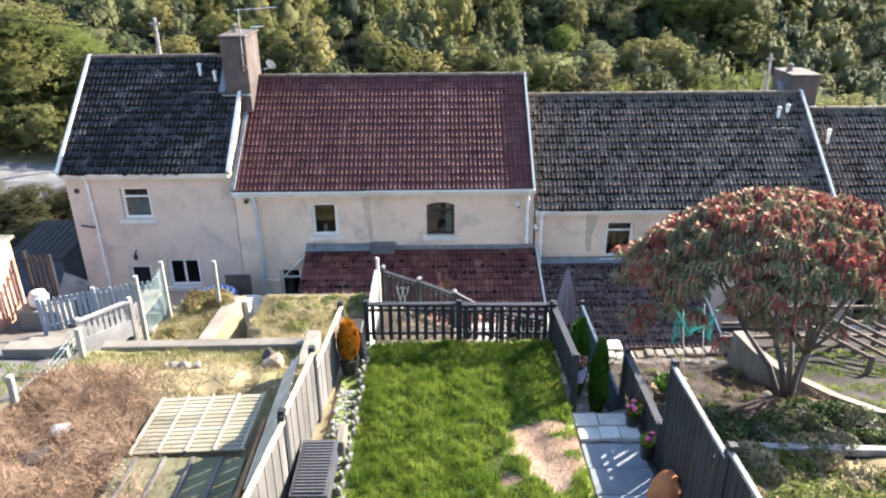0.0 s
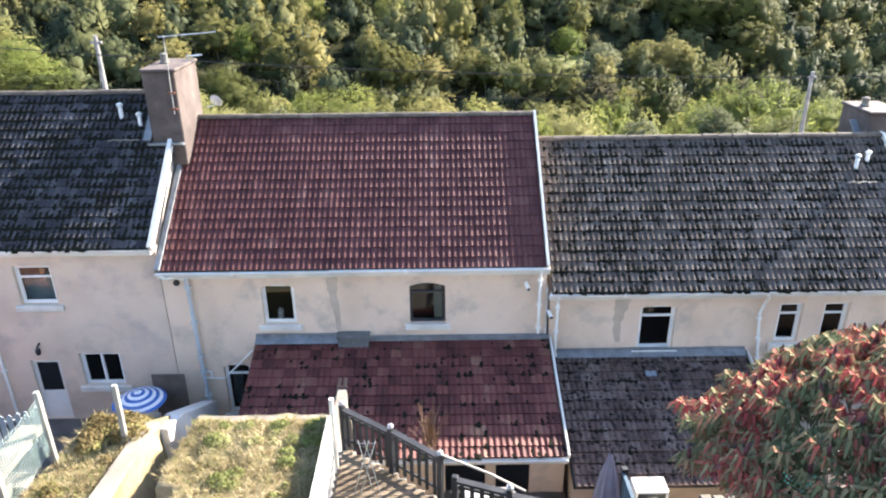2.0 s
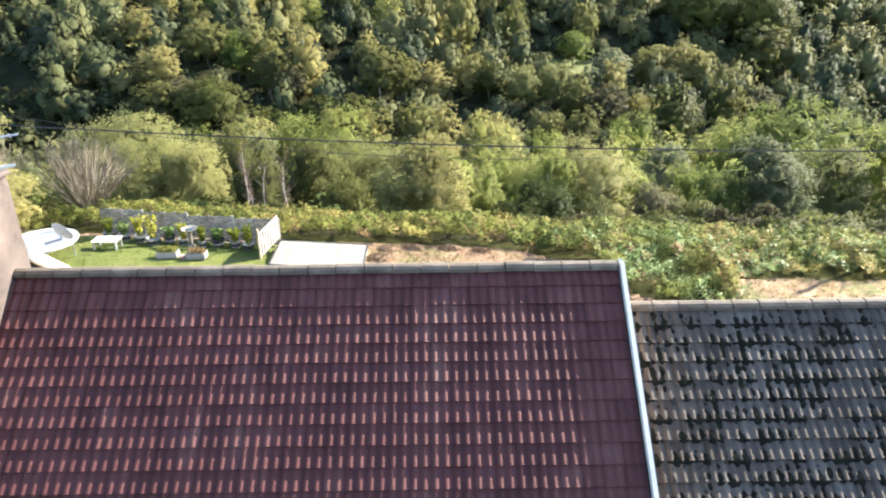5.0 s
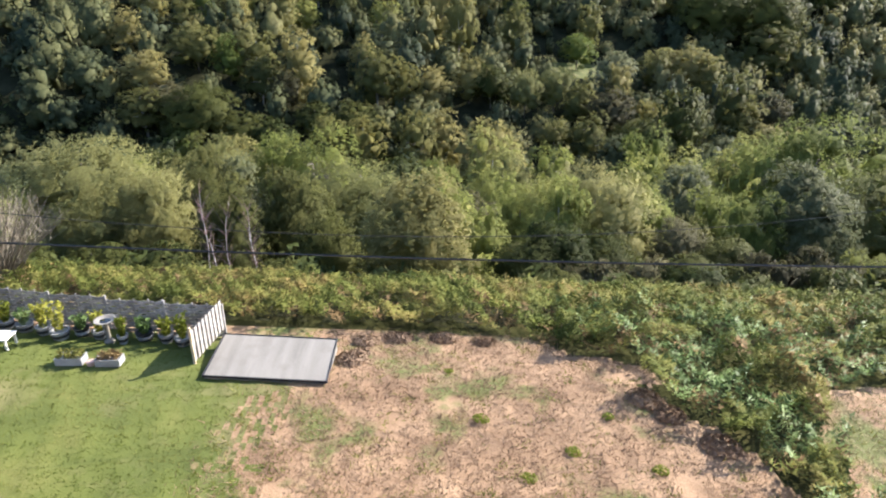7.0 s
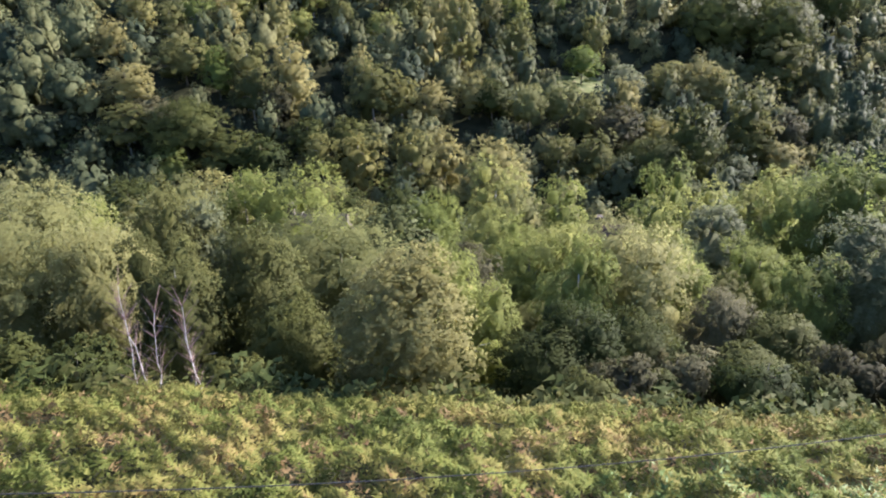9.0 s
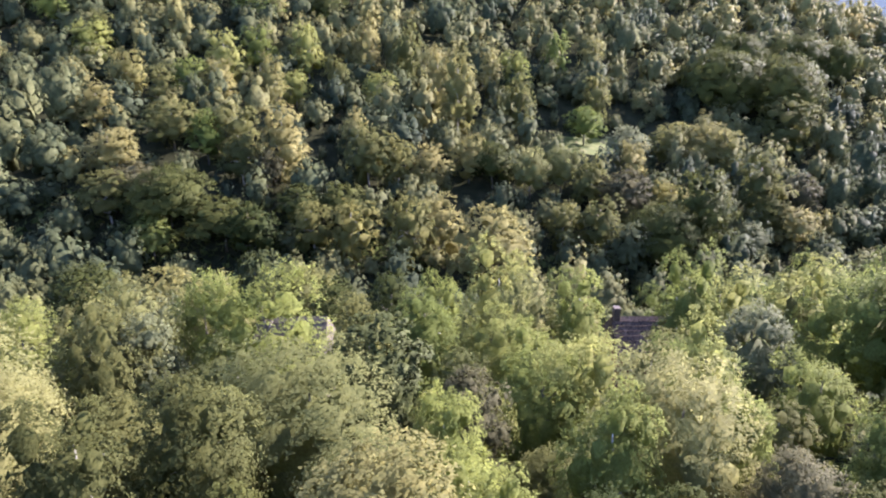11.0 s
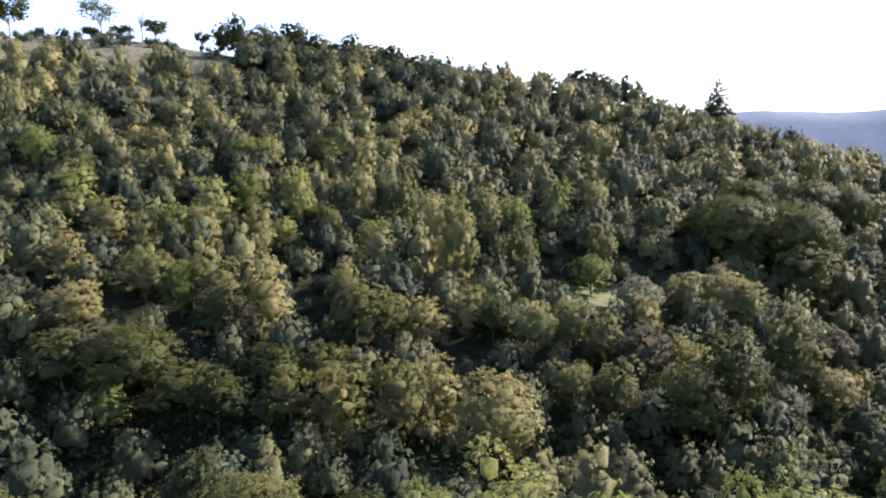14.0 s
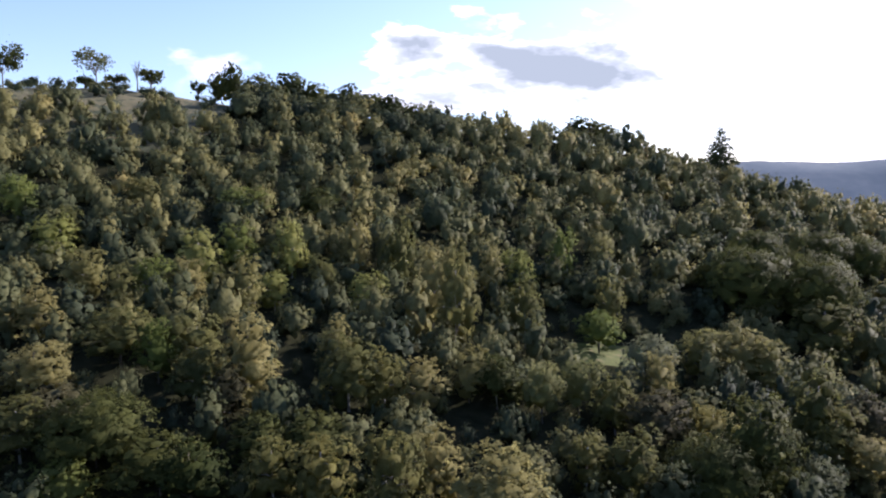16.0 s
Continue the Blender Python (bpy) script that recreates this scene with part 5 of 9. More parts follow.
def pot_plant(x, y, z, r, h, pot_mat, leaf_mat, label, flowers=None, band=None):
    th = thing("potted_plant", label, "potted plant", (x, y, z))
    bm = bmesh.new()
    lathe(bm, 0, 0, 0, [(r * 0.75, 0), (r, 0.26), (r * 1.06, 0.30), (r * 0.9, 0.30), (r * 0.85, 0.24)], 16)
    part("pot", bm, pot_mat, th)
    if band:
        bm = bmesh.new()
        lathe(bm, 0, 0, 0.1, [(r * 0.9, 0), (r * 0.955, 0.02), (r * 0.99, 0.08), (r * 0.96, 0.10)], 16)
        part("band", bm, band, th)
    rs = np.random.RandomState(int(abs(x * 37 + y * 11)) % 91)
    n = 160
    a = rs.uniform(0, 6.28, n)
    t = rs.rand(n)
    p = np.stack([np.cos(a) * r * (0.3 + 0.9 * t * rs.rand(n)), np.sin(a) * r * (0.3 + 0.9 * t * rs.rand(n)), 0.28 + h * t], -1)
    d = rs.normal(size=(n, 3))
    d /= np.linalg.norm(d, axis=1)[:, None]
    e = np.cross(d, rs.normal(size=(n, 3)))
    e /= np.linalg.norm(e, axis=1)[:, None]
    s = 0.13
    q = np.stack([p - d * s * 0.6, p + e * s * 0.35, p + d * s * 0.6, p - e * s * 0.35], 1).reshape(-1, 3)
    part("leaves", raw_mesh("leaves", q, np.arange(n * 4, dtype=np.int32).reshape(-1, 4), leaf_mat), None, th)
    if flowers:
        bm = bmesh.new()
        for k in range(14):
            c = p[rs.randint(n)] * (1, 1, 1.05)
            bmesh.ops.create_icosphere(bm, subdivisions=1, radius=0.045, matrix=Matrix.Translation(c))
        part("flowers", bm, flowers, th)
    return th


PINK = plain("pink_petals", (0.62, 0.08, 0.26), 0.7)
RED = plain("red_petals", (0.45, 0.02, 0.03), 0.7)
pot_plant(2.35, 8.75, 4.9, 0.15, 0.22, plain("lilac_pot", (0.42, 0.40, 0.62), 0.5), GRASS, "lilac pot of pink flowers beside the railing", PINK)
pot_plant(2.95, 7.0, 5.1, 0.13, 0.2, BLACK_PLASTIC, GRASS, "small pot of pink flowers by the fence", PINK)
pot_plant(2.98, 6.2, 5.1, 0.12, 0.18, BLACK_PLASTIC, GRASS, "small pot of pink flowers by the fence", PINK)
pot_plant(2.75, 10.4, 3.7, 0.13, 0.2, BLACK_PLASTIC, GRASS, "small pot of red flowers by the parasol", RED)
bm = bmesh.new()
lathe(bm, 2.98, 5.2, 5.1, [(0.24, 0), (0.27, 0.1), (0.22, 0.35), (0.12, 0.55), (0.03, 0.62)], 18)
solid("chiminea", bm, noisy("terracotta", [(0.2, (0.30, 0.09, 0.035)), (0.7, (0.45, 0.16, 0.06))], 4, 30, 0.8, 0.2), "squat terracotta chiminea beside the dark fence", "chiminea", smooth=True)

# storage box, gravel strip and edging
store = thing("storage_box", "dark grey ribbed plastic storage box beside the fence", "storage box", (-2.55, 4.75, 5.3))
GREYBOX = noisy("grey_plastic", [(0.2, (0.045, 0.045, 0.048)), (0.8, (0.075, 0.075, 0.08))], 3, 40, 0.5, 0.1)
bm = bmesh.new()
box(bm, 0.02, 0.02, 0, 0.53, 1.2, 0.40)
part("body", bevelled(bm, 0.02), GREYBOX, store)
bm = bmesh.new()
box(bm, 0, 0, 0.40, 0.55, 1.22, 0.45)
lid = part("lid", bm, GREYBOX, store, "ribbed grey lid")
bm = bmesh.new()
box(bm, 0.05, 0, 0.451, 0.50, 0.035, 0.475)
rib = mesh_of("rib", bm, GREYBOX)
for k in range(17):
    part("rib", rib, None, lid).location = (0, 0.05 + k * 0.067, 0)
rs = random.Random(4)
bm = bmesh.new()
bmesh.ops.create_icosphere(bm, subdivisions=1, radius=0.05)
for vtx in bm.verts:
    vtx.co *= rs.uniform(0.75, 1.2)
    vtx.co.z *= 0.6
peb = mesh_of("pebble", bm, noisy("white_pebbles", [(0.2, (0.13, 0.125, 0.12)), (0.7, (0.28, 0.275, 0.26))], 6, 30, 0.8, 0.1, random_shift=0.5))
gravel = tagged(new("gravel_bed"), "bed of white decorative pebbles along the fence", "gravel")
for k in range(260):
    o = part("pebble", peb, None, gravel)
    x, y = rs.uniform(-2.28, -1.98), rs.uniform(3.2, 8.1)
    o.location = (x, y, gz(x, y) + 0.012)
    o.rotation_euler = (0, 0, rs.uniform(0, 6))
    o.scale = [rs.uniform(0.4, 1.0)] * 3
bm = bmesh.new()
box(bm, 0, 0, -0.05, 0.05, 0.10, 0.13)
edge_me = mesh_of("edging_block", bevelled(bm, 0.012), noisy("edging_stone", [(0.2, (0.12, 0.115, 0.10)), (0.8, (0.26, 0.25, 0.225))], 5, 30, 0.9, 0.2, random_shift=0.4))
edging = tagged(new("lawn_edging"), "row of small grey stone edging blocks along the lawn", "edging")
for k in range(38):
    o = part("edging_block", edge_me, None, edging)
    y = 3.6 + k * 0.158
    o.location = (-1.9 + 0.03 * math.sin(k), y, gz(-1.88, y))
    o.rotation_euler = (0, 0, 0.6 * (-1) ** k)
bm = bmesh.new()
box(bm, -2.08, 6.05, 5.25, -1.93, 6.55, 5.62)
solid("stone_post", bevelled(bm, 0.02), CONCRETE, "short concrete post at the lawn edge", "post")
planter = thing("black_planter", "tall square black planter beside the picket fence", "planter", (-2.02, 9.05, 5.25))
bm = bmesh.new()
box(bm, -0.19, -0.2, 0, 0.12, 0.42, 0.75)
part("body", bevelled(bm, 0.02), BLACK_PLASTIC, planter)
bm = bmesh.new()
box(bm, -0.15, -0.16, 0.755, 0.08, 0.38, 0.77)
part("soil", bm, SOIL, planter)

# slabs of the garden path
SLAB = noisy("blue_grey_slab", [(0.2, (0.10, 0.12, 0.14)), (0.6, (0.17, 0.19, 0.21)), (0.9, (0.27, 0.28, 0.29))], 1.5, 30, 0.7, 0.2, 0.006, random_shift=0.3)
PALE_SLAB = noisy("pale_stone_slab", [(0.2, (0.30, 0.29, 0.27)), (0.6, (0.46, 0.45, 0.42)), (0.9, (0.58, 0.57, 0.54))], 2, 30, 0.8, 0.3, 0.008, random_shift=0.4)
path_ = tagged(new("garden_path"), "garden path of blue-grey slabs with a pale stone step", "path")
for k, (x, y, w, d, m, z) in enumerate([(1.97, 6.62, 0.36, 0.32, PALE_SLAB, 5.17), (2.34, 6.65, 0.34, 0.32, PALE_SLAB, 5.165), (2.69, 6.62, 0.33, 0.33, PALE_SLAB, 5.175), (1.95, 6.96, 0.42, 0.36, PALE_SLAB, 5.18), (2.39, 6.99, 0.5, 0.33, PALE_SLAB, 5.17)] + [(1.97 + 0.01 * k, 5.95 - 0.62 * k, 1.0, 0.6, SLAB, 5.13 + 0.02 * k) for k in range(6)]):
    bm = bmesh.new()
    box(bm, x, y, z - 0.12, x + w, y + d, z + 0.01)
    part("slab", bevelled(bm, 0.012), m, path_)

# lying panels and timber in the dry garden
panel = thing("slatted_panel", "pale weathered slatted panel lying on the dry grass", "panel", (-5.42, 6.12, 5.36))
panel.rotation_euler = (radians(1.5), radians(-4), radians(-2))
bm = bmesh.new()
box(bm, 0, 0, 0, 1.9, 0.085, 0.02)
sl = mesh_of("slat", bm, noisy("bleached_slats", [(0.2, (0.15, 0.135, 0.085)), (0.6, (0.25, 0.225, 0.155)), (0.9, (0.35, 0.325, 0.26))], 2, 40, 0.85, 0.3, 0.004, stretch=(0.3, 1, 1), random_shift=0.3))
for k in range(14):
    part("slat", sl, None, panel).location = (0, k * 0.105, 0)
bm = bmesh.new()
box(bm, 0, 0, 0.02, 0.04, 1.47, 0.045)
bt = mesh_of("batten", bm, noisy("pale_battens", [(0.2, (0.26, 0.23, 0.16)), (0.8, (0.38, 0.345, 0.26))], 3, 40, 0.8, 0.2))
for k in range(5):
    part("batten", bt, None, panel).location = (0.0 + k * 0.46, 0, 0)
felt = thing("felt_panel", "mossy green felted shed roof panel lying flat", "panel", (-5.45, 4.1, 5.40))
bm = bmesh.new()
box(bm, 0, 0, -0.06, 1.95, 1.9, 0.0)
part("board", bm, noisy("mossy_felt", [(0.2, (0.075, 0.075, 0.038)), (0.6, (0.14, 0.135, 0.075)), (0.9, (0.22, 0.205, 0.125))], 1.5, 30, 0.95, 0.3), felt)
bm = bmesh.new()
box(bm, 0, 0, 0.0, 0.05, 1.88, 0.035)
bt2 = mesh_of("batten", bm, FENCE_WOOD)
for k in range(4):
    part("batten", bt2, None, felt).location = (0.45 * k + 0.2, 0.01, 0)
for k in range(5):
    bm = bmesh.new()
    box(bm, 0, 0, 0, 0.075, 2.9, 0.05)
    o = solid("timber_length", bevelled(bm, 0.006), PALE_WOOD, "long pale sawn timber leaning along the fence", "timber", group="leaning timbers")
    o.location = (-3.32 + 0.085 * k, 5.2 + 0.1 * (k % 3), 5.42 + 0.07 * k)
    o.rotation_euler = (radians(3), radians(-35), radians(-3 + 0.6 * k))
bm = bmesh.new()
box(bm, -3.42, 4.3, 5.3, -3.36, 6.9, 5.48)
solid("timber_edge", bm, noisy("rusty_timber", [(0.2, (0.20, 0.10, 0.04)), (0.8, (0.36, 0.20, 0.09))], 3, 30, 0.8, 0.2), "rust brown timber edge board", "timber")

# concrete retaining wall and posts
bm = bmesh.new()
v = [bm.verts.new((x, y + dy, z)) for x, y, zt in ((-8.25, 11.25, 4.33), (-3.2, 10.55, 4.80)) for dy in (-0.16, 0.16) for z in (2.8, zt)]
for f in ((0, 1, 3, 2), (4, 6, 7, 5), (0, 4, 5, 1), (2, 3, 7, 6), (1, 5, 7, 3), (0, 2, 6, 4)):
    bm.faces.new([v[k] for k in f])
tagged(part("retaining_wall", bevelled(bm, 0.02), CONCRETE), "low grey concrete retaining wall between the terraces", "wall", kind="structure")
bm = bmesh.new()
box(bm, -3.35, 9.3, 4.6, -3.05, 10.7, 4.98)
tagged(part("retaining_wall", bevelled(bm, 0.02), CONCRETE), "short grey concrete wall return", "wall", kind="structure")
bm = bmesh.new()
prof = [(16.3, 0.0), (19.5, 0.0), (19.5, 1.22), (17.25, 2.48), (16.3, 2.75)]
lo, hi = [[bm.verts.new((x, *p)) for p in prof] for x in (-6.72, -6.30)]
bm.faces.new(lo[::-1])
bm.faces.new(hi)
for k in range(5):
    bm.faces.new((lo[k], lo[(k + 1) % 5], hi[(k + 1) % 5], hi[k]))
tagged(part("garden_wall", bevelled(bm, 0.02), noisy("whitewashed_wall", [(0.2, (0.42, 0.40, 0.37)), (0.6, (0.60, 0.58, 0.54)), (0.9, (0.70, 0.68, 0.65))], 1.2, 30, 0.9, 0.3, 0.01)), "whitewashed stepped side wall of the passage", "wall", kind="structure")
bm = bmesh.new()
for y0_, y1_, zt0, zt1, mat_w, lab in ((11.3, 14.4, 3.38, 3.10, "concrete", "earth-stained concrete wall beside the hollow"), (14.4, 16.35, 3.10, 2.92, "concrete", "stained concrete wall beside the hollow")):
    bm = bmesh.new()
    prof = [(y0_, 0.3), (y1_, 0.3), (y1_, zt1), (y0_, zt0)]
    lo, hi = [[bm.verts.new((x, *p)) for p in prof] for x in (-6.86, -6.50)]
    bm.faces.new(lo[::-1])
    bm.faces.new(hi)
    for k in range(4):
        bm.faces.new((lo[k], lo[(k + 1) % 4], hi[(k + 1) % 4], hi[k]))
    tagged(part("garden_wall", bm, bpy.data.materials[mat_w]), lab, "wall", kind="structure")
bm = bmesh.new()
box(bm, -8.3, 17.0, 0.2, -6.85, 17.25, 2.5)
tagged(part("garden_wall", bm, CONCRETE), "concrete wall holding the lower terrace", "wall", kind="structure")
bm = bmesh.new()
box(bm, -5.75, 16.55, 0.2, -2.1, 16.75, 2.75)
tagged(part("garden_wall", bm, CONCRETE), "concrete wall holding the grass terrace", "wall", kind="structure")
bm = bmesh.new()
box(bm, -2.35, 10.0, 2.5, -2.15, 16.6, 3.55)
box(bm, -2.15, 14.2, 0.2, -1.7, 14.4, 3.6)
tagged(part("deck_wall", bm, CONCRETE), "concrete wall holding the deck", "wall", kind="structure")
for x, y, top, lean_x in ((-8.15, 7.7, 5.85, 0.06), (-8.12, 10.1, 5.42, 0.03), (-8.2, 13.3, 5.1, 0.02), (-8.2, 15.0, 4.72, 0.0), (-6.95, 15.6, 4.45, 0.03)):
    bm = bmesh.new()
    beam(bm, (0, 0, -0.4), (lean_x, 0, top - gz(x, y)), 0.11, 0.11, (0, 1, 0))
    o = solid("concrete_post", bevelled(bm, 0.012), noisy("white_concrete", [(0.2, (0.20, 0.19, 0.16)), (0.8, (0.34, 0.325, 0.285))], 3, 30, 0.9, 0.2), "pale concrete fence post at the garden boundary", "post", group="concrete posts")
    o.location = (x, y, gz(x, y))
NET = noisy("green_netting", [(0.2, (0.15, 0.21, 0.19)), (0.8, (0.24, 0.31, 0.28))], 3, 30, 0.8, 0.1)


def netting(p0, p1, z0, z1, label, mesh=0.10, mat=None):
    th = thing("netting", label, "netting", (*p0, 0))
    a, b = Vector((0, 0, 0)), Vector((p1[0] - p0[0], p1[1] - p0[1], 0))
    bm = bmesh.new()
    L = b.length
    for k in range(int(L / mesh) + 1):
        q = b * min(1, k * mesh / L)
        tube(bm, [q + Vector((0, 0, z0)), q + Vector((0, 0, z1 - 0.15 * math.sin(3.1 * k * mesh / L)))], 0.005, sides=3)
    for k in range(int((z1 - z0) / mesh) + 1):
        tube(bm, [Vector((0, 0, z0 + k * mesh)), b * 0.5 + Vector((0, 0, z0 + k * mesh - 0.08)), b + Vector((0, 0, z0 + k * mesh))], 0.005, sides=3)
    part("mesh", bm, mat or NET, th)


netting((-8.2, 13.35), (-8.2, 14.95), 3.3, 4.6, "sagging green plastic netting between concrete posts", 0.07)
netting((-8.15, 7.8), (-8.12, 10.0), 4.9, 5.5, "green wire netting beside the path", 0.12)
PALE_BLUE = noisy("pale_blue_grey_paint", [(0.2, (0.20, 0.225, 0.245)), (0.7, (0.29, 0.32, 0.34)), (0.95, (0.40, 0.42, 0.43))], 2, 30, 0.7, 0.2)
pickets("pale_fence", "pale blue-grey painted picket fence beside the path", "fence", (-11.4, 14.2), (-10.2, 14.85), 2.9, 3.95, 0.13, 0.1, PALE_BLUE, 2, False, True)
pickets("pale_fence", "pale blue-grey painted picket fence beside the path", "fence", (-10.2, 14.9), (-8.6, 15.5), 2.9, 3.95, 0.13, 0.1, PALE_BLUE, 2, False, True)
DULL_WHITE = noisy("dull_white_paint", [(0.2, (0.20, 0.19, 0.17)), (0.6, (0.31, 0.30, 0.28)), (0.9, (0.42, 0.41, 0.385))], 2, 30, 0.8, 0.2)
pickets("white_gate", "white painted picket gate with a boarded lower half", "gate", (-8.75, 11.3), (-7.95, 12.3), 3.9, 4.95, 0.12, 0.085, DULL_WHITE, 2, True, True)
bm = bmesh.new()
box(bm, 0, -0.02, 0.1, 1.25, 0.0, 0.55)
o = solid("gate_board", bm, DULL_WHITE, "white painted board fixed to the picket gate", "board")
o.location, o.rotation_euler = (-8.75, 11.27, 3.9), (0, 0, math.atan2(1.0, 0.8))
pickets("dark_fence", "dark timber paling fence beside the shed", "fence", (-12.7, 16.2), (-11.8, 15.9), 3.2, 4.5, 0.16, 0.1, BLACK_WOOD, 2, False)
bm = bmesh.new()
box(bm, -8.85, 8.3, 3.6, -8.4, 15.2, 3.75)
tagged(part("side_path", bm, CONCRETE), "pale concrete side path", "path", kind="structure")
bm = bmesh.new()
for k in range(6):
    box(bm, -11.2 + 0.25 * k, 12.0 + 0.42 * k, 2.6, -9.6 + 0.25 * k, 12.44 + 0.42 * k, 3.75 - 0.14 * k)
tagged(part("concrete_steps", bevelled(bm, 0.015), CONCRETE), "worn concrete steps down beside the fence", "stairs", kind="structure")
shed = thing("brick_shed", "low terracotta-coloured rendered shed with a flat top", "shed", (-13.6, 15.6, 3.0))
bm = bmesh.new()
box(bm, -1.3, -1.2, -0.4, 0.6, 0.6, 1.95)
part("body", bevelled(bm, 0.03), noisy("terracotta_render", [(0.2, (0.38, 0.19, 0.13)), (0.8, (0.52, 0.30, 0.22))], 1.5, 30, 0.9, 0.3), shed)
bm = bmesh.new()
box(bm, -1.4, -1.3, 1.95, 0.7, 0.7, 2.05)
part("roof", bevelled(bm, 0.02), CONCRETE, shed)
bm = bmesh.new()
lathe(bm, -12.05, 15.3, 3.2, [(0.16, 0), (0.26, 0.1), (0.28, 0.3), (0.2, 0.42), (0.22, 0.46), (0.1, 0.47)], 16)
solid("garden_urn", bm, WHITE, "white round garden urn on a low wall", "urn", smooth=True)
bm = bmesh.new()
box(bm, -12.6, 14.9, 2.6, -11.3, 15.6, 3.2)
tagged(part("low_wall", bevelled(bm, 0.03), CONCRETE), "low rendered garden wall", "wall", kind="structure")

# outbuilding in the shade beside the end house
outb = thing("outbuilding", "dark blue-grey painted lean-to outbuilding beside the house", "outbuilding", (-16.2, 22.5, 0.3))
bm = bmesh.new()
box(bm, -0.4, -1.2, -0.3, 1.6, 1.6, 1.7)
part("body", bevelled(bm, 0.02), noisy("dark_blue_paint", [(0.2, (0.05, 0.065, 0.085)), (0.8, (0.10, 0.125, 0.15))], 2, 30, 0.7, 0.2), outb)
bm = bmesh.new()
beam(bm, (0.6, -1.4, 1.74), (0.6, 1.8, 2.05), 2.3, 0.06, (0, 0, 1))
roof_sheet = part("roof", bm, UNDERLAY, outb)
for k in range(9):
    bm = bmesh.new()
    beam(bm, (-0.45 + 0.26 * k, -1.4, 1.78), (-0.45 + 0.26 * k, 1.8, 2.09), 0.06, 0.03, (0, 0, 1))
    part("roof_rib", bm, UNDERLAY, roof_sheet)
bm = bmesh.new()
beam(bm, (-14.2, 19.6, 0.2), (-13.4, 19.9, 1.9), 0.9, 0.04, (0, 1, 0))
solid("leaning_board", bm, GREY_WOOD, "grey board leaning against the end house", "board")
bm = bmesh.new()
lathe(bm, -13.6, 19.3, 0.25, [(0.24, 0), (0.27, 0.8), (0.29, 0.85), (0.28, 0.95), (0.05, 1.02)], 14)
solid("dustbin", bm, BLACK_PLASTIC, "black plastic dustbin by the house corner", "bin")

# striped open parasol and bench by the end house
sp = thing("striped_parasol", "blue and white ringed open parasol in the yard", "parasol", (-8.1, 18.8, 0.3))
STRIPE_B, STRIPE_W = plain("blue_canvas", (0.05, 0.13, 0.36), 0.8), plain("white_canvas", (0.75, 0.75, 0.75), 0.8)
for k in range(8):
    bm = bmesh.new()
    r0, r1 = 0.02 + k * 0.085, 0.02 + (k + 1) * 0.085
    n = 24
    z0, z1 = 1.75 - 0.5 * r0 ** 1.3, 1.75 - 0.5 * r1 ** 1.3
    a = [bm.verts.new((r0 * math.cos(6.283 * i / n), r0 * math.sin(6.283 * i / n), z0)) for i in range(n)]
    b = [bm.verts.new((r1 * math.cos(6.283 * i / n), r1 * math.sin(6.283 * i / n), z1)) for i in range(n)]
    for i in range(n):
        bm.faces.new((a[i], b[i], b[(i + 1) % n], a[(i + 1) % n]))
    part("canopy_ring", bm, STRIPE_B if k % 2 else STRIPE_W, sp)
bm = bmesh.new()
tube(bm, [(0, 0, 0), (0, 0, 1.78)], 0.02, sides=8)
part("pole", bm, METAL, sp)
bm = bmesh.new()
lathe(bm, 0, 0, 0, [(0.22, 0), (0.22, 0.05), (0.04, 0.1)], 14)
part("base", bm, CONCRETE, sp)
bench = thing("garden_bench", "dark wooden slatted garden bench against the wall", "bench", (-7.5, 19.2, 0.25))
for nm, dims in (("seat", (-0.45, -0.25, 0.42, 0.45, 0.25, 0.46)), ("backrest", (-0.45, 0.2, 0.5, 0.45, 0.26, 1.9)), ("side", (-0.45, -0.25, 0, -0.4, 0.25, 0.42)), ("side", (0.4, -0.25, 0, 0.45, 0.25, 0.42))):
    bm = bmesh.new()
    box(bm, *dims)
    part(nm, bevelled(bm, 0.01), noisy("brown_wood_" + nm, [(0.2, (0.07, 0.05, 0.04)), (0.8, (0.15, 0.115, 0.09))], 3, 30, 0.7, 0.2), bench)

# the plot with dark soil
IVY_PALE = leafy("pale_ivy", [(0.05, (0.06, 0.07, 0.035)), (0.5, (0.12, 0.125, 0.07)), (0.95, (0.26, 0.24, 0.17))], 0.25, 0.4, patch=2.2, single=0.5)
WEED = leafy("plot_weeds", [(0.05, (0.06, 0.085, 0.02)), (0.5, (0.13, 0.155, 0.04)), (0.95, (0.27, 0.26, 0.10))], 0.35, patch=1.6, single=0.4)
rp = random.Random(31)
leaf_heap("ivy", "tangled ivy and bramble over the bank", [(rp.uniform(4.4, 9.3), rp.uniform(7.6, 9.0), rp.uniform(0.18, 0.42)) for _ in range(26)], 0.9, 5200, 0.085, IVY, 41)
leaf_heap("pale_ivy", "grey-green dusty bramble leaves on the bank", [(rp.uniform(4.3, 9.3), rp.uniform(7.0, 9.0), rp.uniform(0.18, 0.45)) for _ in range(26)], 0.8, 5200, 0.075, IVY_PALE, 45)
leaf_heap("dead_stems", "bleached dead stems and leaves on the plot", [(rp.uniform(4.2, 8.6), rp.uniform(4.6, 8.9), rp.uniform(0.15, 0.4)) for _ in range(30)], 0.7, 4600, 0.10, STRAW, 44)
leaf_heap("weeds", "low weeds and grass below the plank", [(rp.uniform(3.7, 8.6), rp.uniform(4.2, 7.0), rp.uniform(0.15, 0.5)) for _ in range(34)], 0.6, 6000, 0.085, WEED, 42)
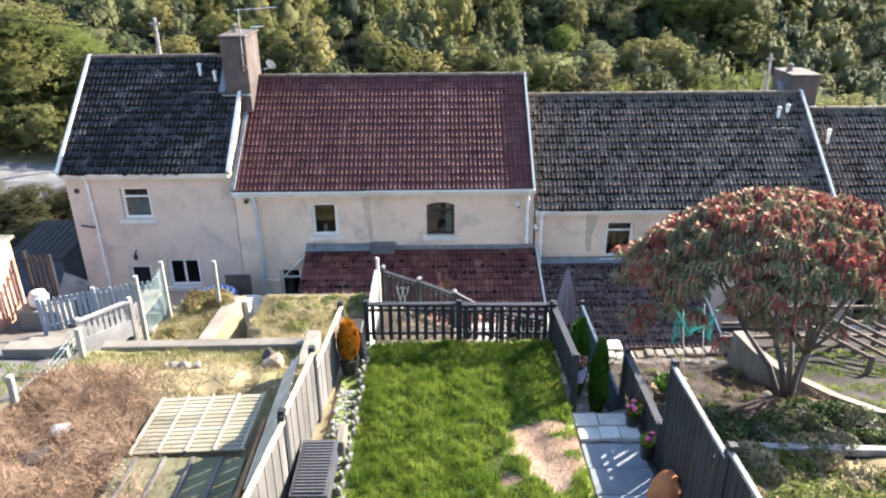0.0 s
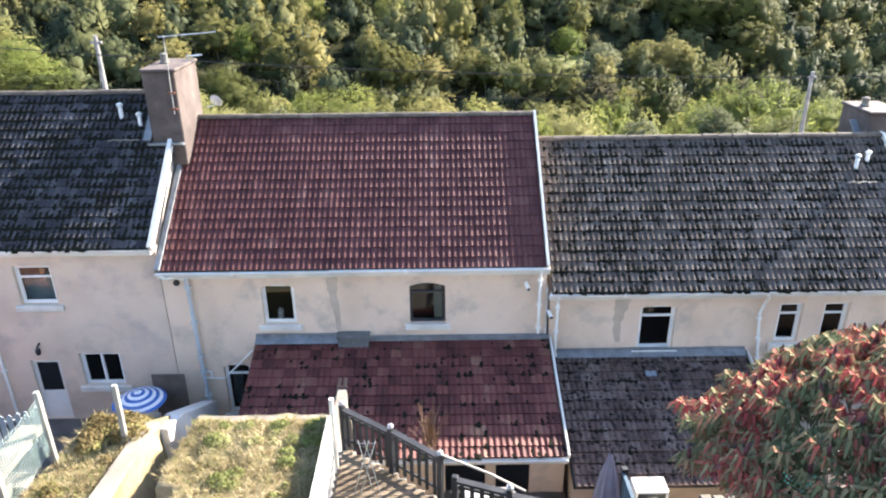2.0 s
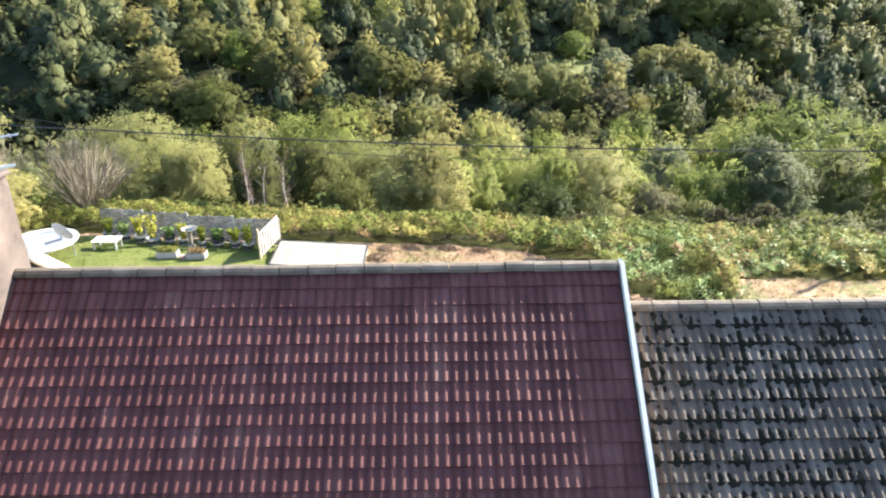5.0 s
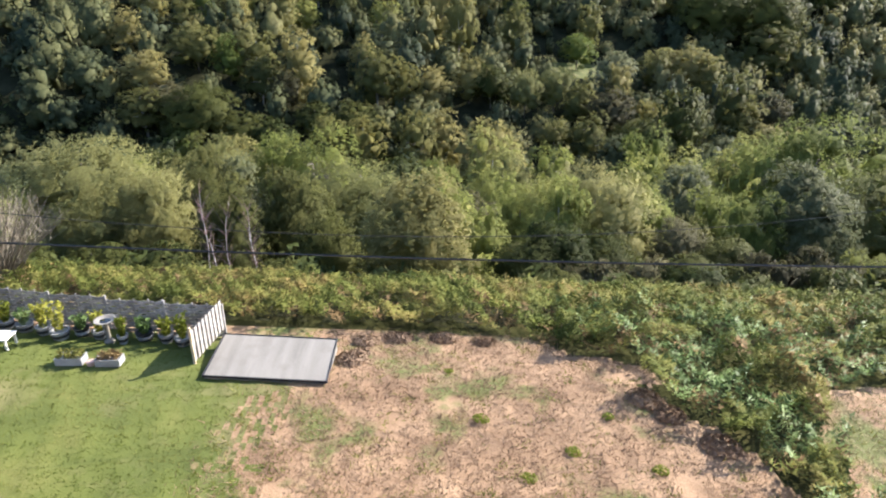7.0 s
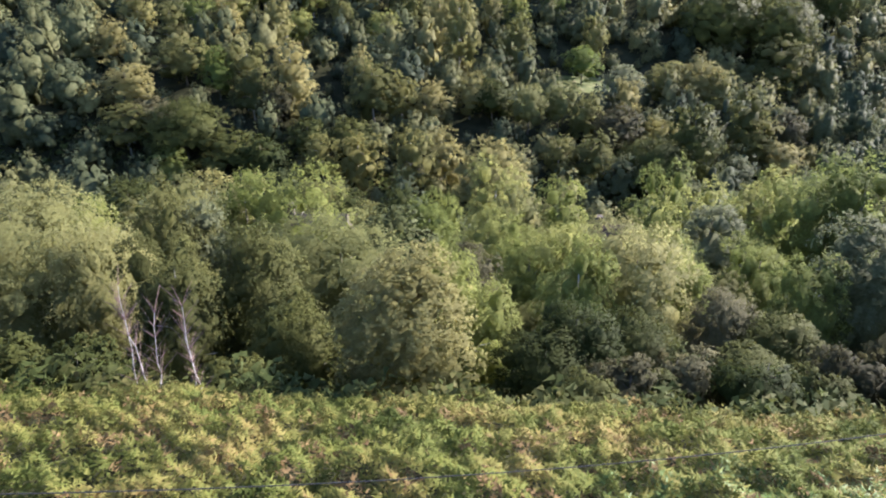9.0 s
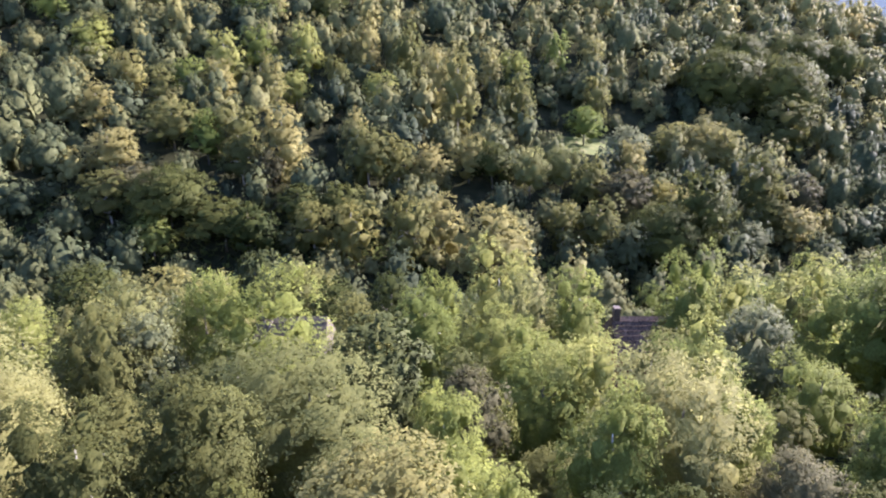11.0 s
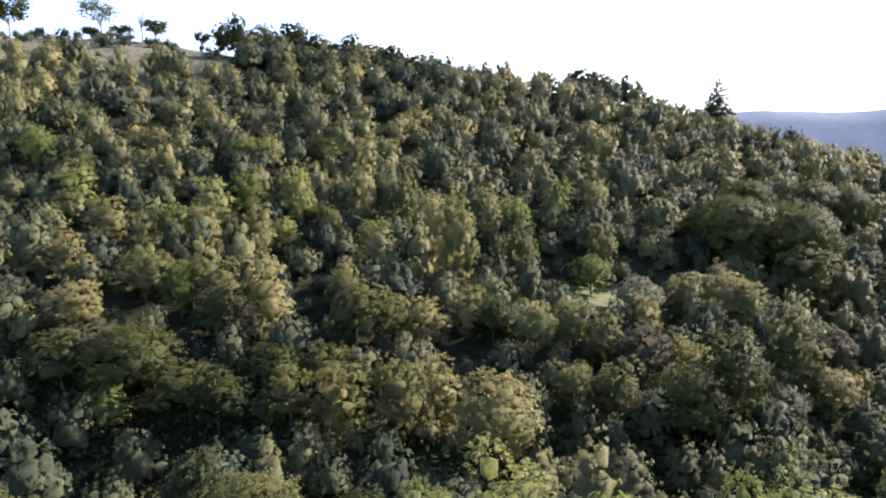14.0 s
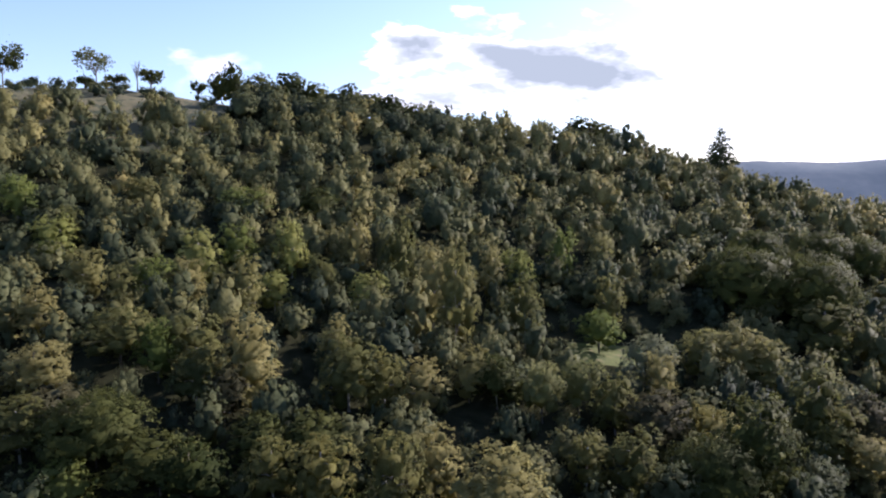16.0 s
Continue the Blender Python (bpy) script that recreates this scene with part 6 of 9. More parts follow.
leaf_heap("soil_weeds", "scattered small weeds on the dark soil", [(rp.uniform(3.5, 8.0), rp.uniform(9.4, 14.6), rp.uniform(0.06, 0.2)) for _ in range(30)], 0.8, 1300, 0.07, WEED, 46)
blades("soil_stalks", "dead stalks on the dark soil", 2600, (3.4, 8.3), (8.5, 15), 0.16, 0.007, TWIGS, None, 43, 1.5, "stalks")
bm = bmesh.new()
beam(bm, (4.75, 7.4, 4.33), (8.3, 7.1, 4.40), 0.16, 0.16)
solid("timber_kerb", bevelled(bm, 0.015), GREY_WOOD, "grey timber sleeper kerb across the plot", "kerb")
bm = bmesh.new()
beam(bm, (4.55, 8.55, 4.0), (5.5, 8.45, 4.0), 0.12, 0.12)
solid("timber_kerb", bevelled(bm, 0.015), GREY_WOOD, "short grey timber kerb on the soil", "kerb")
for k in range(16):
    bm = bmesh.new()
    bmesh.ops.create_icosphere(bm, subdivisions=1, radius=0.12)
    for vtx in bm.verts:
        vtx.co = Vector((vtx.co.x * rs.uniform(0.7, 1.5), vtx.co.y * rs.uniform(0.7, 1.4), vtx.co.z * 0.6))
    x, y = rs.uniform(4.0, 8.0), rs.uniform(9.5, 14.6)
    o = solid("loose_stone", bm, CONCRETE, "loose pale stone on the dark soil", "stone", group="loose stones")
    o.location = (x, y, gz(x, y) + 0.02)
bm = bmesh.new()
pts = [(7.84, 13.8, 3.0), (7.75, 12.4, 3.25), (7.95, 11.3, 3.35), (8.4, 10.0, 3.6), (8.75, 8.8, 4.0)]
for a, b in zip(pts, pts[1:]):
    for dz in (0,):
        v = [bm.verts.new((p[0] + dx, p[1], z)) for p in (a, b) for dx in (-0.13, 0.13) for z in (p[2] - 2.0, p[2])]
        for f in ((0, 1, 3, 2), (4, 6, 7, 5), (0, 4, 5, 1), (2, 3, 7, 6), (1, 5, 7, 3), (0, 2, 6, 4)):
            bm.faces.new([v[k] for k in f])
tagged(part("plot_wall", bm, CONCRETE), "weathered concrete wall between the plots", "wall", kind="structure")
wall_top = tagged(new("stone_kerb"), "rough stone kerb above the lean-to", "kerb")
for k in range(15):
    x = 4.0 + k * 0.30
    w = 0.27 * rs.uniform(0.85, 1.05)
    bm = bmesh.new()
    box(bm, x, 14.85 + 0.06 * max(0, x - 5.4) + rs.uniform(-0.03, 0.03), 0.6, x + w, 15.25 + 0.06 * max(0, x - 5.4), 1.46 + rs.uniform(-0.04, 0.05) + (0.05 if k > 4 else 0.0))
    part("stone", bevelled(bm, 0.03), noisy("kerb_white", [(0.3, (0.24, 0.225, 0.195)), (0.8, (0.34, 0.32, 0.285))], 4, 30, 0.9, 0.3) if k == 0 else (bpy.data.materials["kerb_white"] if k < 5 else CONCRETE), wall_top)
cold = thing("cold_frame", "small white-framed glazed cold frame by the lean-to", "cold frame", (4.45, 15.45, 0.6))
bm = bmesh.new()
for bx in ((0, 0, 0, 0.06, 0.5, 0.85), (0.7, 0, 0, 0.76, 0.5, 0.85), (0.06, 0, 0.79, 0.7, 0.5, 0.85), (0.06, 0, 0, 0.7, 0.5, 0.06), (0.06, 0.44, 0.06, 0.7, 0.5, 0.79)):
    box(bm, *bx)
part("frame", bevelled(bm, 0.008), UPVC, cold)
bm = bmesh.new()
box(bm, 0.06, 0.02, 0.06, 0.7, 0.03, 0.79)
part("pane", bm, GLASS, cold)
TEALNET = noisy("teal_net", [(0.2, (0.02, 0.30, 0.24)), (0.8, (0.06, 0.45, 0.36))], 3, 30, 0.7, 0.1)
net = thing("garden_net", "teal fruit net hung on white canes", "net", (6.1, 13.0, 2.2))
bm = bmesh.new()
for k in range(14):
    for j in range(8):
        a = Vector((-0.35 + k * 0.075, 0.1 * math.sin(k), 1.25 + j * 0.09 - 0.012 * (k - 7) ** 2 * 0.6))
        tube(bm, [a, a + Vector((0.075, 0, 0.02))], 0.007, sides=3)
        tube(bm, [a, a + Vector((0, 0.02, 0.09))], 0.007, sides=3)
tube(bm, [(-0.35, 0, 1.9), (0.0, -0.1, 1.3), (0.62, 0.0, 1.5), (0.7, 0, 1.9)], 0.03, sides=6)
part("mesh", bm, TEALNET, net)
bm = bmesh.new()
for x0_, x1_ in ((0.35, 0.6), (-0.2, 0.1)):
    tube(bm, [(x1_, 0, -0.2), (x0_, 0, 2.1)], 0.014, sides=6)
part("cane", bm, WHITE, net)
# weathered timber frames on the neighbouring plot
frame_t = thing("open_pergola", "weathered brown timber pergola of sloping rails", "pergola", (8.9, 12.5, 2.2))
bm = bmesh.new()
beam(bm, (0, 0, 0), (1.25, -2.3, -0.1), 0.07, 0.09)
rl = mesh_of("sloping_rail", bevelled(bm, 0.008), BROWN_RAIL)
for k in range(6):
    part("sloping_rail", rl, None, frame_t).location = (0.45 + 0.55 * k, 2.0 - 0.05 * k, 1.0 - 0.03 * k)
for k in range(4):
    bm = bmesh.new()
    box(bm, 0.4 + 0.95 * k, 1.95, -1.2, 0.5 + 0.95 * k, 2.05, 1.12)
    part("post", bm, BROWN_RAIL, frame_t)
    bm = bmesh.new()
    box(bm, 1.65 + 0.95 * k, -0.35, -0.6, 1.75 + 0.95 * k, -0.25, 0.98)
    part("post", bm, BROWN_RAIL, frame_t)
for z in (1.05, 0.55, 0.1):
    bm = bmesh.new()
    box(bm, -1.2, 2.0, z, 4.0, 2.07, z + 0.1)
    part("cross_rail", bm, BROWN_RAIL, frame_t)


# the sumac
def sumac():
    th = thing("sumac_tree", "spreading sumac with orange, red and green autumn leaves", "tree", (7.6, 10.4, gz(7.6, 10.4)))
    bx, by, bz = th.location
    rs = np.random.RandomState(77)
    bm = bmesh.new()
    tips = []

    def dome(x, y):
        return 8.05 - np.where(x < 6.9, ((x - 6.9) / 3.3) ** 2 * 1.75, ((x - 6.9) / 3.3) ** 2 * 1.0) - ((y - 10.6) / 2.5) ** 2 * 1.1

    for k in range(5):
        a = 2 * math.pi * k / 5 + rs.uniform(-0.3, 0.3)
        e1 = Vector((-0.35 + 0.9 * math.cos(a), 0.8 * math.sin(a), 1.7 + rs.uniform(-0.3, 0.3)))
        tube(bm, [(0.1 * math.cos(a), 0.1 * math.sin(a), -0.3), e1 * 0.45 + Vector((0, 0, 0.05)), e1], 0.085, 0.05, 7)
        for j in range(5):
            b = a + rs.uniform(-0.9, 0.9)
            x, y = 6.9 + math.cos(b) * rs.uniform(0.6, 2.8), 10.6 + math.sin(b) * rs.uniform(0.5, 2.1)
            e2 = Vector((x - bx, y - by, dome(x, y) - 0.75 - bz))
            m = e1.lerp(e2, 0.5) + Vector((rs.uniform(-0.15, 0.15), rs.uniform(-0.15, 0.15), -0.15))
            tube(bm, [e1, m, e2], 0.042, 0.018, 5)
            for q in range(3):
                x2, y2 = x + rs.uniform(-0.7, 0.7), y + rs.uniform(-0.6, 0.6)
                e3 = Vector((x2 - bx, y2 - by, dome(x2, y2) - 0.12 - bz))
                tube(bm, [e2, e3], 0.016, 0.008, 4)
                tips.append(e3)
    part("trunk", bm, BARK_GREY, th, "forked grey stems", True)
    pts = [np.array(t) for t in tips]
    while len(pts) < 820:
        x, y = 6.9 + rs.uniform(-3.3, 3.3), 10.6 + rs.uniform(-2.5, 2.5)
        edge = ((x - 6.9) / 3.3) ** 2 + ((y - 10.6) / 2.45) ** 2
        if edge < 1 + 0.15 * rs.normal():
            pts.append(np.array((x - bx, y - by, dome(x, y) - bz - rs.rand() ** 1.4 * (0.42 + (0.45 if x < 6.2 else 0.22) * min(1, edge)))))
    q = []
    for c in pts:
        n = 11
        for k in range(n):
            a = 2 * math.pi * k / n + rs.uniform(-0.2, 0.2)
            L = rs.uniform(0.17, 0.31)
            out = np.array((math.cos(a), math.sin(a), 0))
            s = np.array((-math.sin(a), math.cos(a), 0))
            m1 = c + out * L * 0.5 + (0, 0, 0.07)
            m2 = c + out * L * 0.95 + (0, 0, -0.10 - 0.1 * rs.rand())
            w = L * 0.10
            q += [c, m1 + s * w, m1 + (0, 0, 0.02), m1 - s * w]
            q += [m1 - s * w, m1 + s * w, m2 + s * w * 0.25, m2 - s * w * 0.25]
            for j in (0.25, 0.42, 0.6, 0.78):
                p = c + out * L * j + (0, 0, 0.05 - 0.13 * j)
                for sg in (-1, 1):
                    t = p + s * sg * L * 0.30 + out * 0.05 - (0, 0, 0.05)
                    q += [p - out * 0.02, (p + t) / 2 + out * 0.024, t, (p + t) / 2 - out * 0.02]
    q = np.array(q)
    part("leaves", raw_mesh("leaves", q, np.arange(len(q), dtype=np.int32).reshape(-1, 4), SUMAC), None, th, "drooping orange, red and olive pinnate leaves")
    bm = bmesh.new()
    lathe(bm, 0, 0, 0.02, [(0.02, 0), (0.035, 0.05), (0.03, 0.12), (0.008, 0.2)], 6)
    head = mesh_of("seed_head", bm, plain("crimson_seed_head", (0.07, 0.015, 0.018), 0.8))
    for c in pts[::4]:
        o = part("seed_head", head, None, th)
        o.location = c
        o.rotation_euler = (rs.normal() * 0.2, rs.normal() * 0.2, 0)


BARK_GREY = noisy("sumac_bark", [(0.2, (0.07, 0.058, 0.05)), (0.7, (0.15, 0.13, 0.11))], 4, 30, 0.85, 0.3)
SUMAC = leafy("sumac_leaves", [(0.0, (0.06, 0.085, 0.04)), (0.30, (0.14, 0.15, 0.075)), (0.48, (0.24, 0.20, 0.11)), (0.58, (0.33, 0.17, 0.10)), (0.68, (0.36, 0.09, 0.07)), (0.85, (0.27, 0.05, 0.05)), (1.0, (0.15, 0.03, 0.04))], 0.32, 0.5, single=0.5, patch=1.1)
sumac()


# rubble, pots and plants in the plots
RUBBLE = noisy("rubble_stone", [(0.2, (0.10, 0.09, 0.08)), (0.8, (0.24, 0.215, 0.19))], 4, 30, 0.9, 0.4, 0.02)
DARK_BAG = noisy("charred_log", [(0.2, (0.02, 0.017, 0.015)), (0.8, (0.09, 0.07, 0.06))], 4, 30, 0.8, 0.4, 0.02)
STUMP = noisy("cut_log", [(0.2, (0.20, 0.14, 0.10)), (0.8, (0.34, 0.26, 0.20))], 4, 30, 0.9, 0.3, 0.02)


def boulder(x, y, rx, ry, rz, seed, material, name, label, category, sink=0.3):
    r2 = random.Random(seed)
    bm = bmesh.new()
    bmesh.ops.create_icosphere(bm, subdivisions=2, radius=1.0)
    for vtx in bm.verts:
        k = 1 + 0.22 * math.sin(3.1 * vtx.co.x + seed) * math.cos(2.7 * vtx.co.y + seed) + r2.uniform(-0.08, 0.08)
        vtx.co = Vector((vtx.co.x * rx * k, vtx.co.y * ry * k, vtx.co.z * rz * k))
    o = solid(name, bm, material, label, category)
    o.location = (x, y, gz(x, y) + rz * (1 - sink))
    o.rotation_euler = (0, 0, r2.uniform(0, 3))


for k, (x, y, s) in enumerate(((-5.85, 9.35, 0.17), (-5.62, 9.28, 0.2), (-5.38, 9.33, 0.15), (-5.7, 9.55, 0.12), (-6.1, 9.5, 0.1))):
    boulder(x, y, s * 0.75, s * 0.6, s * 0.45, k, RUBBLE, "rubble_lump", "lump of grey rubble on the dry grass", "rubble")
boulder(-3.78, 9.33, 0.24, 0.2, 0.17, 11, STUMP, "cut_log", "sawn brown log lying by the wall", "log")
boulder(-3.95, 9.62, 0.2, 0.15, 0.2, 12, DARK_BAG, "charred_stump", "blackened stump by the wall return", "stump")
boulder(-6.9, 6.9, 0.2, 0.16, 0.07, 13, noisy("crumpled_sheet", [(0.2, (0.28, 0.26, 0.23)), (0.8, (0.42, 0.4, 0.37))], 6, 30, 0.8, 0.3), "crumpled_sheet", "crumpled pale sheet on the cut stems", "sheet", 0.5)
boulder(-7.0, 6.2, 0.3, 0.24, 0.08, 14, DARK_BAG, "ash_heap", "dark burnt heap among the cut stems", "ash", 0.5)
pot_plant(4.75, 10.4, gz(4.75, 10.4) - 0.03, 0.30, 0.25, noisy("brown_glazed_pot", [(0.2, (0.12, 0.07, 0.035)), (0.8, (0.22, 0.14, 0.07))], 4, 30, 0.6, 0.2), SHRUB_GREEN, "wide brown pot of green plants on the soil")
# feathery dry grass behind the deck
dry_tuft = thing("ornamental_grass", "tuft of tall dry ornamental grass behind the deck", "grass", (-0.2, 14.75, 3.4))
rt = np.random.RandomState(88)
n = 70
ang, out = rt.uniform(0, 6.28, n), rt.rand(n) * 0.45
base = np.stack([rt.normal(size=n) * 0.08, rt.normal(size=n) * 0.08, np.zeros(n)], -1)
tip = np.stack([np.cos(ang) * out, np.sin(ang) * out, 0.5 + 0.5 * rt.rand(n)], -1)
sdv = np.stack([-np.sin(ang), np.cos(ang), 0 * ang], -1) * 0.008
part("blades", raw_mesh("blades", np.stack([base - sdv, base + sdv, tip + sdv * 0.6, tip - sdv * 0.6], 1).reshape(-1, 3), np.arange(n * 4, dtype=np.int32).reshape(-1, 4), TWIGS), None, dry_tuft)


# ---- ground on the far side of the terrace ----
def in_bracken(x, y):
    e = np.interp(y, EDGE_Y, EDGE_X) + 0.5 * lump(x, y, 2.2, 51) + 0.35 * lump(x, y, 0.9, 52)
    return (x > e) & (y > 30) & ~clearing(x, y)


def fern_top(x, y):
    """Height of the bracken: billowing mounds with hollows between them."""
    mound = np.clip(1 - np.abs(lump(x, y, 3.4, 53)) * 1.25, 0, 1)
    return np.clip(0.18 + 0.85 * mound + 0.22 * lump(x, y, 0.9, 68) + 0.35 * lump(x, y, 5.0, 54), 0.10, 1.9)


def bracken(name, label, n, size, material, keep, seed, height=1.0):
    rs = np.random.RandomState(seed)
    y = rs.uniform(30, 53, n)
    x = rs.uniform(-1, 1, n) * (16 + 0.6 * (y - 30))
    ok = in_bracken(x, y) & keep(x, y)
    x, y = x[ok], y[ok]
    n = len(x)
    z = ground_z(x, y) + height * fern_top(x, y) * (1 - 0.5 * rs.rand(n) ** 2)
    p = np.stack([x, y, z], -1)
    a = rs.uniform(0, 6.28, n)
    out = np.stack([np.cos(a), np.sin(a), rs.uniform(-0.2, 0.7, n)], -1)
    out /= np.linalg.norm(out, axis=1)[:, None]
    sd = np.cross(out, np.array([0, 0, 1.0]) + rs.normal(size=(n, 3)) * 0.4)
    sd /= np.linalg.norm(sd, axis=1)[:, None]
    L = size * rs.uniform(0.6, 1.4, n)[:, None]
    slope = [height * (fern_top(x - u, y - w) - fern_top(x + u, y + w)) / 0.3 for u, w in ((0.15, 0), (0, 0.15))]
    soft = np.stack([slope[0], slope[1], np.ones(n)], -1) * 0.9 + rs.normal(size=(n, 3)) * 0.14
    soft[:, 2] = np.maximum(soft[:, 2], 0.1)
    soft /= np.linalg.norm(soft, axis=1)[:, None]
    q = np.stack([p - sd * L * 0.2, p + sd * L * 0.2, p + out * L + (0, 0, 0.02)], 1)
    flip = np.cross(q[:, 1] - q[:, 0], q[:, 2] - q[:, 0])[:, 2] < 0
    q[flip] = q[flip][:, ::-1]
    tagged(new(name, leaf_mesh(name, q.reshape(-1, 3), np.repeat(soft, 3, 0), material)), label, "bracken", kind="stuff")


# the darkest stop paints shadowed green in among the fronds
FERN = leafy("bracken_fronds", [(0.05, (0.045, 0.062, 0.014)), (0.35, (0.115, 0.135, 0.032)), (0.65, (0.175, 0.17, 0.046)), (0.82, (0.23, 0.19, 0.064)), (0.97, (0.23, 0.14, 0.058))], 0.45, patch=0.42, single=0.24)
FERN_BROWN = leafy("rusty_bracken", [(0.05, (0.085, 0.055, 0.026)), (0.5, (0.15, 0.10, 0.045)), (0.95, (0.25, 0.175, 0.08))], 0.3, patch=0.5)
BRAMBLE = leafy("bramble_leaves", [(0.05, (0.055, 0.095, 0.028)), (0.5, (0.11, 0.16, 0.05)), (0.95, (0.21, 0.26, 0.11))], 0.3, 0.45, patch=0.6)
brown_spot = lambda x, y: (lump(x, y, 2.2, 55) + 0.5 * lump(x, y, 5, 56) > 0.5) | (fern_top(x, y) < 0.24 + 0.10 * lump(x, y, 4.5, 57))
bracken("bracken_bank", "thick olive green bracken along the bank", 330000, 0.165, FERN, lambda x, y: ~brown_spot(x, y) & ~((x > 6) & (y < 42 - 0.2 * (x - 6)) & (lump(x, y, 3, 57) > 0.0)), 61)
bracken("rusty_bracken", "patches of rust brown dying bracken", 150000, 0.165, FERN_BROWN, lambda x, y: brown_spot(x, y), 62, 0.85)
bracken("bramble_bank", "bright green brambles spilling over the cut ground", 200000, 0.13, BRAMBLE, lambda x, y: (x > 4.5) & (y < 44) & (lump(x, y, 3, 57) > -0.2), 63, 1.0)
MOWN = leafy("mown_grass", [(0.05, (0.06, 0.08, 0.013)), (0.5, (0.10, 0.12, 0.022)), (0.95, (0.16, 0.15, 0.045))], 0.3, patch=0.6)
CUT = leafy("cut_stems", [(0.05, (0.10, 0.062, 0.036)), (0.5, (0.20, 0.132, 0.082)), (0.95, (0.32, 0.225, 0.145))], 0.1, patch=0.7, single=0.4)
TUFT = leafy("tuft_grass", [(0.05, (0.10, 0.12, 0.02)), (0.5, (0.17, 0.175, 0.035)), (0.95, (0.27, 0.25, 0.075))], 0.35, patch=0.9)
in_lawn = lambda x, y, rs: x < -4.2 + 0.12 * (y - 34) + rs.normal(0, 0.9, len(x))
blades("front_lawn_grass", "short mown grass of the front lawn", 36000, (-15.5, -2.5), (30.5, 39.6), 0.035, 0.016, MOWN, in_lawn, 64, 1.6)
blades("cut_bracken_litter", "dry pinkish cut stems lying on the ground", 62000, (-6, 9.5), (30.5, 42), 0.07, 0.013, CUT, lambda x, y, rs: (x > -4.4 + 0.12 * (y - 34) + rs.normal(0, 0.9, len(x))) & ~in_bracken(x, y) & (lump(x, y, 2.4, 58) > -0.7), 65, 1.7)
blades("regrowth_tufts", "green tufts regrowing among the cut stems", 34000, (-6, 9), (30.5, 41), 0.07, 0.013, TUFT, lambda x, y, rs: (x > -5.5) & ~in_bracken(x, y) & (lump(x, y, 1.3, 59) + 0.5 * lump(x, y, 0.5, 69) + 0.35 * np.clip((-x) / 5, 0, 1) + 0.5 * np.clip((33.8 - y) / 3, 0, 1) > 0.45), 66, 0.9)
blades("straw_strip", "bleached straw and short grass behind the houses", 26000, (7, 22), (30.5, 39), 0.09, 0.013, STRAW, lambda x, y, rs: clearing(x, y) & (lump(x, y, 1.7, 83) > -0.5), 84, 1.2)
blades("straw_strip_tufts", "green tufts among the straw behind the houses", 12000, (7, 22), (30.5, 39), 0.10, 0.013, TUFT, lambda x, y, rs: clearing(x, y) & (lump(x, y, 1.5, 85) > 0.1), 86, 0.9)
CLUMP = leafy("clump_leaves", [(0.05, (0.15, 0.18, 0.03)), (0.5, (0.23, 0.25, 0.05)), (0.95, (0.34, 0.33, 0.09))], 0.5)
leaf_heap("green_clumps", "single round green clumps on the cut ground", [(3.4, 34.0, 0.2), (1.2, 35.2, 0.22), (4.6, 35.5, 0.16), (5.4, 33.4, 0.2), (2.2, 33.0, 0.2), (0.4, 37.6, 0.14)], 0.35, 700, 0.07, CLUMP, 70)
leaf_heap("brown_litter_heaps", "brown heaps of cut bracken beside the slab", [(-2.5, 38.2, 0.5), (-2.3, 38.7, 0.35), (-2.2, 39.6, 0.45), (-1.2, 40.0, 0.5), (0.3, 40.1, 0.5), (1.6, 39.9, 0.4), (5.8, 36.4, 0.5), (6.3, 35.7, 0.45), (7.2, 34.4, 0.5)], 0.22, 5200, 0.10, CUT, 71)

# bare concrete base
bm = bmesh.new()
v = [(-6.42, 36.75), (-3.02, 36.65), (-3.02, 38.85), (-6.42, 38.95)]
lo = [bm.verts.new((x, y, gz(x, y) - 0.25)) for x, y in v]
hi = [bm.verts.new((x, y, 2.24 - 0.055 * (x + 5))) for x, y in v]
bm.faces.new(hi)
for k in range(4):
    bm.faces.new((lo[k], lo[(k + 1) % 4], hi[(k + 1) % 4], hi[k]))
slab_base = solid("concrete_slab", bm, noisy("pale_concrete_slab", [(0.2, (0.135, 0.125, 0.108)), (0.6, (0.195, 0.182, 0.16)), (0.9, (0.25, 0.235, 0.205))], 1.0, 30, 0.9, 0.2, 0.01, stretch=(3.0, 0.3, 1), spots=(1.5, 0.55, 0.8, (0.15, 0.135, 0.115))), "bare pale concrete shed base on the ground", "slab")
for (a, b) in (((-6.45, 36.72), (-3.0, 36.62)), ((-3.0, 36.62), (-3.0, 38.88)), ((-6.45, 38.98), (-3.0, 38.88)), ((-6.45, 36.72), (-6.45, 38.98))):
    bm = bmesh.new()
    za, zb = (2.26 - 0.055 * (p[0] + 5) for p in (a, b))
    beam(bm, (*a, za - 0.03), (*b, zb - 0.03), 0.025, 0.07)
    solid("formwork_board", bm, BLACK_WOOD, "dark timber edging board round the concrete base", "board", group="formwork boards")

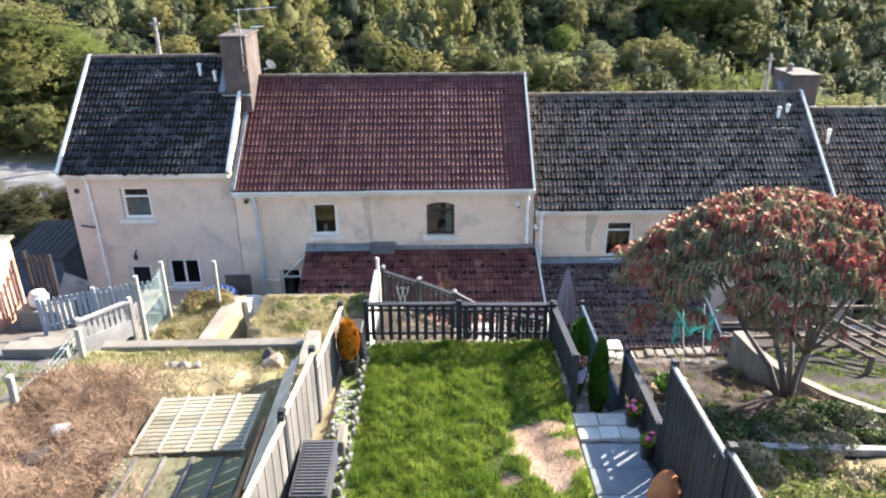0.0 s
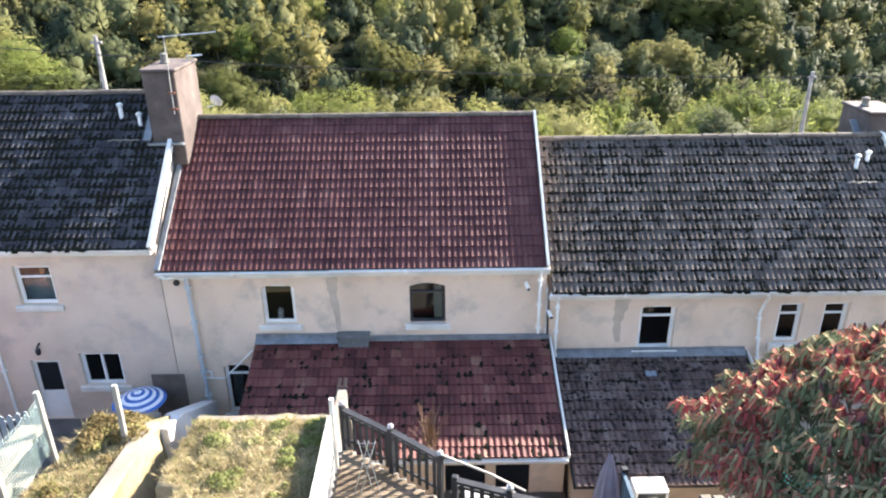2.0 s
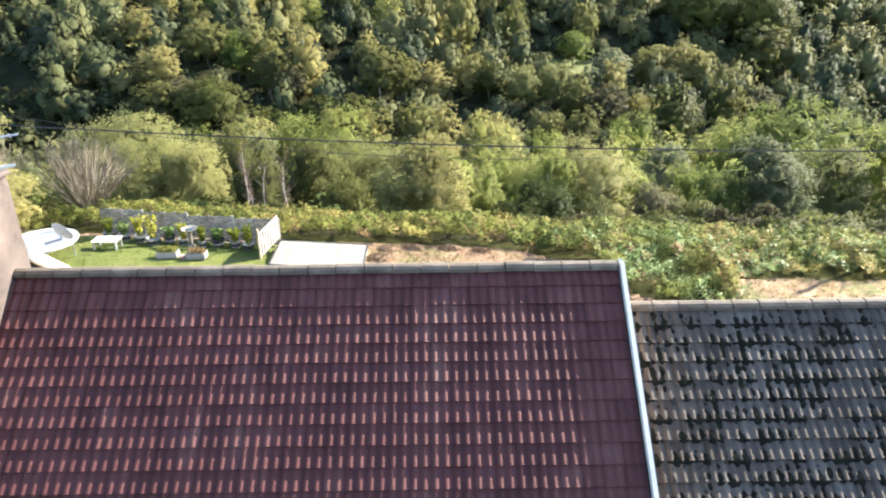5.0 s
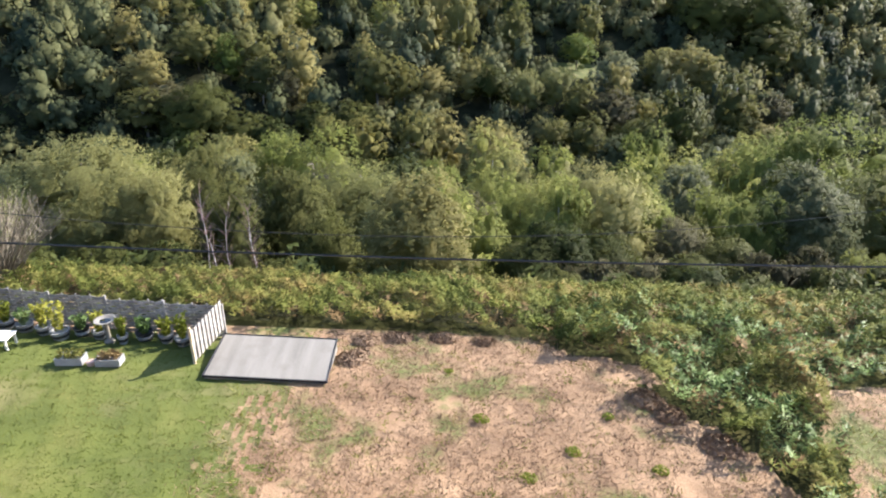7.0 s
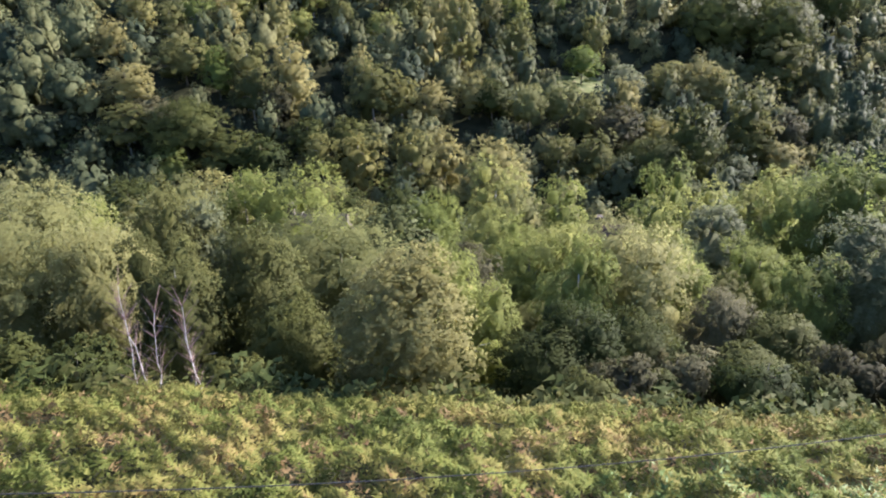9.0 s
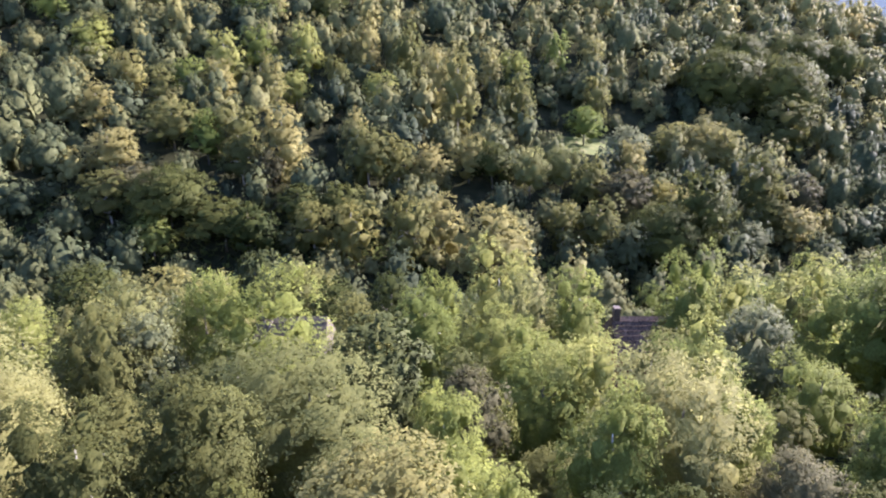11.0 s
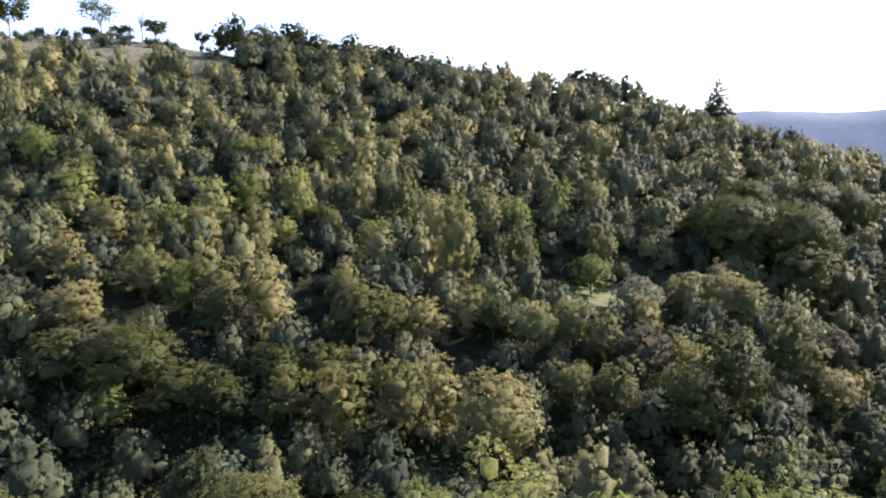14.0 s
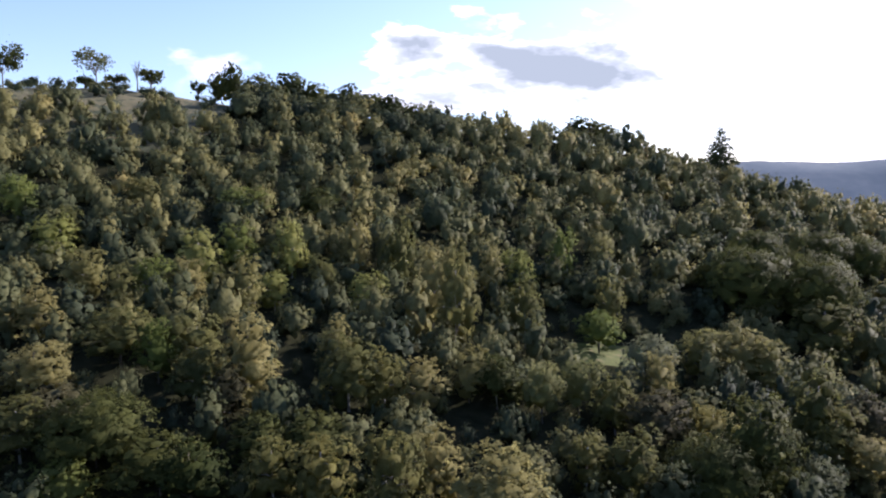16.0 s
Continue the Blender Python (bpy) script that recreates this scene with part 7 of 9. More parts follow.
# trellis fence with tubs of plants
trellis = thing("trellis_fence", "weathered grey woven slat fence round the lawn corner", "fence", (-6.7, 39.5, 2.2))
runs = [((-6.95, 37.6), (-6.62, 39.55)), ((-6.62, 39.55), (-8.5, 39.75)), ((-8.5, 39.75), (-10.4, 39.95)), ((-10.4, 39.95), (-12.3, 40.2)), ((-12.3, 40.2), (-14.2, 40.6))]
for k, (a, b) in enumerate(runs):
    A, B = Vector((a[0] + 6.7, a[1] - 39.5, 0)), Vector((b[0] + 6.7, b[1] - 39.5, 0))
    z0 = gz(*a) - 2.2
    bm = bmesh.new()
    beam(bm, A + Vector((0, 0, z0 - 0.3)), A + Vector((0, 0, z0 + 1.2)), 0.07, 0.07, (0, 1, 0))
    part("post", bm, GREY_WOOD if k else PALE_WOOD, trellis)
    if k == 0:
        n = 9
        for j in range(n):
            bm = bmesh.new()
            p, q = A.lerp(B, j / n), A.lerp(B, (j + 0.9) / n)
            beam(bm, (p + q) / 2 + Vector((0, 0, z0 + 0.05)), (p + q) / 2 + Vector((0, 0, z0 + 1.05)), (q - p).length, 0.02, (1, 0, 0.0))
            part("slat", bm, GREY_WOOD, trellis)
        continue
    for j in range(9):
        bm = bmesh.new()
        pts = [A.lerp(B, i / 8) + Vector((0, 0.035 * (-1) ** (i + j), z0 + 0.10 + 0.125 * j)) for i in range(9)]
        for p, q in zip(pts, pts[1:]):
            beam(bm, p, q, 0.012, 0.105)
        part("slat", bm, GREY_WOOD, trellis)
    for i in (2, 4, 6):
        bm = bmesh.new()
        p = A.lerp(B, i / 8)
        beam(bm, p + Vector((0, 0, z0)), p + Vector((0, 0, z0 + 1.22)), 0.03, 0.03, (0, 1, 0))
        part("stake", bm, GREY_WOOD, trellis)
TUB = noisy("pale_tub", [(0.2, (0.20, 0.20, 0.195)), (0.8, (0.34, 0.34, 0.33))], 3, 30, 0.6, 0.1)
YELLOW_GREEN = leafy("yellow_green_leaves", [(0.05, (0.11, 0.13, 0.02)), (0.5, (0.19, 0.21, 0.03)), (0.95, (0.32, 0.30, 0.06))], 0.4)
for k, (x, y, r_, h_, lm) in enumerate([(-7.75, 38.95, 0.24, 0.75, YELLOW_GREEN), (-8.3, 39.1, 0.22, 0.5, YELLOW_GREEN), (-9.0, 39.2, 0.26, 0.45, BRAMBLE), (-9.55, 38.9, 0.16, 0.6, YELLOW_GREEN), (-10.4, 39.2, 0.2, 0.65, YELLOW_GREEN), (-11.0, 39.35, 0.22, 0.4, BRAMBLE), (-11.55, 39.1, 0.28, 0.95, YELLOW_GREEN), (-12.2, 39.4, 0.24, 0.8, YELLOW_GREEN), (-12.9, 39.6, 0.26, 0.45, BRAMBLE), (-13.6, 39.8, 0.24, 0.6, YELLOW_GREEN)]):
    pot_plant(x, y, gz(x, y), r_, h_, BLACK_PLASTIC if k in (2, 5) else TUB, lm, "round tub of yellow-green plants along the trellis fence", None, BLACK_PLASTIC if k not in (2, 5) else TUB)
bath = thing("bird_bath", "pale stone bird bath with a dark bowl", "bird bath", (-10.0, 38.95, gz(-10, 38.95)))
bm = bmesh.new()
lathe(bm, 0, 0, 0, [(0.16, 0), (0.16, 0.06), (0.07, 0.12), (0.06, 0.6), (0.1, 0.66)], 14)
part("pedestal", bm, CONCRETE, bath)
bm = bmesh.new()
lathe(bm, 0, 0, 0.66, [(0.1, 0), (0.3, 0.1), (0.33, 0.13), (0.28, 0.13), (0.08, 0.05)], 18)
part("bowl", bm, noisy("pale_stone", [(0.3, (0.15, 0.14, 0.12)), (0.8, (0.24, 0.22, 0.195))], 4, 30, 0.8, 0.2), bath)
bm = bmesh.new()
lathe(bm, 0, 0, 0.73, [(0.2, 0), (0.24, 0.012), (0.1, 0.014)], 16)
part("water", bm, plain("dark_water", (0.01, 0.012, 0.012), 0.05), bath)
for x0_, x1_ in ((-10.72, -9.95), (-9.6, -8.9)):
    pl = thing("planter_box", "grey timber planter box with reddish plants on the lawn", "planter", (x0_, 37.15, gz(x0_, 37.15)), "planter boxes")
    bm = bmesh.new()
    w = x1_ - x0_
    for bx in ((0, 0, 0, w, 0.03, 0.22), (0, 0.35, 0, w, 0.38, 0.22), (0, 0.03, 0, 0.03, 0.35, 0.22), (w - 0.03, 0.03, 0, w, 0.35, 0.22), (0.03, 0.03, 0.02, w - 0.03, 0.35, 0.17)):
        box(bm, *bx)
    part("box", bm, TUB, pl)
    rs2 = np.random.RandomState(int(-x0_ * 10))
    n = 220
    p = np.stack([rs2.uniform(0.03, w - 0.03, n), rs2.uniform(0.03, 0.35, n), 0.16 + 0.22 * rs2.rand(n)], -1)
    d = rs2.normal(size=(n, 3))
    d /= np.linalg.norm(d, axis=1)[:, None]
    e = np.cross(d, rs2.normal(size=(n, 3)))
    e /= np.linalg.norm(e, axis=1)[:, None]
    q = np.stack([p - d * 0.06, p + e * 0.03, p + d * 0.06, p - e * 0.03], 1).reshape(-1, 3)
    part("plants", raw_mesh("plants", q, np.arange(n * 4, dtype=np.int32).reshape(-1, 4), FERN if x0_ < -10 else FERN_BROWN), None, pl)
bm = bmesh.new()
lathe(bm, -9.78, 37.3, gz(-9.78, 37.3), [(0.1, 0), (0.13, 0.14), (0.09, 0.15)], 10)
solid("flower_pot", bm, noisy("pink_pot", [(0.3, (0.40, 0.27, 0.22)), (0.8, (0.5, 0.36, 0.3))], 4, 30, 0.8, 0.1), "small clay pot between the planters", "pot")
tramp = thing("trampoline", "round garden trampoline with a grey padded rim", "trampoline", (-14.7, 37.0, gz(-14.7, 37.0)))
bm = bmesh.new()
n = 28
prof = [(1.0, 0.60), (1.22, 0.62), (1.22, 0.56), (1.0, 0.55)]
rg = [[bm.verts.new((r_ * math.cos(6.2832 * i / n), r_ * math.sin(6.2832 * i / n), z_)) for i in range(n)] for r_, z_ in prof]
for a, b in zip(rg, rg[1:] + rg[:1]):
    for i in range(n):
        bm.faces.new((a[i], a[(i + 1) % n], b[(i + 1) % n], b[i]))
part("rim_pad", bm, plain("grey_pad", (0.45, 0.47, 0.48), 0.7), tramp)
bm = bmesh.new()
lathe(bm, 0, 0, 0.555, [(0.99, 0), (1.0, 0.01), (0.5, -0.02 + 0.012)], 28)
part("mat", bm, plain("grey_mat", (0.16, 0.17, 0.18), 0.8), tramp)
for k in range(6):
    bm = bmesh.new()
    a = 6.2832 * k / 6
    tube(bm, [(1.1 * math.cos(a), 1.1 * math.sin(a), -0.05), (1.1 * math.cos(a), 1.1 * math.sin(a), 0.57)], 0.025, sides=6)
    part("leg", bm, METAL, tramp)
gt = thing("garden_table", "low white garden table on the lawn", "table", (-13.0, 38.3, gz(-13.0, 38.3)))
bm = bmesh.new()
box(bm, -0.5, -0.3, 0.36, 0.5, 0.3, 0.4)
part("tabletop", bevelled(bm, 0.01), WHITE, gt)
for sx in (-0.42, 0.42):
    for sy in (-0.24, 0.24):
        bm = bmesh.new()
        box(bm, sx - 0.03, sy - 0.03, 0, sx + 0.03, sy + 0.03, 0.36)
        part("leg", bm, WHITE, gt)


# poles and wires
def utility_pole(x, y, top, label):
    th = thing("utility_pole", label, "pole", (x, y, gz(x, y)))
    h = top - gz(x, y)
    bm = bmesh.new()
    tube(bm, [(0, 0, -0.5), (0, 0, h)], 0.14, 0.09, 10)
    part("shaft", bm, GREY_WOOD, th)
    bm = bmesh.new()
    tube(bm, [(0.02, 0, h - 0.4), (-0.9, 0.4, 0.0)], 0.012, sides=5)
    part("stay_wire", bm, METAL, th)
    bm = bmesh.new()
    box(bm, -0.25, -0.05, h - 0.35, 0.25, 0.05, h - 0.25)
    part("crossarm", bm, GREY_WOOD, th)


utility_pole(-14.9, 35.0, 9.35, "weathered wooden utility pole behind the end house")
utility_pole(20.3, 41.5, 6.3, "wooden utility pole among the bracken")


def wire(a, b, sag, r, label):
    bm = bmesh.new()
    A, B = Vector(a), Vector(b)
    tube(bm, [A.lerp(B, k / 24) - Vector((0, 0, 4 * sag * (k / 24) * (1 - k / 24))) for k in range(25)], r, sides=5)
    solid("overhead_wire", bm, plain("black_cable", (0.02, 0.02, 0.02), 0.6), label, "cable", group="overhead wires")


wire((-46, 31.8, 12.9), (46, 31.2, 9.0), 2.75, 0.018, "black overhead cable crossing behind the houses")
wire((-14.9, 35.0, 8.6), (20.3, 41.5, 6.1), 1.6, 0.009, "thin overhead cable between the poles")


# houses down in the valley
def valley_house(x, y, z_ridge, w, d, wall_mat, roof_mat, label, windows):
    th = thing("valley_house", label, "house", (x, y, z_ridge - 6.5))
    bm = bmesh.new()
    box(bm, -w / 2, -d / 2, -3, w / 2, d / 2, 4.0)
    part("wall", bm, wall_mat, th)
    bm = bmesh.new()
    v = [bm.verts.new(p) for p in ((-w / 2 - 0.2, -d / 2 - 0.3, 3.85), (w / 2 + 0.2, -d / 2 - 0.3, 3.85), (w / 2 + 0.2, 0, 6.5), (-w / 2 - 0.2, 0, 6.5), (-w / 2 - 0.2, d / 2 + 0.3, 3.85), (w / 2 + 0.2, d / 2 + 0.3, 3.85))]
    for f in ((0, 1, 2, 3), (3, 2, 5, 4), (0, 3, 4), (1, 5, 2), (0, 4, 5, 1)):
        bm.faces.new([v[k] for k in f])
    rf = part("roof", bm, roof_mat, th)
    for k in range(8):
        bm = bmesh.new()
        f = k / 8
        beam(bm, (-w / 2 - 0.2, -(d / 2 + 0.3) * (1 - f), 3.87 + 2.65 * f), (w / 2 + 0.2, -(d / 2 + 0.3) * (1 - f), 3.87 + 2.65 * f), 0.04, 0.03)
        part("tile_course", bm, roof_mat, rf)
    bm = bmesh.new()
    box(bm, -w / 2, -0.4, 6.0, -w / 2 + 0.6, 0.4, 7.5)
    part("chimney", bm, CHIMNEY_STONE, th)
    for wx in windows:
        bm = bmesh.new()
        for bx in ((-0.5, 0, 0, -0.4, 0.06, 1.2), (0.4, 0, 0, 0.5, 0.06, 1.2), (-0.4, 0, 1.1, 0.4, 0.06, 1.2), (-0.4, 0, 0, 0.4, 0.06, 0.1)):
            box(bm, *bx)
        o = part("window", bm, UPVC, th)
        o.location = (wx, -d / 2 - 0.05, 2.3)
        bm = bmesh.new()
        box(bm, -0.4, 0.02, 0.1, 0.4, 0.03, 1.1)
        part("pane", bm, DARK_FRAME, o)


BRICK_RED = noisy("dark_red_brick", [(0.2, (0.10, 0.04, 0.033)), (0.8, (0.19, 0.08, 0.065))], 2, 20, 0.9, 0.3)
valley_house(21.2, 101.0, -14.7, 7.4, 6.0, BRICK_RED, LEAN_TILE, "dark brick house with a brown tiled roof among the trees", (-2.4, -1.0))
valley_house(-10.4, 87.0, -7.9, 5.0, 6.0, CHIMNEY_STONE, RIDGE, "stone house with a brown roof half hidden by trees", (0.5,))


# ---- trees ----
RNG = np.random.RandomState(11)


def lobes_of(kind, rs, h, w, many=1.0):
    """Centres and radii of the leaf masses of a crown of height h and width w, standing on z = 0."""
    out = []
    if kind == "conifer":
        for k in range(46):
            f = (k + 0.5) / 46
            a, r = 2.4 * k, w * 0.5 * (1 - 0.90 * f)
            s = max(0.05 * w, r * 0.62)
            out.append(((math.cos(a) * r * 0.45, math.sin(a) * r * 0.45, h * (0.08 + 0.86 * f) + rs.normal() * 0.02 * h), (s, s, h * 0.075)))
        return out
    n = int({"broad": 18, "birch": 14, "willow": 17, "shrub": 9, "round": 16}[kind] * many)
    lean = rs.normal(size=2) * w * 0.05
    # the body of the crown, which the smaller masses break up
    if kind == "birch":
        out += [((0, 0, h * 0.34), (w * 0.36, w * 0.36, h * 0.20)), ((0, 0, h * 0.62), (w * 0.33, w * 0.33, h * 0.22))]
    elif kind == "shrub":
        out.append(((0, 0, h * 0.36), (w * 0.36, w * 0.36, h * 0.32)))
    else:
        out.append(((0, 0, h * 0.50), (w * 0.40, w * 0.40, h * 0.36)))
    for k in range(n):
        f = (k + 0.5) / n
        a = 2.4 * k + rs.uniform(-0.7, 0.7)
        if kind == "birch":
            rr = w * 0.5 * math.sin(math.pi * (0.18 + 0.70 * f)) ** 0.6 * rs.uniform(0.35, 0.80)
            s = w * rs.uniform(0.17, 0.27) * (1.15 - 0.40 * f)
            p, q = (rr * math.cos(a), rr * math.sin(a), h * (0.12 + 0.78 * f + rs.uniform(-0.03, 0.03))), (s, s, s * 1.4)
        elif kind == "shrub":
            rr = w * 0.33 * rs.uniform(0.2, 1.1)
            s = w * rs.uniform(0.14, 0.24)
            p, q = (rr * math.cos(a), rr * math.sin(a), h * rs.uniform(0.2, 0.72)), (s, s, min(s, h * 0.28))
        else:
            # masses spread over a dome, the top one in the middle
            up = max(-0.8, 1 - 1.75 * (1 - f)) + rs.uniform(-0.2, 0.12)
            rr = w * 0.38 * math.sqrt(max(0.0, 1 - min(1, abs(up)) ** 2)) * rs.uniform(0.6, 1.08)
            s = w * rs.uniform(0.15, 0.25)
            tall = {"willow": 1.3, "round": 0.85}.get(kind, 0.9)
            p, q = (rr * math.cos(a), rr * math.sin(a), h * (0.50 + 0.36 * up)), (s, s, s * tall)
        out.append(((p[0] + lean[0] * f, p[1] + lean[1] * f, p[2]), q))
    return out


def ball(level):
    bm = bmesh.new()
    bmesh.ops.create_icosphere(bm, subdivisions=level, radius=1.0)
    out = np.array([v.co[:] for v in bm.verts]), np.array([[v.index for v in q.verts] for q in bm.faces])
    bm.free()
    return out


CORE = {1: ball(1), 2: ball(2)}


def unit(v):
    return v / (np.linalg.norm(v, axis=-1, keepdims=True) + 1e-9)


def crown_arrays(kind, seed, h, w, leaves, size, core=2, solid_core=0.66, per_spray=15, many=1.0):
    """Leaf triangles of one crown, strung on sprays that grow out of its leaf masses, and the soft direction in which each leaf faces."""
    rs = np.random.RandomState(seed)
    lob = lobes_of(kind, rs, h, w, many)
    c, r = np.array([l[0] for l in lob]), np.array([l[1] for l in lob])
    wt = r.prod(1) ** (2 / 3)
    sprays = max(14, leaves // per_spray)
    k = rs.choice(len(lob), sprays * 4, p=wt / wt.sum())
    d = rs.normal(size=(sprays * 4, 3))
    d[:, 2] = np.where(rs.rand(sprays * 4) < 0.75, np.abs(d[:, 2]), d[:, 2])
    d = unit(d)
    # none that would be buried in another leaf mass
    tip = c[k] + d * r[k]
    depth = np.sqrt((((tip[:, None] - c[None]) / r[None]) ** 2).sum(-1))
    depth[np.arange(len(k)), k] = 9
    keep = np.nonzero(depth.min(1) > (0.6 if kind == "conifer" else 0.86))[0]
    keep = np.resize(keep, sprays)
    k, d = k[keep], d[keep]
    mid = c.mean(0) - (0, 0, h * 0.1)
    grow, reach, droop = {"willow": (0.5, 0.34, 0.0), "birch": (0.2, 0.30, 0.8), "conifer": (-0.05, 0.3, 0.25)}.get(kind, (0.2, 0.30, 0.1))
    root = c[k] + d * r[k] * (0.66 + 0.38 * rs.rand(sprays) ** 0.75)[:, None]
    line = unit(d + (0, 0, grow) + rs.normal(size=(sprays, 3)) * 0.28)
    span = r[k].mean(1) * reach * rs.uniform(0.5, 1.35, sprays)
    pick = rs.randint(sprays, size=leaves)
    t = rs.rand(leaves) ** 0.75
    L = span[pick]
    p = root[pick] + line[pick] * (t * L)[:, None] - np.array([0, 0, 1.0]) * (droop * t * t * L)[:, None]
    p += rs.normal(size=(leaves, 3)) * (L * (0.34 - 0.16 * t))[:, None]
    out = unit(p - mid)
    soft = unit(d[pick] * 0.30 + out * 0.80 + (0, 0, 0.26) + (rs.normal(size=(sprays, 3)) * 0.14)[pick] + rs.normal(size=(leaves, 3)) * 0.06)
    nrm = unit(soft + rs.normal(size=(leaves, 3)) * 0.4)
    ax = rs.normal(size=(leaves, 3)) * 0.55 + line[pick] - np.array([0, 0, 1.6]) * (droop * t)[:, None]
    ax = unit(ax - nrm * (ax * nrm).sum(1)[:, None])
    sd = np.cross(nrm, ax)
    ln = size * rs.uniform(0.6, 1.5, leaves)[:, None]
    wd = ln * {"willow": 0.5, "birch": 0.6, "conifer": 0.4}.get(kind, 0.8)
    tri = np.stack([p - ax * ln / 2 - sd * wd / 2, p + ax * ln / 2, p - ax * ln / 2 + sd * wd / 2], 1)
    # the dense twiggy heart of each leaf mass
    heart, heart_n = [], []
    cv, cf = CORE[core]
    for j, (a, b) in enumerate(zip(c, r)):
        v = cv * (1 + 0.14 * rs.normal(size=(len(cv), 1))) * b * (solid_core if j < 2 or kind == "conifer" else solid_core * 0.72) + a
        n = unit(cv * 0.30 + unit(v - mid) * 0.80 + (0, 0, 0.26))
        heart.append(v[cf].reshape(-1, 3))
        heart_n.append(n[cf].reshape(-1, 3))
    tri = np.concatenate([tri.reshape(-1, 3)] + heart)
    soft = np.concatenate([np.repeat(soft, 3, 0)] + heart_n)
    tri[:, 2] = np.maximum(tri[:, 2], 0.05)
    return tri, soft


def trunk_mesh(seed, h, w, material, limbs=9, r=0.16, spread=0.33):
    rs = np.random.RandomState(seed)
    bm = bmesh.new()
    top = Vector((rs.uniform(-0.3, 0.3), rs.uniform(-0.3, 0.3), h * 0.8))
    mid = top * 0.5 + Vector((rs.uniform(-0.2, 0.2), rs.uniform(-0.2, 0.2), 0))
    tube(bm, [(0, 0, -0.6), mid * 0.5, mid, top], r, r * 0.25, 7)
    for k in range(limbs):
        f = rs.uniform(0.2, 0.8)
        a = rs.uniform(0, 6.28)
        s = mid * (f / 0.5) if f < 0.5 else mid.lerp(top, (f - 0.5) / 0.5)
        far = w * spread * (1 - 0.5 * f)
        e = s + Vector((math.cos(a) * far, math.sin(a) * far, h * rs.uniform(0.05, 0.14)))
        tube(bm, [s, s.lerp(e, 0.5) + Vector((0, 0, h * 0.03)), e], r * 0.4, r * 0.1, 5)
    return mesh_of("trunk", bm, material, True)


BARK = noisy("grey_bark", [(0.2, (0.07, 0.06, 0.05)), (0.7, (0.17, 0.15, 0.125))], 3, 20, 0.9, 0.5, 0.02)
PALE_BARK = noisy("pale_birch_bark", [(0.2, (0.25, 0.23, 0.20)), (0.7, (0.48, 0.45, 0.41))], 3, 20, 0.8, 0.3, 0.02)
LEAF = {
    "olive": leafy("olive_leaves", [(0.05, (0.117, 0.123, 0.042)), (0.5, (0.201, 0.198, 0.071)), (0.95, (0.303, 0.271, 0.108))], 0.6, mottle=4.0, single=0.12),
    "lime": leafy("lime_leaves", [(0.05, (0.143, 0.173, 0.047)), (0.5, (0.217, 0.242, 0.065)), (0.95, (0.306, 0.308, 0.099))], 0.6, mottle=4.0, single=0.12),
    # kept low so that the dark scrub also carries shade behind the bracken
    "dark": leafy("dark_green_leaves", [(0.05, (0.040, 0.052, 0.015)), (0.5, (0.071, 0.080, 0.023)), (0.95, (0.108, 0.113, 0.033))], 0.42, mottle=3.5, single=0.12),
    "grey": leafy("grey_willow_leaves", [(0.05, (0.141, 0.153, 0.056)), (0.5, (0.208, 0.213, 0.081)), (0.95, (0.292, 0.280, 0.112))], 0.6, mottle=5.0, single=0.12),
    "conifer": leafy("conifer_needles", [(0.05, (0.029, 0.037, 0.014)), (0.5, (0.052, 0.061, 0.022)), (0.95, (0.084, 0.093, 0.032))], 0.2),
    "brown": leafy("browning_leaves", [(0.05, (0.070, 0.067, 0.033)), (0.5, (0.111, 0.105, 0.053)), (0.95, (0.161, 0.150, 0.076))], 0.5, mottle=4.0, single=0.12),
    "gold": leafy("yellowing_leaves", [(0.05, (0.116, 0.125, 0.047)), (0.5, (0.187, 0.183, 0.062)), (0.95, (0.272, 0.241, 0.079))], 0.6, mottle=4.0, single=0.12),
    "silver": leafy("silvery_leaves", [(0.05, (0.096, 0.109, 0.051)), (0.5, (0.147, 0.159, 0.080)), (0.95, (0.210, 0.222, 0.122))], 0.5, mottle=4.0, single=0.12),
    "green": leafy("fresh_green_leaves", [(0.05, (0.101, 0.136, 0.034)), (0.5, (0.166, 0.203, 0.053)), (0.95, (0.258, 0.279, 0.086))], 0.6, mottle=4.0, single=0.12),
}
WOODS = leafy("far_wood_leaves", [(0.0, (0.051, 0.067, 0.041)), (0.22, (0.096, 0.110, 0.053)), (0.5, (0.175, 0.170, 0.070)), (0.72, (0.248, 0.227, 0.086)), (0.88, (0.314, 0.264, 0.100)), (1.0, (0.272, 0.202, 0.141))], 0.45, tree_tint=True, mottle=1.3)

LABEL = {
    "olive": "leafy tree with olive green early autumn leaves",
    "lime": "leafy tree with bright yellow-green leaves",
    "dark": "dense dark green broadleaved tree",
    "grey": "feathery willow with pale grey-green leaves",
    "conifer": "dark blue-green conifer with layered boughs",
    "brown": "small tree with browning autumn leaves",
    "gold": "tree turning golden yellow in early autumn",
    "silver": "pale tree with silvery grey-green leaves",
    "green": "small rounded tree with fresh green leaves",
}
KINDS = {}


def tree_kind(key, kind, leaf, h, w, leaves, size, seed, many=1.0):
    crown = leaf_mesh("crown", *crown_arrays(kind, seed, h, w, leaves, size, 2 if key.startswith("near") else 1, 0.3 if kind == "conifer" else 0.66, many=many), LEAF[leaf])
    trunk = trunk_mesh(seed, h, w, PALE_BARK if kind == "birch" else BARK, r=0.015 * h)
    KINDS.setdefault(key, []).append((trunk, crown, leaf, h, w))


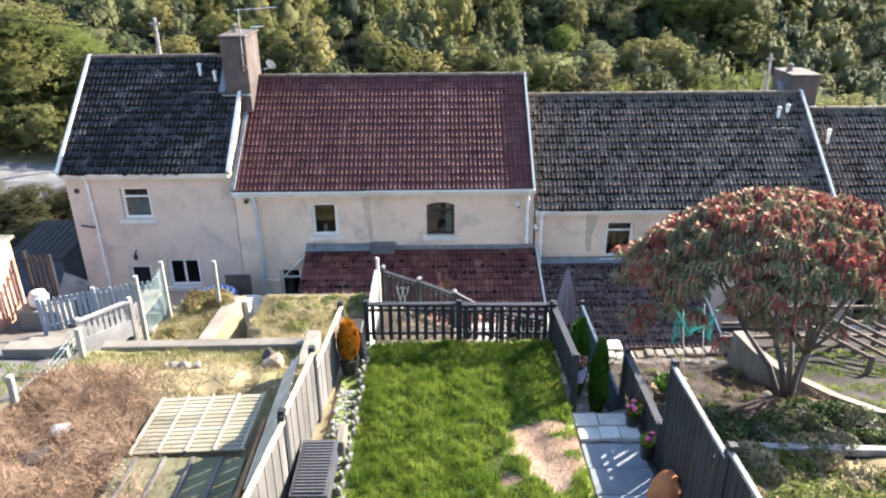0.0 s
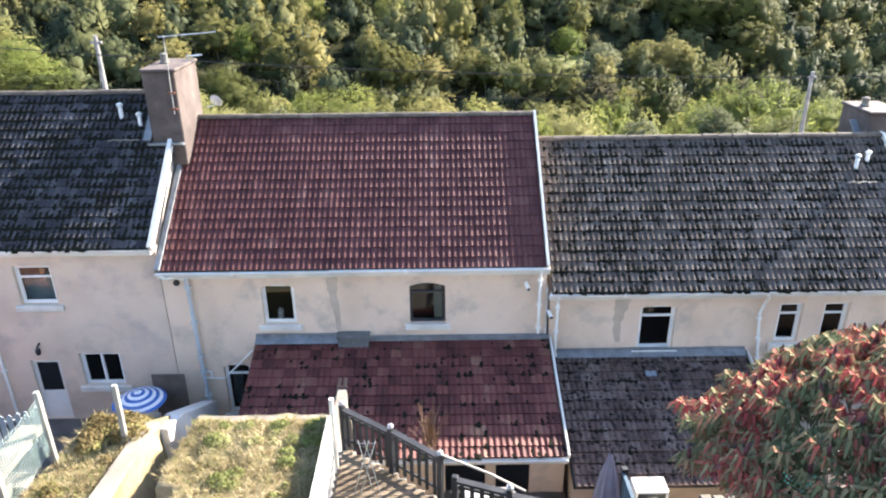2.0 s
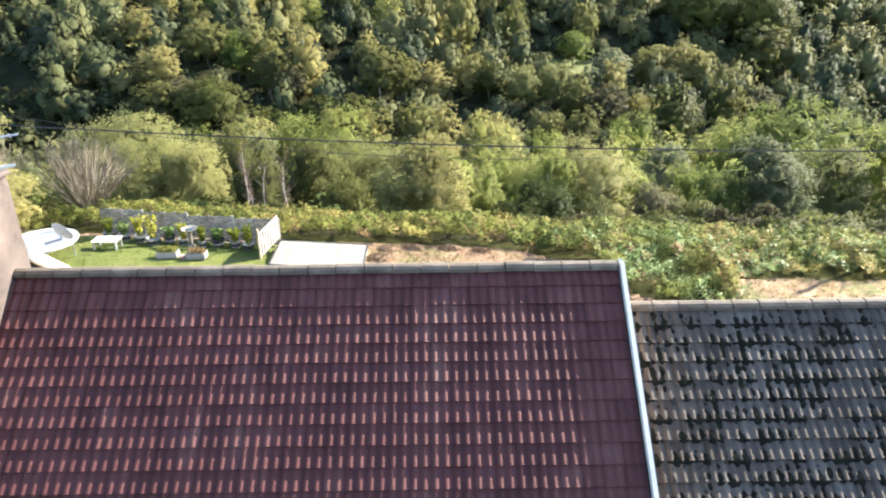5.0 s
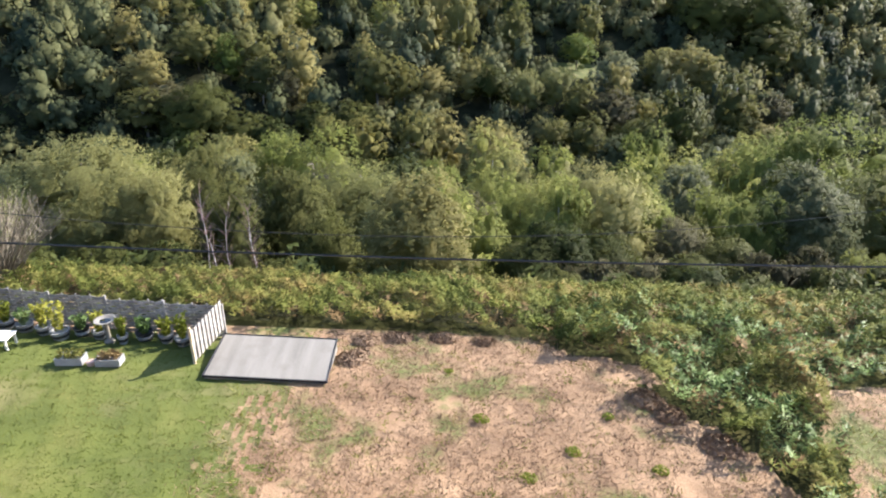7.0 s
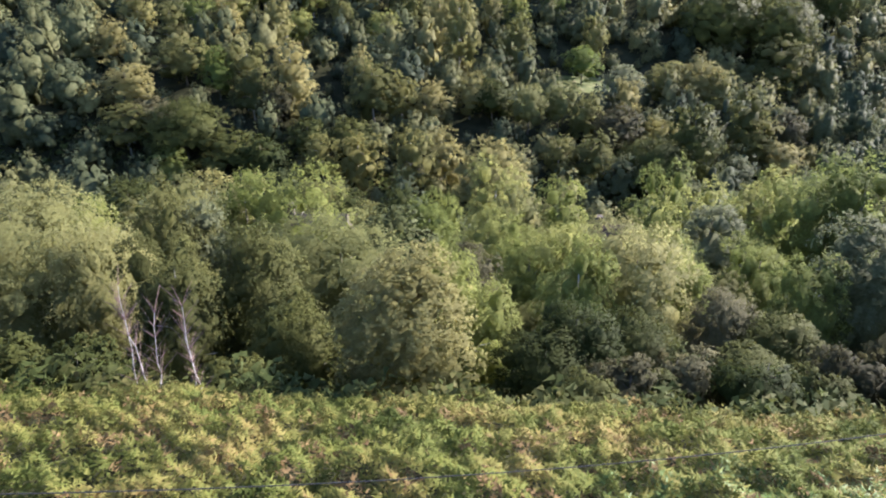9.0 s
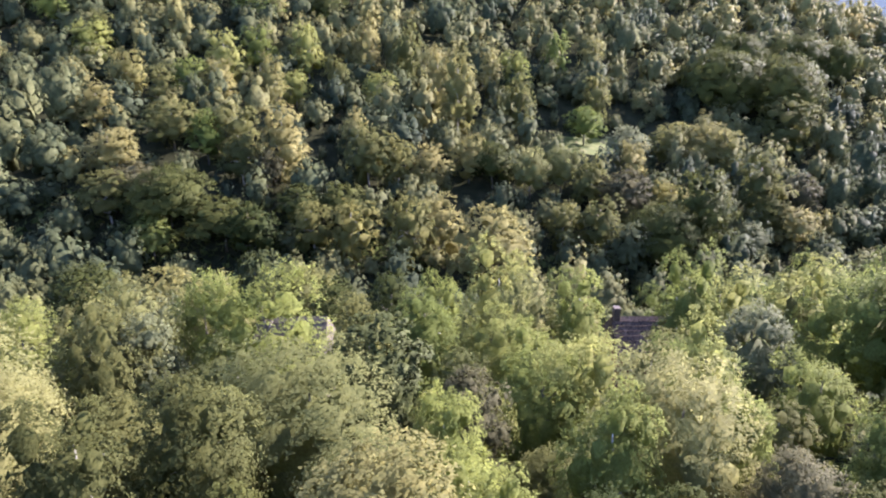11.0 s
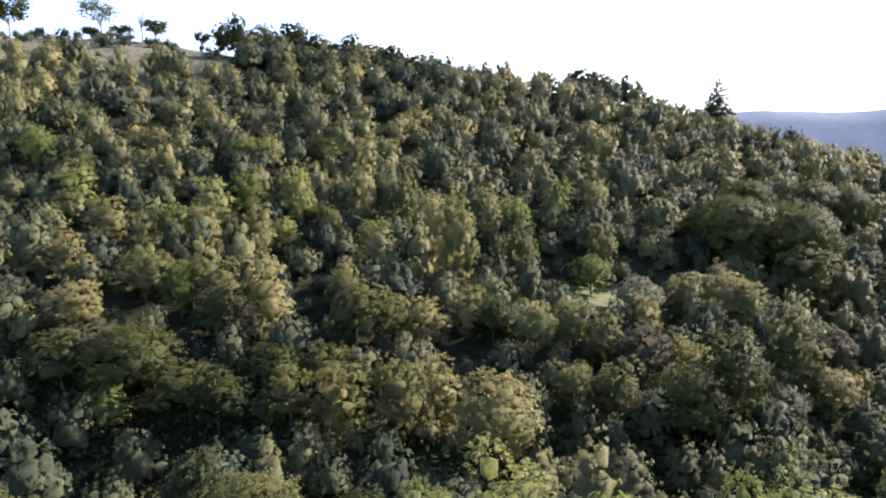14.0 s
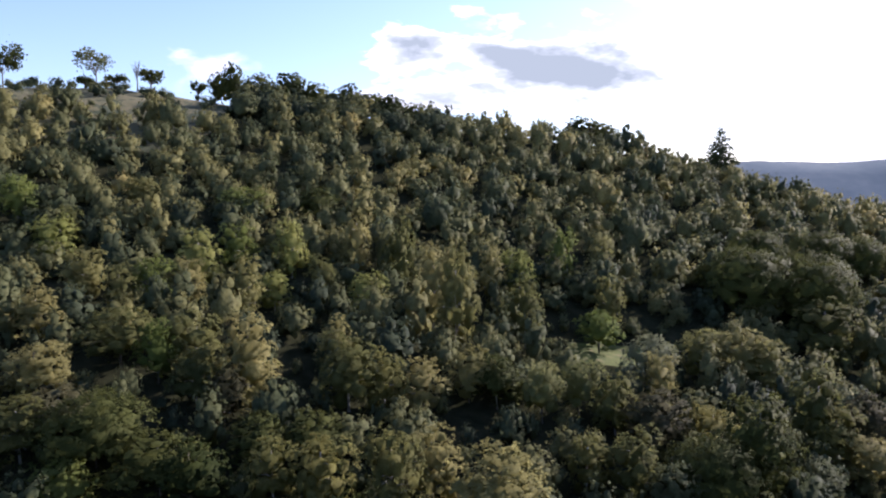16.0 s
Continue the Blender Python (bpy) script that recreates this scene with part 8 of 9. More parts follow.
def plant(key, x, y, h, w=None, turn=None, sink=0.0):
    """A tree of a kind, scaled to height h, on the ground."""
    opts = KINDS[key]
    trunk, crown, leaf, h0, w0 = opts[RNG.randint(len(opts))]
    th = thing("tree", LABEL[leaf], "tree", (x, y, float(ground_z(x, y)) - sink), "valley trees" if y < 140 else "hillside trees")
    s = h / h0
    sw = w / w0 if w else s * RNG.uniform(0.95, 1.3)
    th.scale = (sw, sw, s)
    th.rotation_euler = (0, 0, RNG.uniform(0, 6.28) if turn is None else turn)
    part("trunk", trunk, None, th)
    part("crown", crown, None, th)
    TAKEN.append((x, y, sw * w0 * 0.36))
    return th


TAKEN = []
# form, leaf colour, slenderness of each kind
FORMS = {"lime": ("willow", "lime"), "willow": ("willow", "grey"), "olive": ("broad", "olive"), "birch": ("birch", "lime"), "ash": ("birch", "olive"), "dark": ("round", "dark"), "brown": ("broad", "brown"), "gold": ("birch", "gold"), "silver": ("broad", "silver"), "green": ("broad", "green")}
for j, (key, (form, leaf)) in enumerate(FORMS.items()):
    for sd in (1, 2):
        tree_kind("near_" + key, form, leaf, 8.5, 5.5, 15000, 0.12, 20 * j + sd)
        tree_kind("mid_" + key, form, leaf, 13, 6.5, 8500, 0.185, 300 + 20 * j + sd)
    for sd in (1, 2, 3):
        tree_kind("hill_" + key, form, leaf, 13, 9.5 if form != "birch" else 8.5, 4200, 0.33, 600 + 20 * j + sd)
tree_kind("near_shrub", "shrub", "olive", 3.6, 4, 7000, 0.11, 5)
tree_kind("near_shrub", "shrub", "grey", 3.6, 4, 7000, 0.11, 6)
tree_kind("near_thicket", "shrub", "dark", 4, 4.2, 7000, 0.115, 7)
tree_kind("near_scrub", "shrub", "brown", 3.5, 3.4, 5200, 0.10, 12)
tree_kind("near_scrub", "shrub", "dark", 3.5, 3.4, 5200, 0.10, 13)
tree_kind("conifer", "conifer", "conifer", 12, 7, 13000, 0.30, 9)
tree_kind("cedar", "broad", "conifer", 12, 7, 9000, 0.24, 10)
for sd in (21, 22):
    tree_kind("great_oak", "round", "dark", 17, 21, 12000, 0.40, sd, 2.2)
tree_kind("ridge_dark", "broad", "dark", 13, 13, 2200, 0.55, 15)
tree_kind("ridge_dark", "round", "dark", 13, 13, 2200, 0.55, 16)


def grove(key, *spots):
    """Single trees of one kind: x, y, height and width of each."""
    for x, y, h, w in spots:
        plant(key, x, y, h, w)


# scrub and trees close behind the bracken
grove("near_olive", (-1.3, 56, 8.3, 6.6), (-9.6, 64, 10.1, 5.4), (-31, 50, 10, 11), (-38, 46, 9, 9), (-22.5, 40.5, 4.5, 5.5), (-29.5, 40, 5.5, 6), (-18.2, 38.6, 4.2, 4.6), (-36, 37.5, 8.5, 8.5), (-23.8, 36.4, 6.5, 6.5))
grove("near_lime", (-25, 44, 6.5, 7))
grove("near_ash", (-13.0, 61.0, 9.3, 5.4))
grove("near_willow", (-25.4, 69.5, 13.5, 11.8), (-18.9, 64, 10, 5.2), (-19.3, 66, 9.7, 5.6), (-6.4, 70, 11.4, 9.4), (12.0, 68, 11.6, 7.6))
grove("near_birch", (0.9, 67, 9.9, 5.2), (8.4, 65, 10.6, 5), (22.2, 66, 9.5, 5.4), (1.9, 60, 8.3, 5))
grove("near_silver", (26.8, 68, 12.5, 7.6))
grove("near_green", (16.7, 70.5, 9.6, 3.4))
grove("near_dark", (-25.5, 36.8, 7.5, 8.5), (-31.5, 36.5, 8, 8.5), (7.0, 59, 7.3, 4.4), (5.2, 56.5, 4.8, 4.2), (-6.0, 57.5, 6.6, 3.8), (15.1, 57, 4.6, 4.0), (11.0, 60.5, 6.4, 4.4), (-20.5, 37.5, 5.5, 6.5), (18.4, 62, 6.6, 4.6))
grove("near_brown", (16.3, 64, 7.5, 4.4), (-18.6, 26.2, 2.4, 3.8), (-21.5, 26.6, 2.4, 4.2), (-17.2, 24.6, 2, 2.8), (-16.6, 27.2, 1.9, 3), (-20, 24.6, 2.2, 3.4))
grove("near_scrub", (11.7, 57, 4.5, 3.9), (19, 56, 5, 4.6), (22.7, 57, 5.7, 4.4), (14.4, 54.4, 4, 4), (8.6, 55.2, 3.4, 3.6), (26, 56, 5.5, 5))
# dark leaf colour of these thickets stands in for shade under the valley trees
grove("near_thicket", (9.9, 55.6, 3.2, 3.6), (17.0, 54.6, 3.4, 3.8), (20.9, 53.6, 3.4, 3.8), (6.6, 53.6, 2.6, 3.0), (24.4, 53.8, 3.6, 4.2), (-14.6, 54.0, 3.4, 4.4), (-18.4, 55.0, 3.6, 4.6), (-8.4, 54.2, 2.8, 3.4), (-23, 55, 4, 5), (13, 59, 4.6, 4.4), (29, 57, 5, 5))
grove("near_shrub", (-18.8, 34.6, 2.8, 4.2), (-22, 34.8, 4, 5), (-25.5, 34.6, 4.2, 5.2), (-29, 34.6, 4.5, 5.4), (-33, 34.4, 4.5, 5.6))
# taller trees on the valley side
grove("mid_lime", (-10.5, 80.5, 15.8, 8.4), (-15.0, 82, 15.6, 6.2), (0.6, 113, 16.2, 5.6), (33.2, 104, 15.4, 6.6), (9.7, 79, 12.2, 6.4), (18.5, 82, 11.7, 6.4), (-28.9, 84, 13, 6.4), (7.0, 76.5, 10.2, 5.6), (6, 92, 11.5, 6.8), (24.3, 77, 10.9, 5.2), (34, 88, 16.9, 9.6), (37, 86, 18.1, 9.4), (39, 77, 16, 9.5))
grove("mid_dark", (-34.7, 104, 16.7, 9), (-9.8, 104, 15.1, 7.2), (-4.4, 106, 16.2, 7.6))
grove("mid_gold", (-29.3, 100, 14, 5.4), (-6.8, 97, 12.1, 6.8), (31.8, 95, 13.3, 5.4))
grove("mid_olive", (-14.3, 111, 17.8, 9.2), (-21.1, 80, 13.6, 8.2), (-20.3, 87, 16.3, 8))
grove("mid_birch", (-0.8, 97, 12.3, 7.6), (6.6, 106, 18, 8.8), (13.3, 98, 14.8, 7.2), (23.9, 98.5, 17.9, 6.6), (28, 101, 15.9, 7.8), (38.6, 104, 16, 6.4), (24.6, 107, 13.1, 7), (7.7, 86, 11.3, 6.2), (16.8, 77, 12.8, 5.8), (33.9, 97, 16.5, 8.6))
grove("mid_ash", (18.6, 88.5, 10.4, 6), (-18.3, 75, 13.8, 5.4))
grove("mid_willow", (7.8, 99, 14.4, 6.2), (-18.2, 78.6, 14.6, 6.6), (-11.4, 75, 10.4, 6.2), (-16.3, 85, 14.9, 6), (34, 73, 12.5, 8), (43, 71, 13.5, 9))
grove("mid_silver", (24.3, 86, 14.1, 6.6), (-19.2, 84, 14.2, 5), (-17.2, 76.6, 13.2, 5))
grove("mid_brown", (2.3, 73, 10.5, 4.6))
plant("cedar", -4.0, 81.0, 12.8, 7.4)
plant("cedar", -21.0, 116.0, 18.0, 8.0)
# single trees on the hillside
grove("hill_dark", (-40.5, 167.6, 11.5, 13.5), (-35.1, 165.5, 12.4, 11), (-27.6, 175, 9.4, 9.4), (-19, 177.6, 10.2, 11.5), (55.5, 178.2, 20.3, 13), (13.3, 200.8, 11.8, 10.4), (-35.7, 283.5, 12.1, 15))
grove("great_oak", (-52.1, 171.8, 11, 16), (46.8, 174.9, 12.4, 16), (88.4, 260.1, 18.2, 24), (106.7, 257, 19.8, 24), (102.2, 283.6, 14.8, 18), (125.9, 289.5, 14.3, 20), (138, 288.1, 14.2, 14))
grove("hill_green", (-53.3, 164.4, 9.4, 9), (-50.1, 192.2, 12, 8.4), (41, 233.7, 10.5, 11), (-111.3, 254.4, 14.5, 10.5), (-57.4, 279.7, 10.7, 16))
grove("hill_gold", (-63.3, 170.8, 10.6, 11), (-23.7, 168.1, 11.3, 8.8), (-16.7, 167.9, 12.4, 10.4), (-5.8, 167, 16.4, 9.4), (26.5, 178.7, 11.2, 7.4), (52.3, 191.4, 10.9, 11), (74.7, 190.9, 13.7, 12), (-41.6, 187.8, 11.6, 10), (-8.5, 194.1, 12.3, 9), (101.5, 241.6, 16.1, 18))
grove("hill_ash", (0.6, 173.5, 12.5, 10.6), (33.8, 177.7, 13.3, 10.6), (73.2, 193.4, 18.7, 12.4), (-44.1, 195.5, 12.9, 11), (-33, 191.5, 16.7, 12), (-19.7, 206.4, 12.2, 8), (-15.1, 192.6, 14.6, 12), (-1.6, 196.2, 11.2, 10.4), (35.8, 196.8, 12.5, 9.6), (47.5, 208, 12.1, 9.2), (74.9, 216.7, 13.4, 11.4), (-68.7, 219, 10.5, 8.6), (-76.5, 199.8, 10.8, 9.6))
grove("hill_olive", (79.7, 188.6, 11.1, 11), (-66.5, 181.6, 11.4, 11), (-58.5, 195.8, 11.6, 14), (7.8, 202.4, 11.4, 10), (62, 223.2, 12.5, 12), (71, 221.4, 13.6, 13.5), (-86.7, 275.9, 9.6, 11), (10.8, 164, 15.5, 15.5))
grove("hill_willow", (21.7, 197.2, 12.3, 9.4), (29.6, 201.1, 11.5, 10.2))
grove("hill_brown", (41.7, 191, 12.8, 12.6), (84.8, 196.3, 12.9, 9.4), (-59.5, 175, 8.4, 13), (-35.8, 184.7, 10.8, 7.2))
grove("hill_silver", (65.4, 178.3, 10.2, 9.4), (48.4, 216.8, 12.9, 12.5), (38.2, 170.5, 12.5, 10))
grove("hill_ash", (5.7, 224.5, 24, 11.4), (-20.2, 254.5, 19.5, 9.8), (-8.7, 252, 20.2, 10.2), (0.4, 238.3, 19.9, 13), (16.2, 251.5, 14.3, 8), (22.7, 231.2, 17.4, 9.2), (-26.9, 237.7, 13.2, 8.4), (-42.1, 221.9, 14.9, 9), (-57.3, 229.1, 11.5, 10), (-78.4, 222.5, 11.6, 10.4), (-93.8, 246.9, 10.9, 8.6), (46.6, 245.6, 14.3, 8.6), (50, 269.8, 14.7, 9.6))
grove("hill_birch", (-16.3, 235.6, 12.4, 10.4), (24.3, 255.9, 13.2, 9.6), (-37.1, 250.8, 16.3, 10), (-37.9, 233.5, 10.4, 8.6), (-57.8, 238.8, 14.3, 12), (-63.6, 223.4, 12.1, 9.4), (-94.3, 238.4, 13.3, 12.4), (-50.5, 247.7, 12.9, 11.2), (37.2, 267.5, 16.5, 8.4))

# the plots round the valley houses and the gaps that open on them
TAKEN += [(20.4, 101.5, 3.6), (-8.4, 86.0, 2.4)]
TAKEN += [(u, v, 1.6) for u, v in ((17.6, 95), (16.0, 91), (14.6, 87), (-7.2, 82.5), (-6.2, 79))]


def free(x, y, r):
    return all((x - a) ** 2 + (y - b) ** 2 > (r + c) ** 2 for a, b, c in TAKEN)


def strew(y0, y1, half, gap, keys, h0, h1, tries):
    """Smaller trees that fill in between the single ones."""
    for _ in range(tries):
        y = RNG.uniform(y0, y1)
        x = RNG.uniform(-half(y), half(y))
        if free(x, y, gap):
            plant(keys[RNG.randint(len(keys))], x, y, RNG.uniform(h0, h1))


wide = lambda y: 14 + 0.66 * (y - 15)
# mostly dark-leaved kinds, to paint this row as if it lay in shadow
strew(53.5, 60, wide, 1.8, ["near_thicket", "near_thicket", "near_scrub", "near_dark"], 3.0, 5.5, 70)
strew(60, 71, wide, 2.1, ["near_lime", "near_birch", "near_ash", "near_olive", "near_willow"], 5.0, 8.0, 80)
strew(71, 92, wide, 2.4, ["mid_lime", "mid_willow", "mid_birch", "mid_olive", "mid_ash"], 6.5, 9.5, 120)
strew(92, 126, wide, 2.8, ["mid_lime", "mid_ash", "mid_olive", "mid_birch", "mid_dark"], 7, 11, 130)


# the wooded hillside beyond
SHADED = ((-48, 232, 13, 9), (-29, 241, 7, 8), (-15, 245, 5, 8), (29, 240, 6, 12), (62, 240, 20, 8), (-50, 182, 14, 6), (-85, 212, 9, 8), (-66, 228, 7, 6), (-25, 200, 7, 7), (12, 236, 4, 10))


def hillside_wood():
    rs = np.random.RandomState(5)
    kinds = ("broad", "broad", "broad", "round", "round", "round", "willow", "birch", "willow", "birch")
    size = {"broad": (9, 10), "round": (9, 10), "birch": (12, 9), "willow": (11, 9.5)}
    rich = [crown_arrays(kd, 200 + k, *size[kd], 800, 0.45, 1, 0.72, 10, 0.8) for k, kd in enumerate(kinds)]
    light = [crown_arrays(kd, 300 + k, *size[kd], 400, 0.62, 1, 0.72, 7, 0.6) for k, kd in enumerate(kinds)]
    verts, norms, tint, spots = [], [], [], []

    def add(gap, s0, s1, power, seed, y0, y1, near):
        r2 = np.random.RandomState(seed)
        for gy in np.arange(y0, y1, gap):
            for gx in np.arange(-300, 320, gap):
                x, y = gx + r2.uniform(-0.48, 0.48) * gap, gy + r2.uniform(-0.48, 0.48) * gap
                s = s0 + (s1 - s0) * r2.rand() ** power
                if abs(x - 1) > (y - 20) * 0.66 + 12:
                    continue
                if (x - 43) ** 2 / 170 + (y - 228) ** 2 / 240 < 1:
                    continue
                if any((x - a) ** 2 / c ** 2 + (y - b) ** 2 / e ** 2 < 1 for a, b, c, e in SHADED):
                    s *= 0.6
                elif near and not free(x, y, 2.2 * s):
                    continue
                z = float(ground_z(x, y))
                crest = np.interp(x, CREST_X, CREST_Z)
                low = z > crest - 19 and x < -86
                if low and r2.rand() < 0.35:
                    continue
                spots.append((x, y, z, s * 0.38 if low else s, z > crest - 14 and y > 300 and x < 5))

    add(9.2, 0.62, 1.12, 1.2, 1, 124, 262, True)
    add(8.0, 0.32, 0.5, 1.0, 2, 124, 262, False)
    add(9.2, 0.72, 1.16, 1.3, 3, 260, 428, False)
    for x, y, z, s, top in spots:
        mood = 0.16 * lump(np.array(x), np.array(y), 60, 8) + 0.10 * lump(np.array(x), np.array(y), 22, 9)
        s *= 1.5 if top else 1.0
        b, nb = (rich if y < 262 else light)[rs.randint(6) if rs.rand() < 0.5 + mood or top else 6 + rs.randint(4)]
        a = rs.uniform(0, 6.28)
        turn = np.array([[math.cos(a), -math.sin(a), 0], [math.sin(a), math.cos(a), 0], [0, 0, 1.0]])
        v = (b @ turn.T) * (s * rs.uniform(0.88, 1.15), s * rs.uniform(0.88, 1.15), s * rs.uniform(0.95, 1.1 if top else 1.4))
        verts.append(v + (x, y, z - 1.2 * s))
        norms.append(nb @ turn.T)
        # lower fill trees take a darker tint, painting in shade between the single crowns
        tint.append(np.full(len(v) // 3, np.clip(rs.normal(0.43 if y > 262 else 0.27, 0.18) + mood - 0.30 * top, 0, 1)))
    v = np.concatenate(verts)
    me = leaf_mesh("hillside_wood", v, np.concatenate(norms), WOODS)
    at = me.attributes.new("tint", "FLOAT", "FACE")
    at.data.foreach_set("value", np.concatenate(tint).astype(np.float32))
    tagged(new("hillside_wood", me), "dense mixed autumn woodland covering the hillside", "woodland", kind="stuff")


hillside_wood()


# low growth under the valley trees
def undergrowth():
    rs = np.random.RandomState(15)
    n = 60000
    y = 51 + 125 * rs.rand(n) ** 1.3
    x = rs.uniform(-1, 1, n) * (16 + 0.70 * (y - 22))
    hh = np.clip(1.3 + 1.1 * lump(x, y, 6, 70) + 0.5 * lump(x, y, 2, 71), 0.2, 4)
    p = np.stack([x, y, ground_z(x, y) + hh * (1 - 0.6 * rs.rand(n) ** 2)], -1)
    nrm = rs.normal(size=(n, 3)) * 0.6 + (0, -0.2, 0.8)
    nrm /= np.linalg.norm(nrm, axis=1)[:, None]
    ax = np.cross(nrm, rs.normal(size=(n, 3)))
    ax /= np.linalg.norm(ax, axis=1)[:, None]
    sd = np.cross(nrm, ax)
    L = (0.35 + 0.006 * (y - 51))[:, None] * rs.uniform(0.6, 1.5, n)[:, None]
    q = np.stack([p - ax * L * 0.6 - sd * L * 0.3, p - ax * L * 0.6 + sd * L * 0.3, p + ax * L * 0.6], 1).reshape(-1, 3)
    flip = (np.cross(q[1::3] - q[0::3], q[2::3] - q[0::3])[:, 2] < 0)
    q = q.reshape(-1, 3, 3)
    q[flip] = q[flip][:, ::-1]
    soft = nrm * 0.6 + (0, 0, 0.6)
    soft /= np.linalg.norm(soft, axis=1)[:, None]
    m = leafy("undergrowth_leaves", [(0.05, (0.03, 0.045, 0.014)), (0.5, (0.07, 0.085, 0.025)), (0.95, (0.15, 0.13, 0.045))], 0.35, patch=0.15)
    tagged(new("undergrowth", leaf_mesh("undergrowth", q.reshape(-1, 3), np.repeat(soft, 3, 0), m)), "shaded brambles and scrub under the trees", "undergrowth", kind="stuff")


undergrowth()


def bare_bush(x, y, h, w, seed, label, material, twigs=150):
    th = thing("bare_bush", label, "bush", (x, y, gz(x, y)))
    rs = np.random.RandomState(seed)
    for limb in range(8):
        bm = bmesh.new()
        for k in range(twigs // 8):
            a, t = 6.28 * (limb + rs.rand()) / 8, rs.rand() ** 0.6
            e = Vector((math.cos(a) * w / 2 * t, math.sin(a) * w / 2 * t, h * rs.uniform(0.7, 1.0) * (1 - 0.35 * t * t)))
            m = e * 0.5 + Vector((rs.normal() * 0.08, rs.normal() * 0.08, h * 0.05))
            tube(bm, [(rs.normal() * 0.12, rs.normal() * 0.12, -0.1), m, e], 0.022, 0.006, 3)
            for j in range(3):
                s = m.lerp(e, rs.rand())
                tube(bm, [s, s + Vector((rs.normal() * 0.25, rs.normal() * 0.25, rs.uniform(0.25, 0.6)))], 0.009, 0.004, 3)
        part("branch", bm, material, th)


TWIG_GREY = noisy("pale_twigs", [(0.2, (0.14, 0.115, 0.08)), (0.8, (0.27, 0.23, 0.17))], 4, 30, 0.8, 0.1)
bare_bush(-17.0, 45.0, 4.4, 5.6, 1, "bare pale-twigged bush beyond the lawn", TWIG_GREY, 260)
bare_bush(-22.0, 45.5, 4.0, 5.0, 2, "bare pale-twigged bush beyond the lawn", TWIG_GREY, 220)


def thin_birch(x, y, seed, stems):
    """Slender leafless birch: a few wavy white stems with fine reddish twigs."""
    th = thing("bare_birch", "leafless young birch with white stems and reddish twigs", "tree", (x, y, gz(x, y)))
    rs = np.random.RandomState(seed)
    for dx, lean_, h in stems:
        bm, tw = bmesh.new(), bmesh.new()
        pts = [Vector((dx + lean_ * f + 0.10 * math.sin(5 * f + dx), 0.3 * rs.normal() * 0.3, h * f)) for f in np.linspace(-0.05, 1, 9)]
        tube(bm, pts, 0.034, 0.012, 6)
        for k in range(46):
            s = pts[2 + rs.randint(7)]
            a, L = rs.uniform(0, 6.28), rs.uniform(0.5, 1.3)
            e = s + Vector((math.cos(a) * L * 0.6, math.sin(a) * L * 0.6, L * 0.7))
            tube(tw, [s, s.lerp(e, 0.5) + Vector((0, 0, 0.06)), e], 0.011, 0.004, 3)
        stem = part("stem", bm, PALE_BARK, th)
        part("twig_spray", tw, RED_TWIG, stem)


RED_TWIG = noisy("reddish_twigs", [(0.2, (0.16, 0.10, 0.09)), (0.8, (0.28, 0.19, 0.17))], 4, 30, 0.8, 0.1)
thin_birch(-11.3, 52.4, 3, ((-0.3, 0.3, 5.4), (0.2, -0.3, 4.4), (0.5, 0.6, 4.2)))
thin_birch(-9.3, 52.4, 4, ((0.0, 0.2, 4.6), (0.3, -0.2, 3.6)))


# skyline trees
def open_tree(x, y, h, w, seed, label, leaves):
    th = thing("skyline_tree", label, "tree", (x, y, gz(x, y)))
    rs = np.random.RandomState(seed)
    bm = bmesh.new()
    tube(bm, [(0, 0, -1), (0.1, 0, h * 0.3), (0, 0, h * 0.5)], 0.35, 0.22, 7)
    pts = []
    for k in range(16):
        a = rs.uniform(0, 6.28)
        e = Vector((math.cos(a) * w * 0.4 * rs.uniform(0.4, 1), math.sin(a) * w * 0.4, h * rs.uniform(0.6, 0.95)))
        tube(bm, [(0, 0, h * rs.uniform(0.3, 0.5)), e * 0.55 + Vector((0, 0, h * 0.22)), e], 0.16, 0.05, 5)
        for j in range(3):
            t = e + Vector((rs.normal() * w * 0.1, rs.normal() * w * 0.1, h * 0.06 * rs.rand()))
            tube(bm, [e * 0.85 + Vector((0, 0, h * 0.1)), t], 0.06, 0.03, 4)
            pts.append(t)
    part("trunk", bm, BARK, th)
    if leaves:
        c = np.array([tuple(p) for p in pts])[rs.randint(len(pts), size=leaves)] + rs.normal(size=(leaves, 3)) * w * 0.07
        d = rs.normal(size=(leaves, 3))
        d /= np.linalg.norm(d, axis=1)[:, None]
        e = np.cross(d, rs.normal(size=(leaves, 3)))
        e /= np.linalg.norm(e, axis=1)[:, None]
        q = np.stack([c - d * 0.6, c + e * 0.42, c + d * 0.6, c - e * 0.42], 1).reshape(-1, 3)
        part("crown", raw_mesh("crown", q, quad_faces(leaves), LEAF["dark"]), None, th)


def hilltop(tan_x):
    """The place on the brow of the hill in a direction from the end of the walk."""
    y = np.arange(290.0, 420.0, 2.0)
    x = 1.7 + tan_x * (y - 63.7)
    k = int(np.argmax((ground_z(x, y) - 14.7) / (y - 63.7)))
    return float(x[k]), float(y[k])


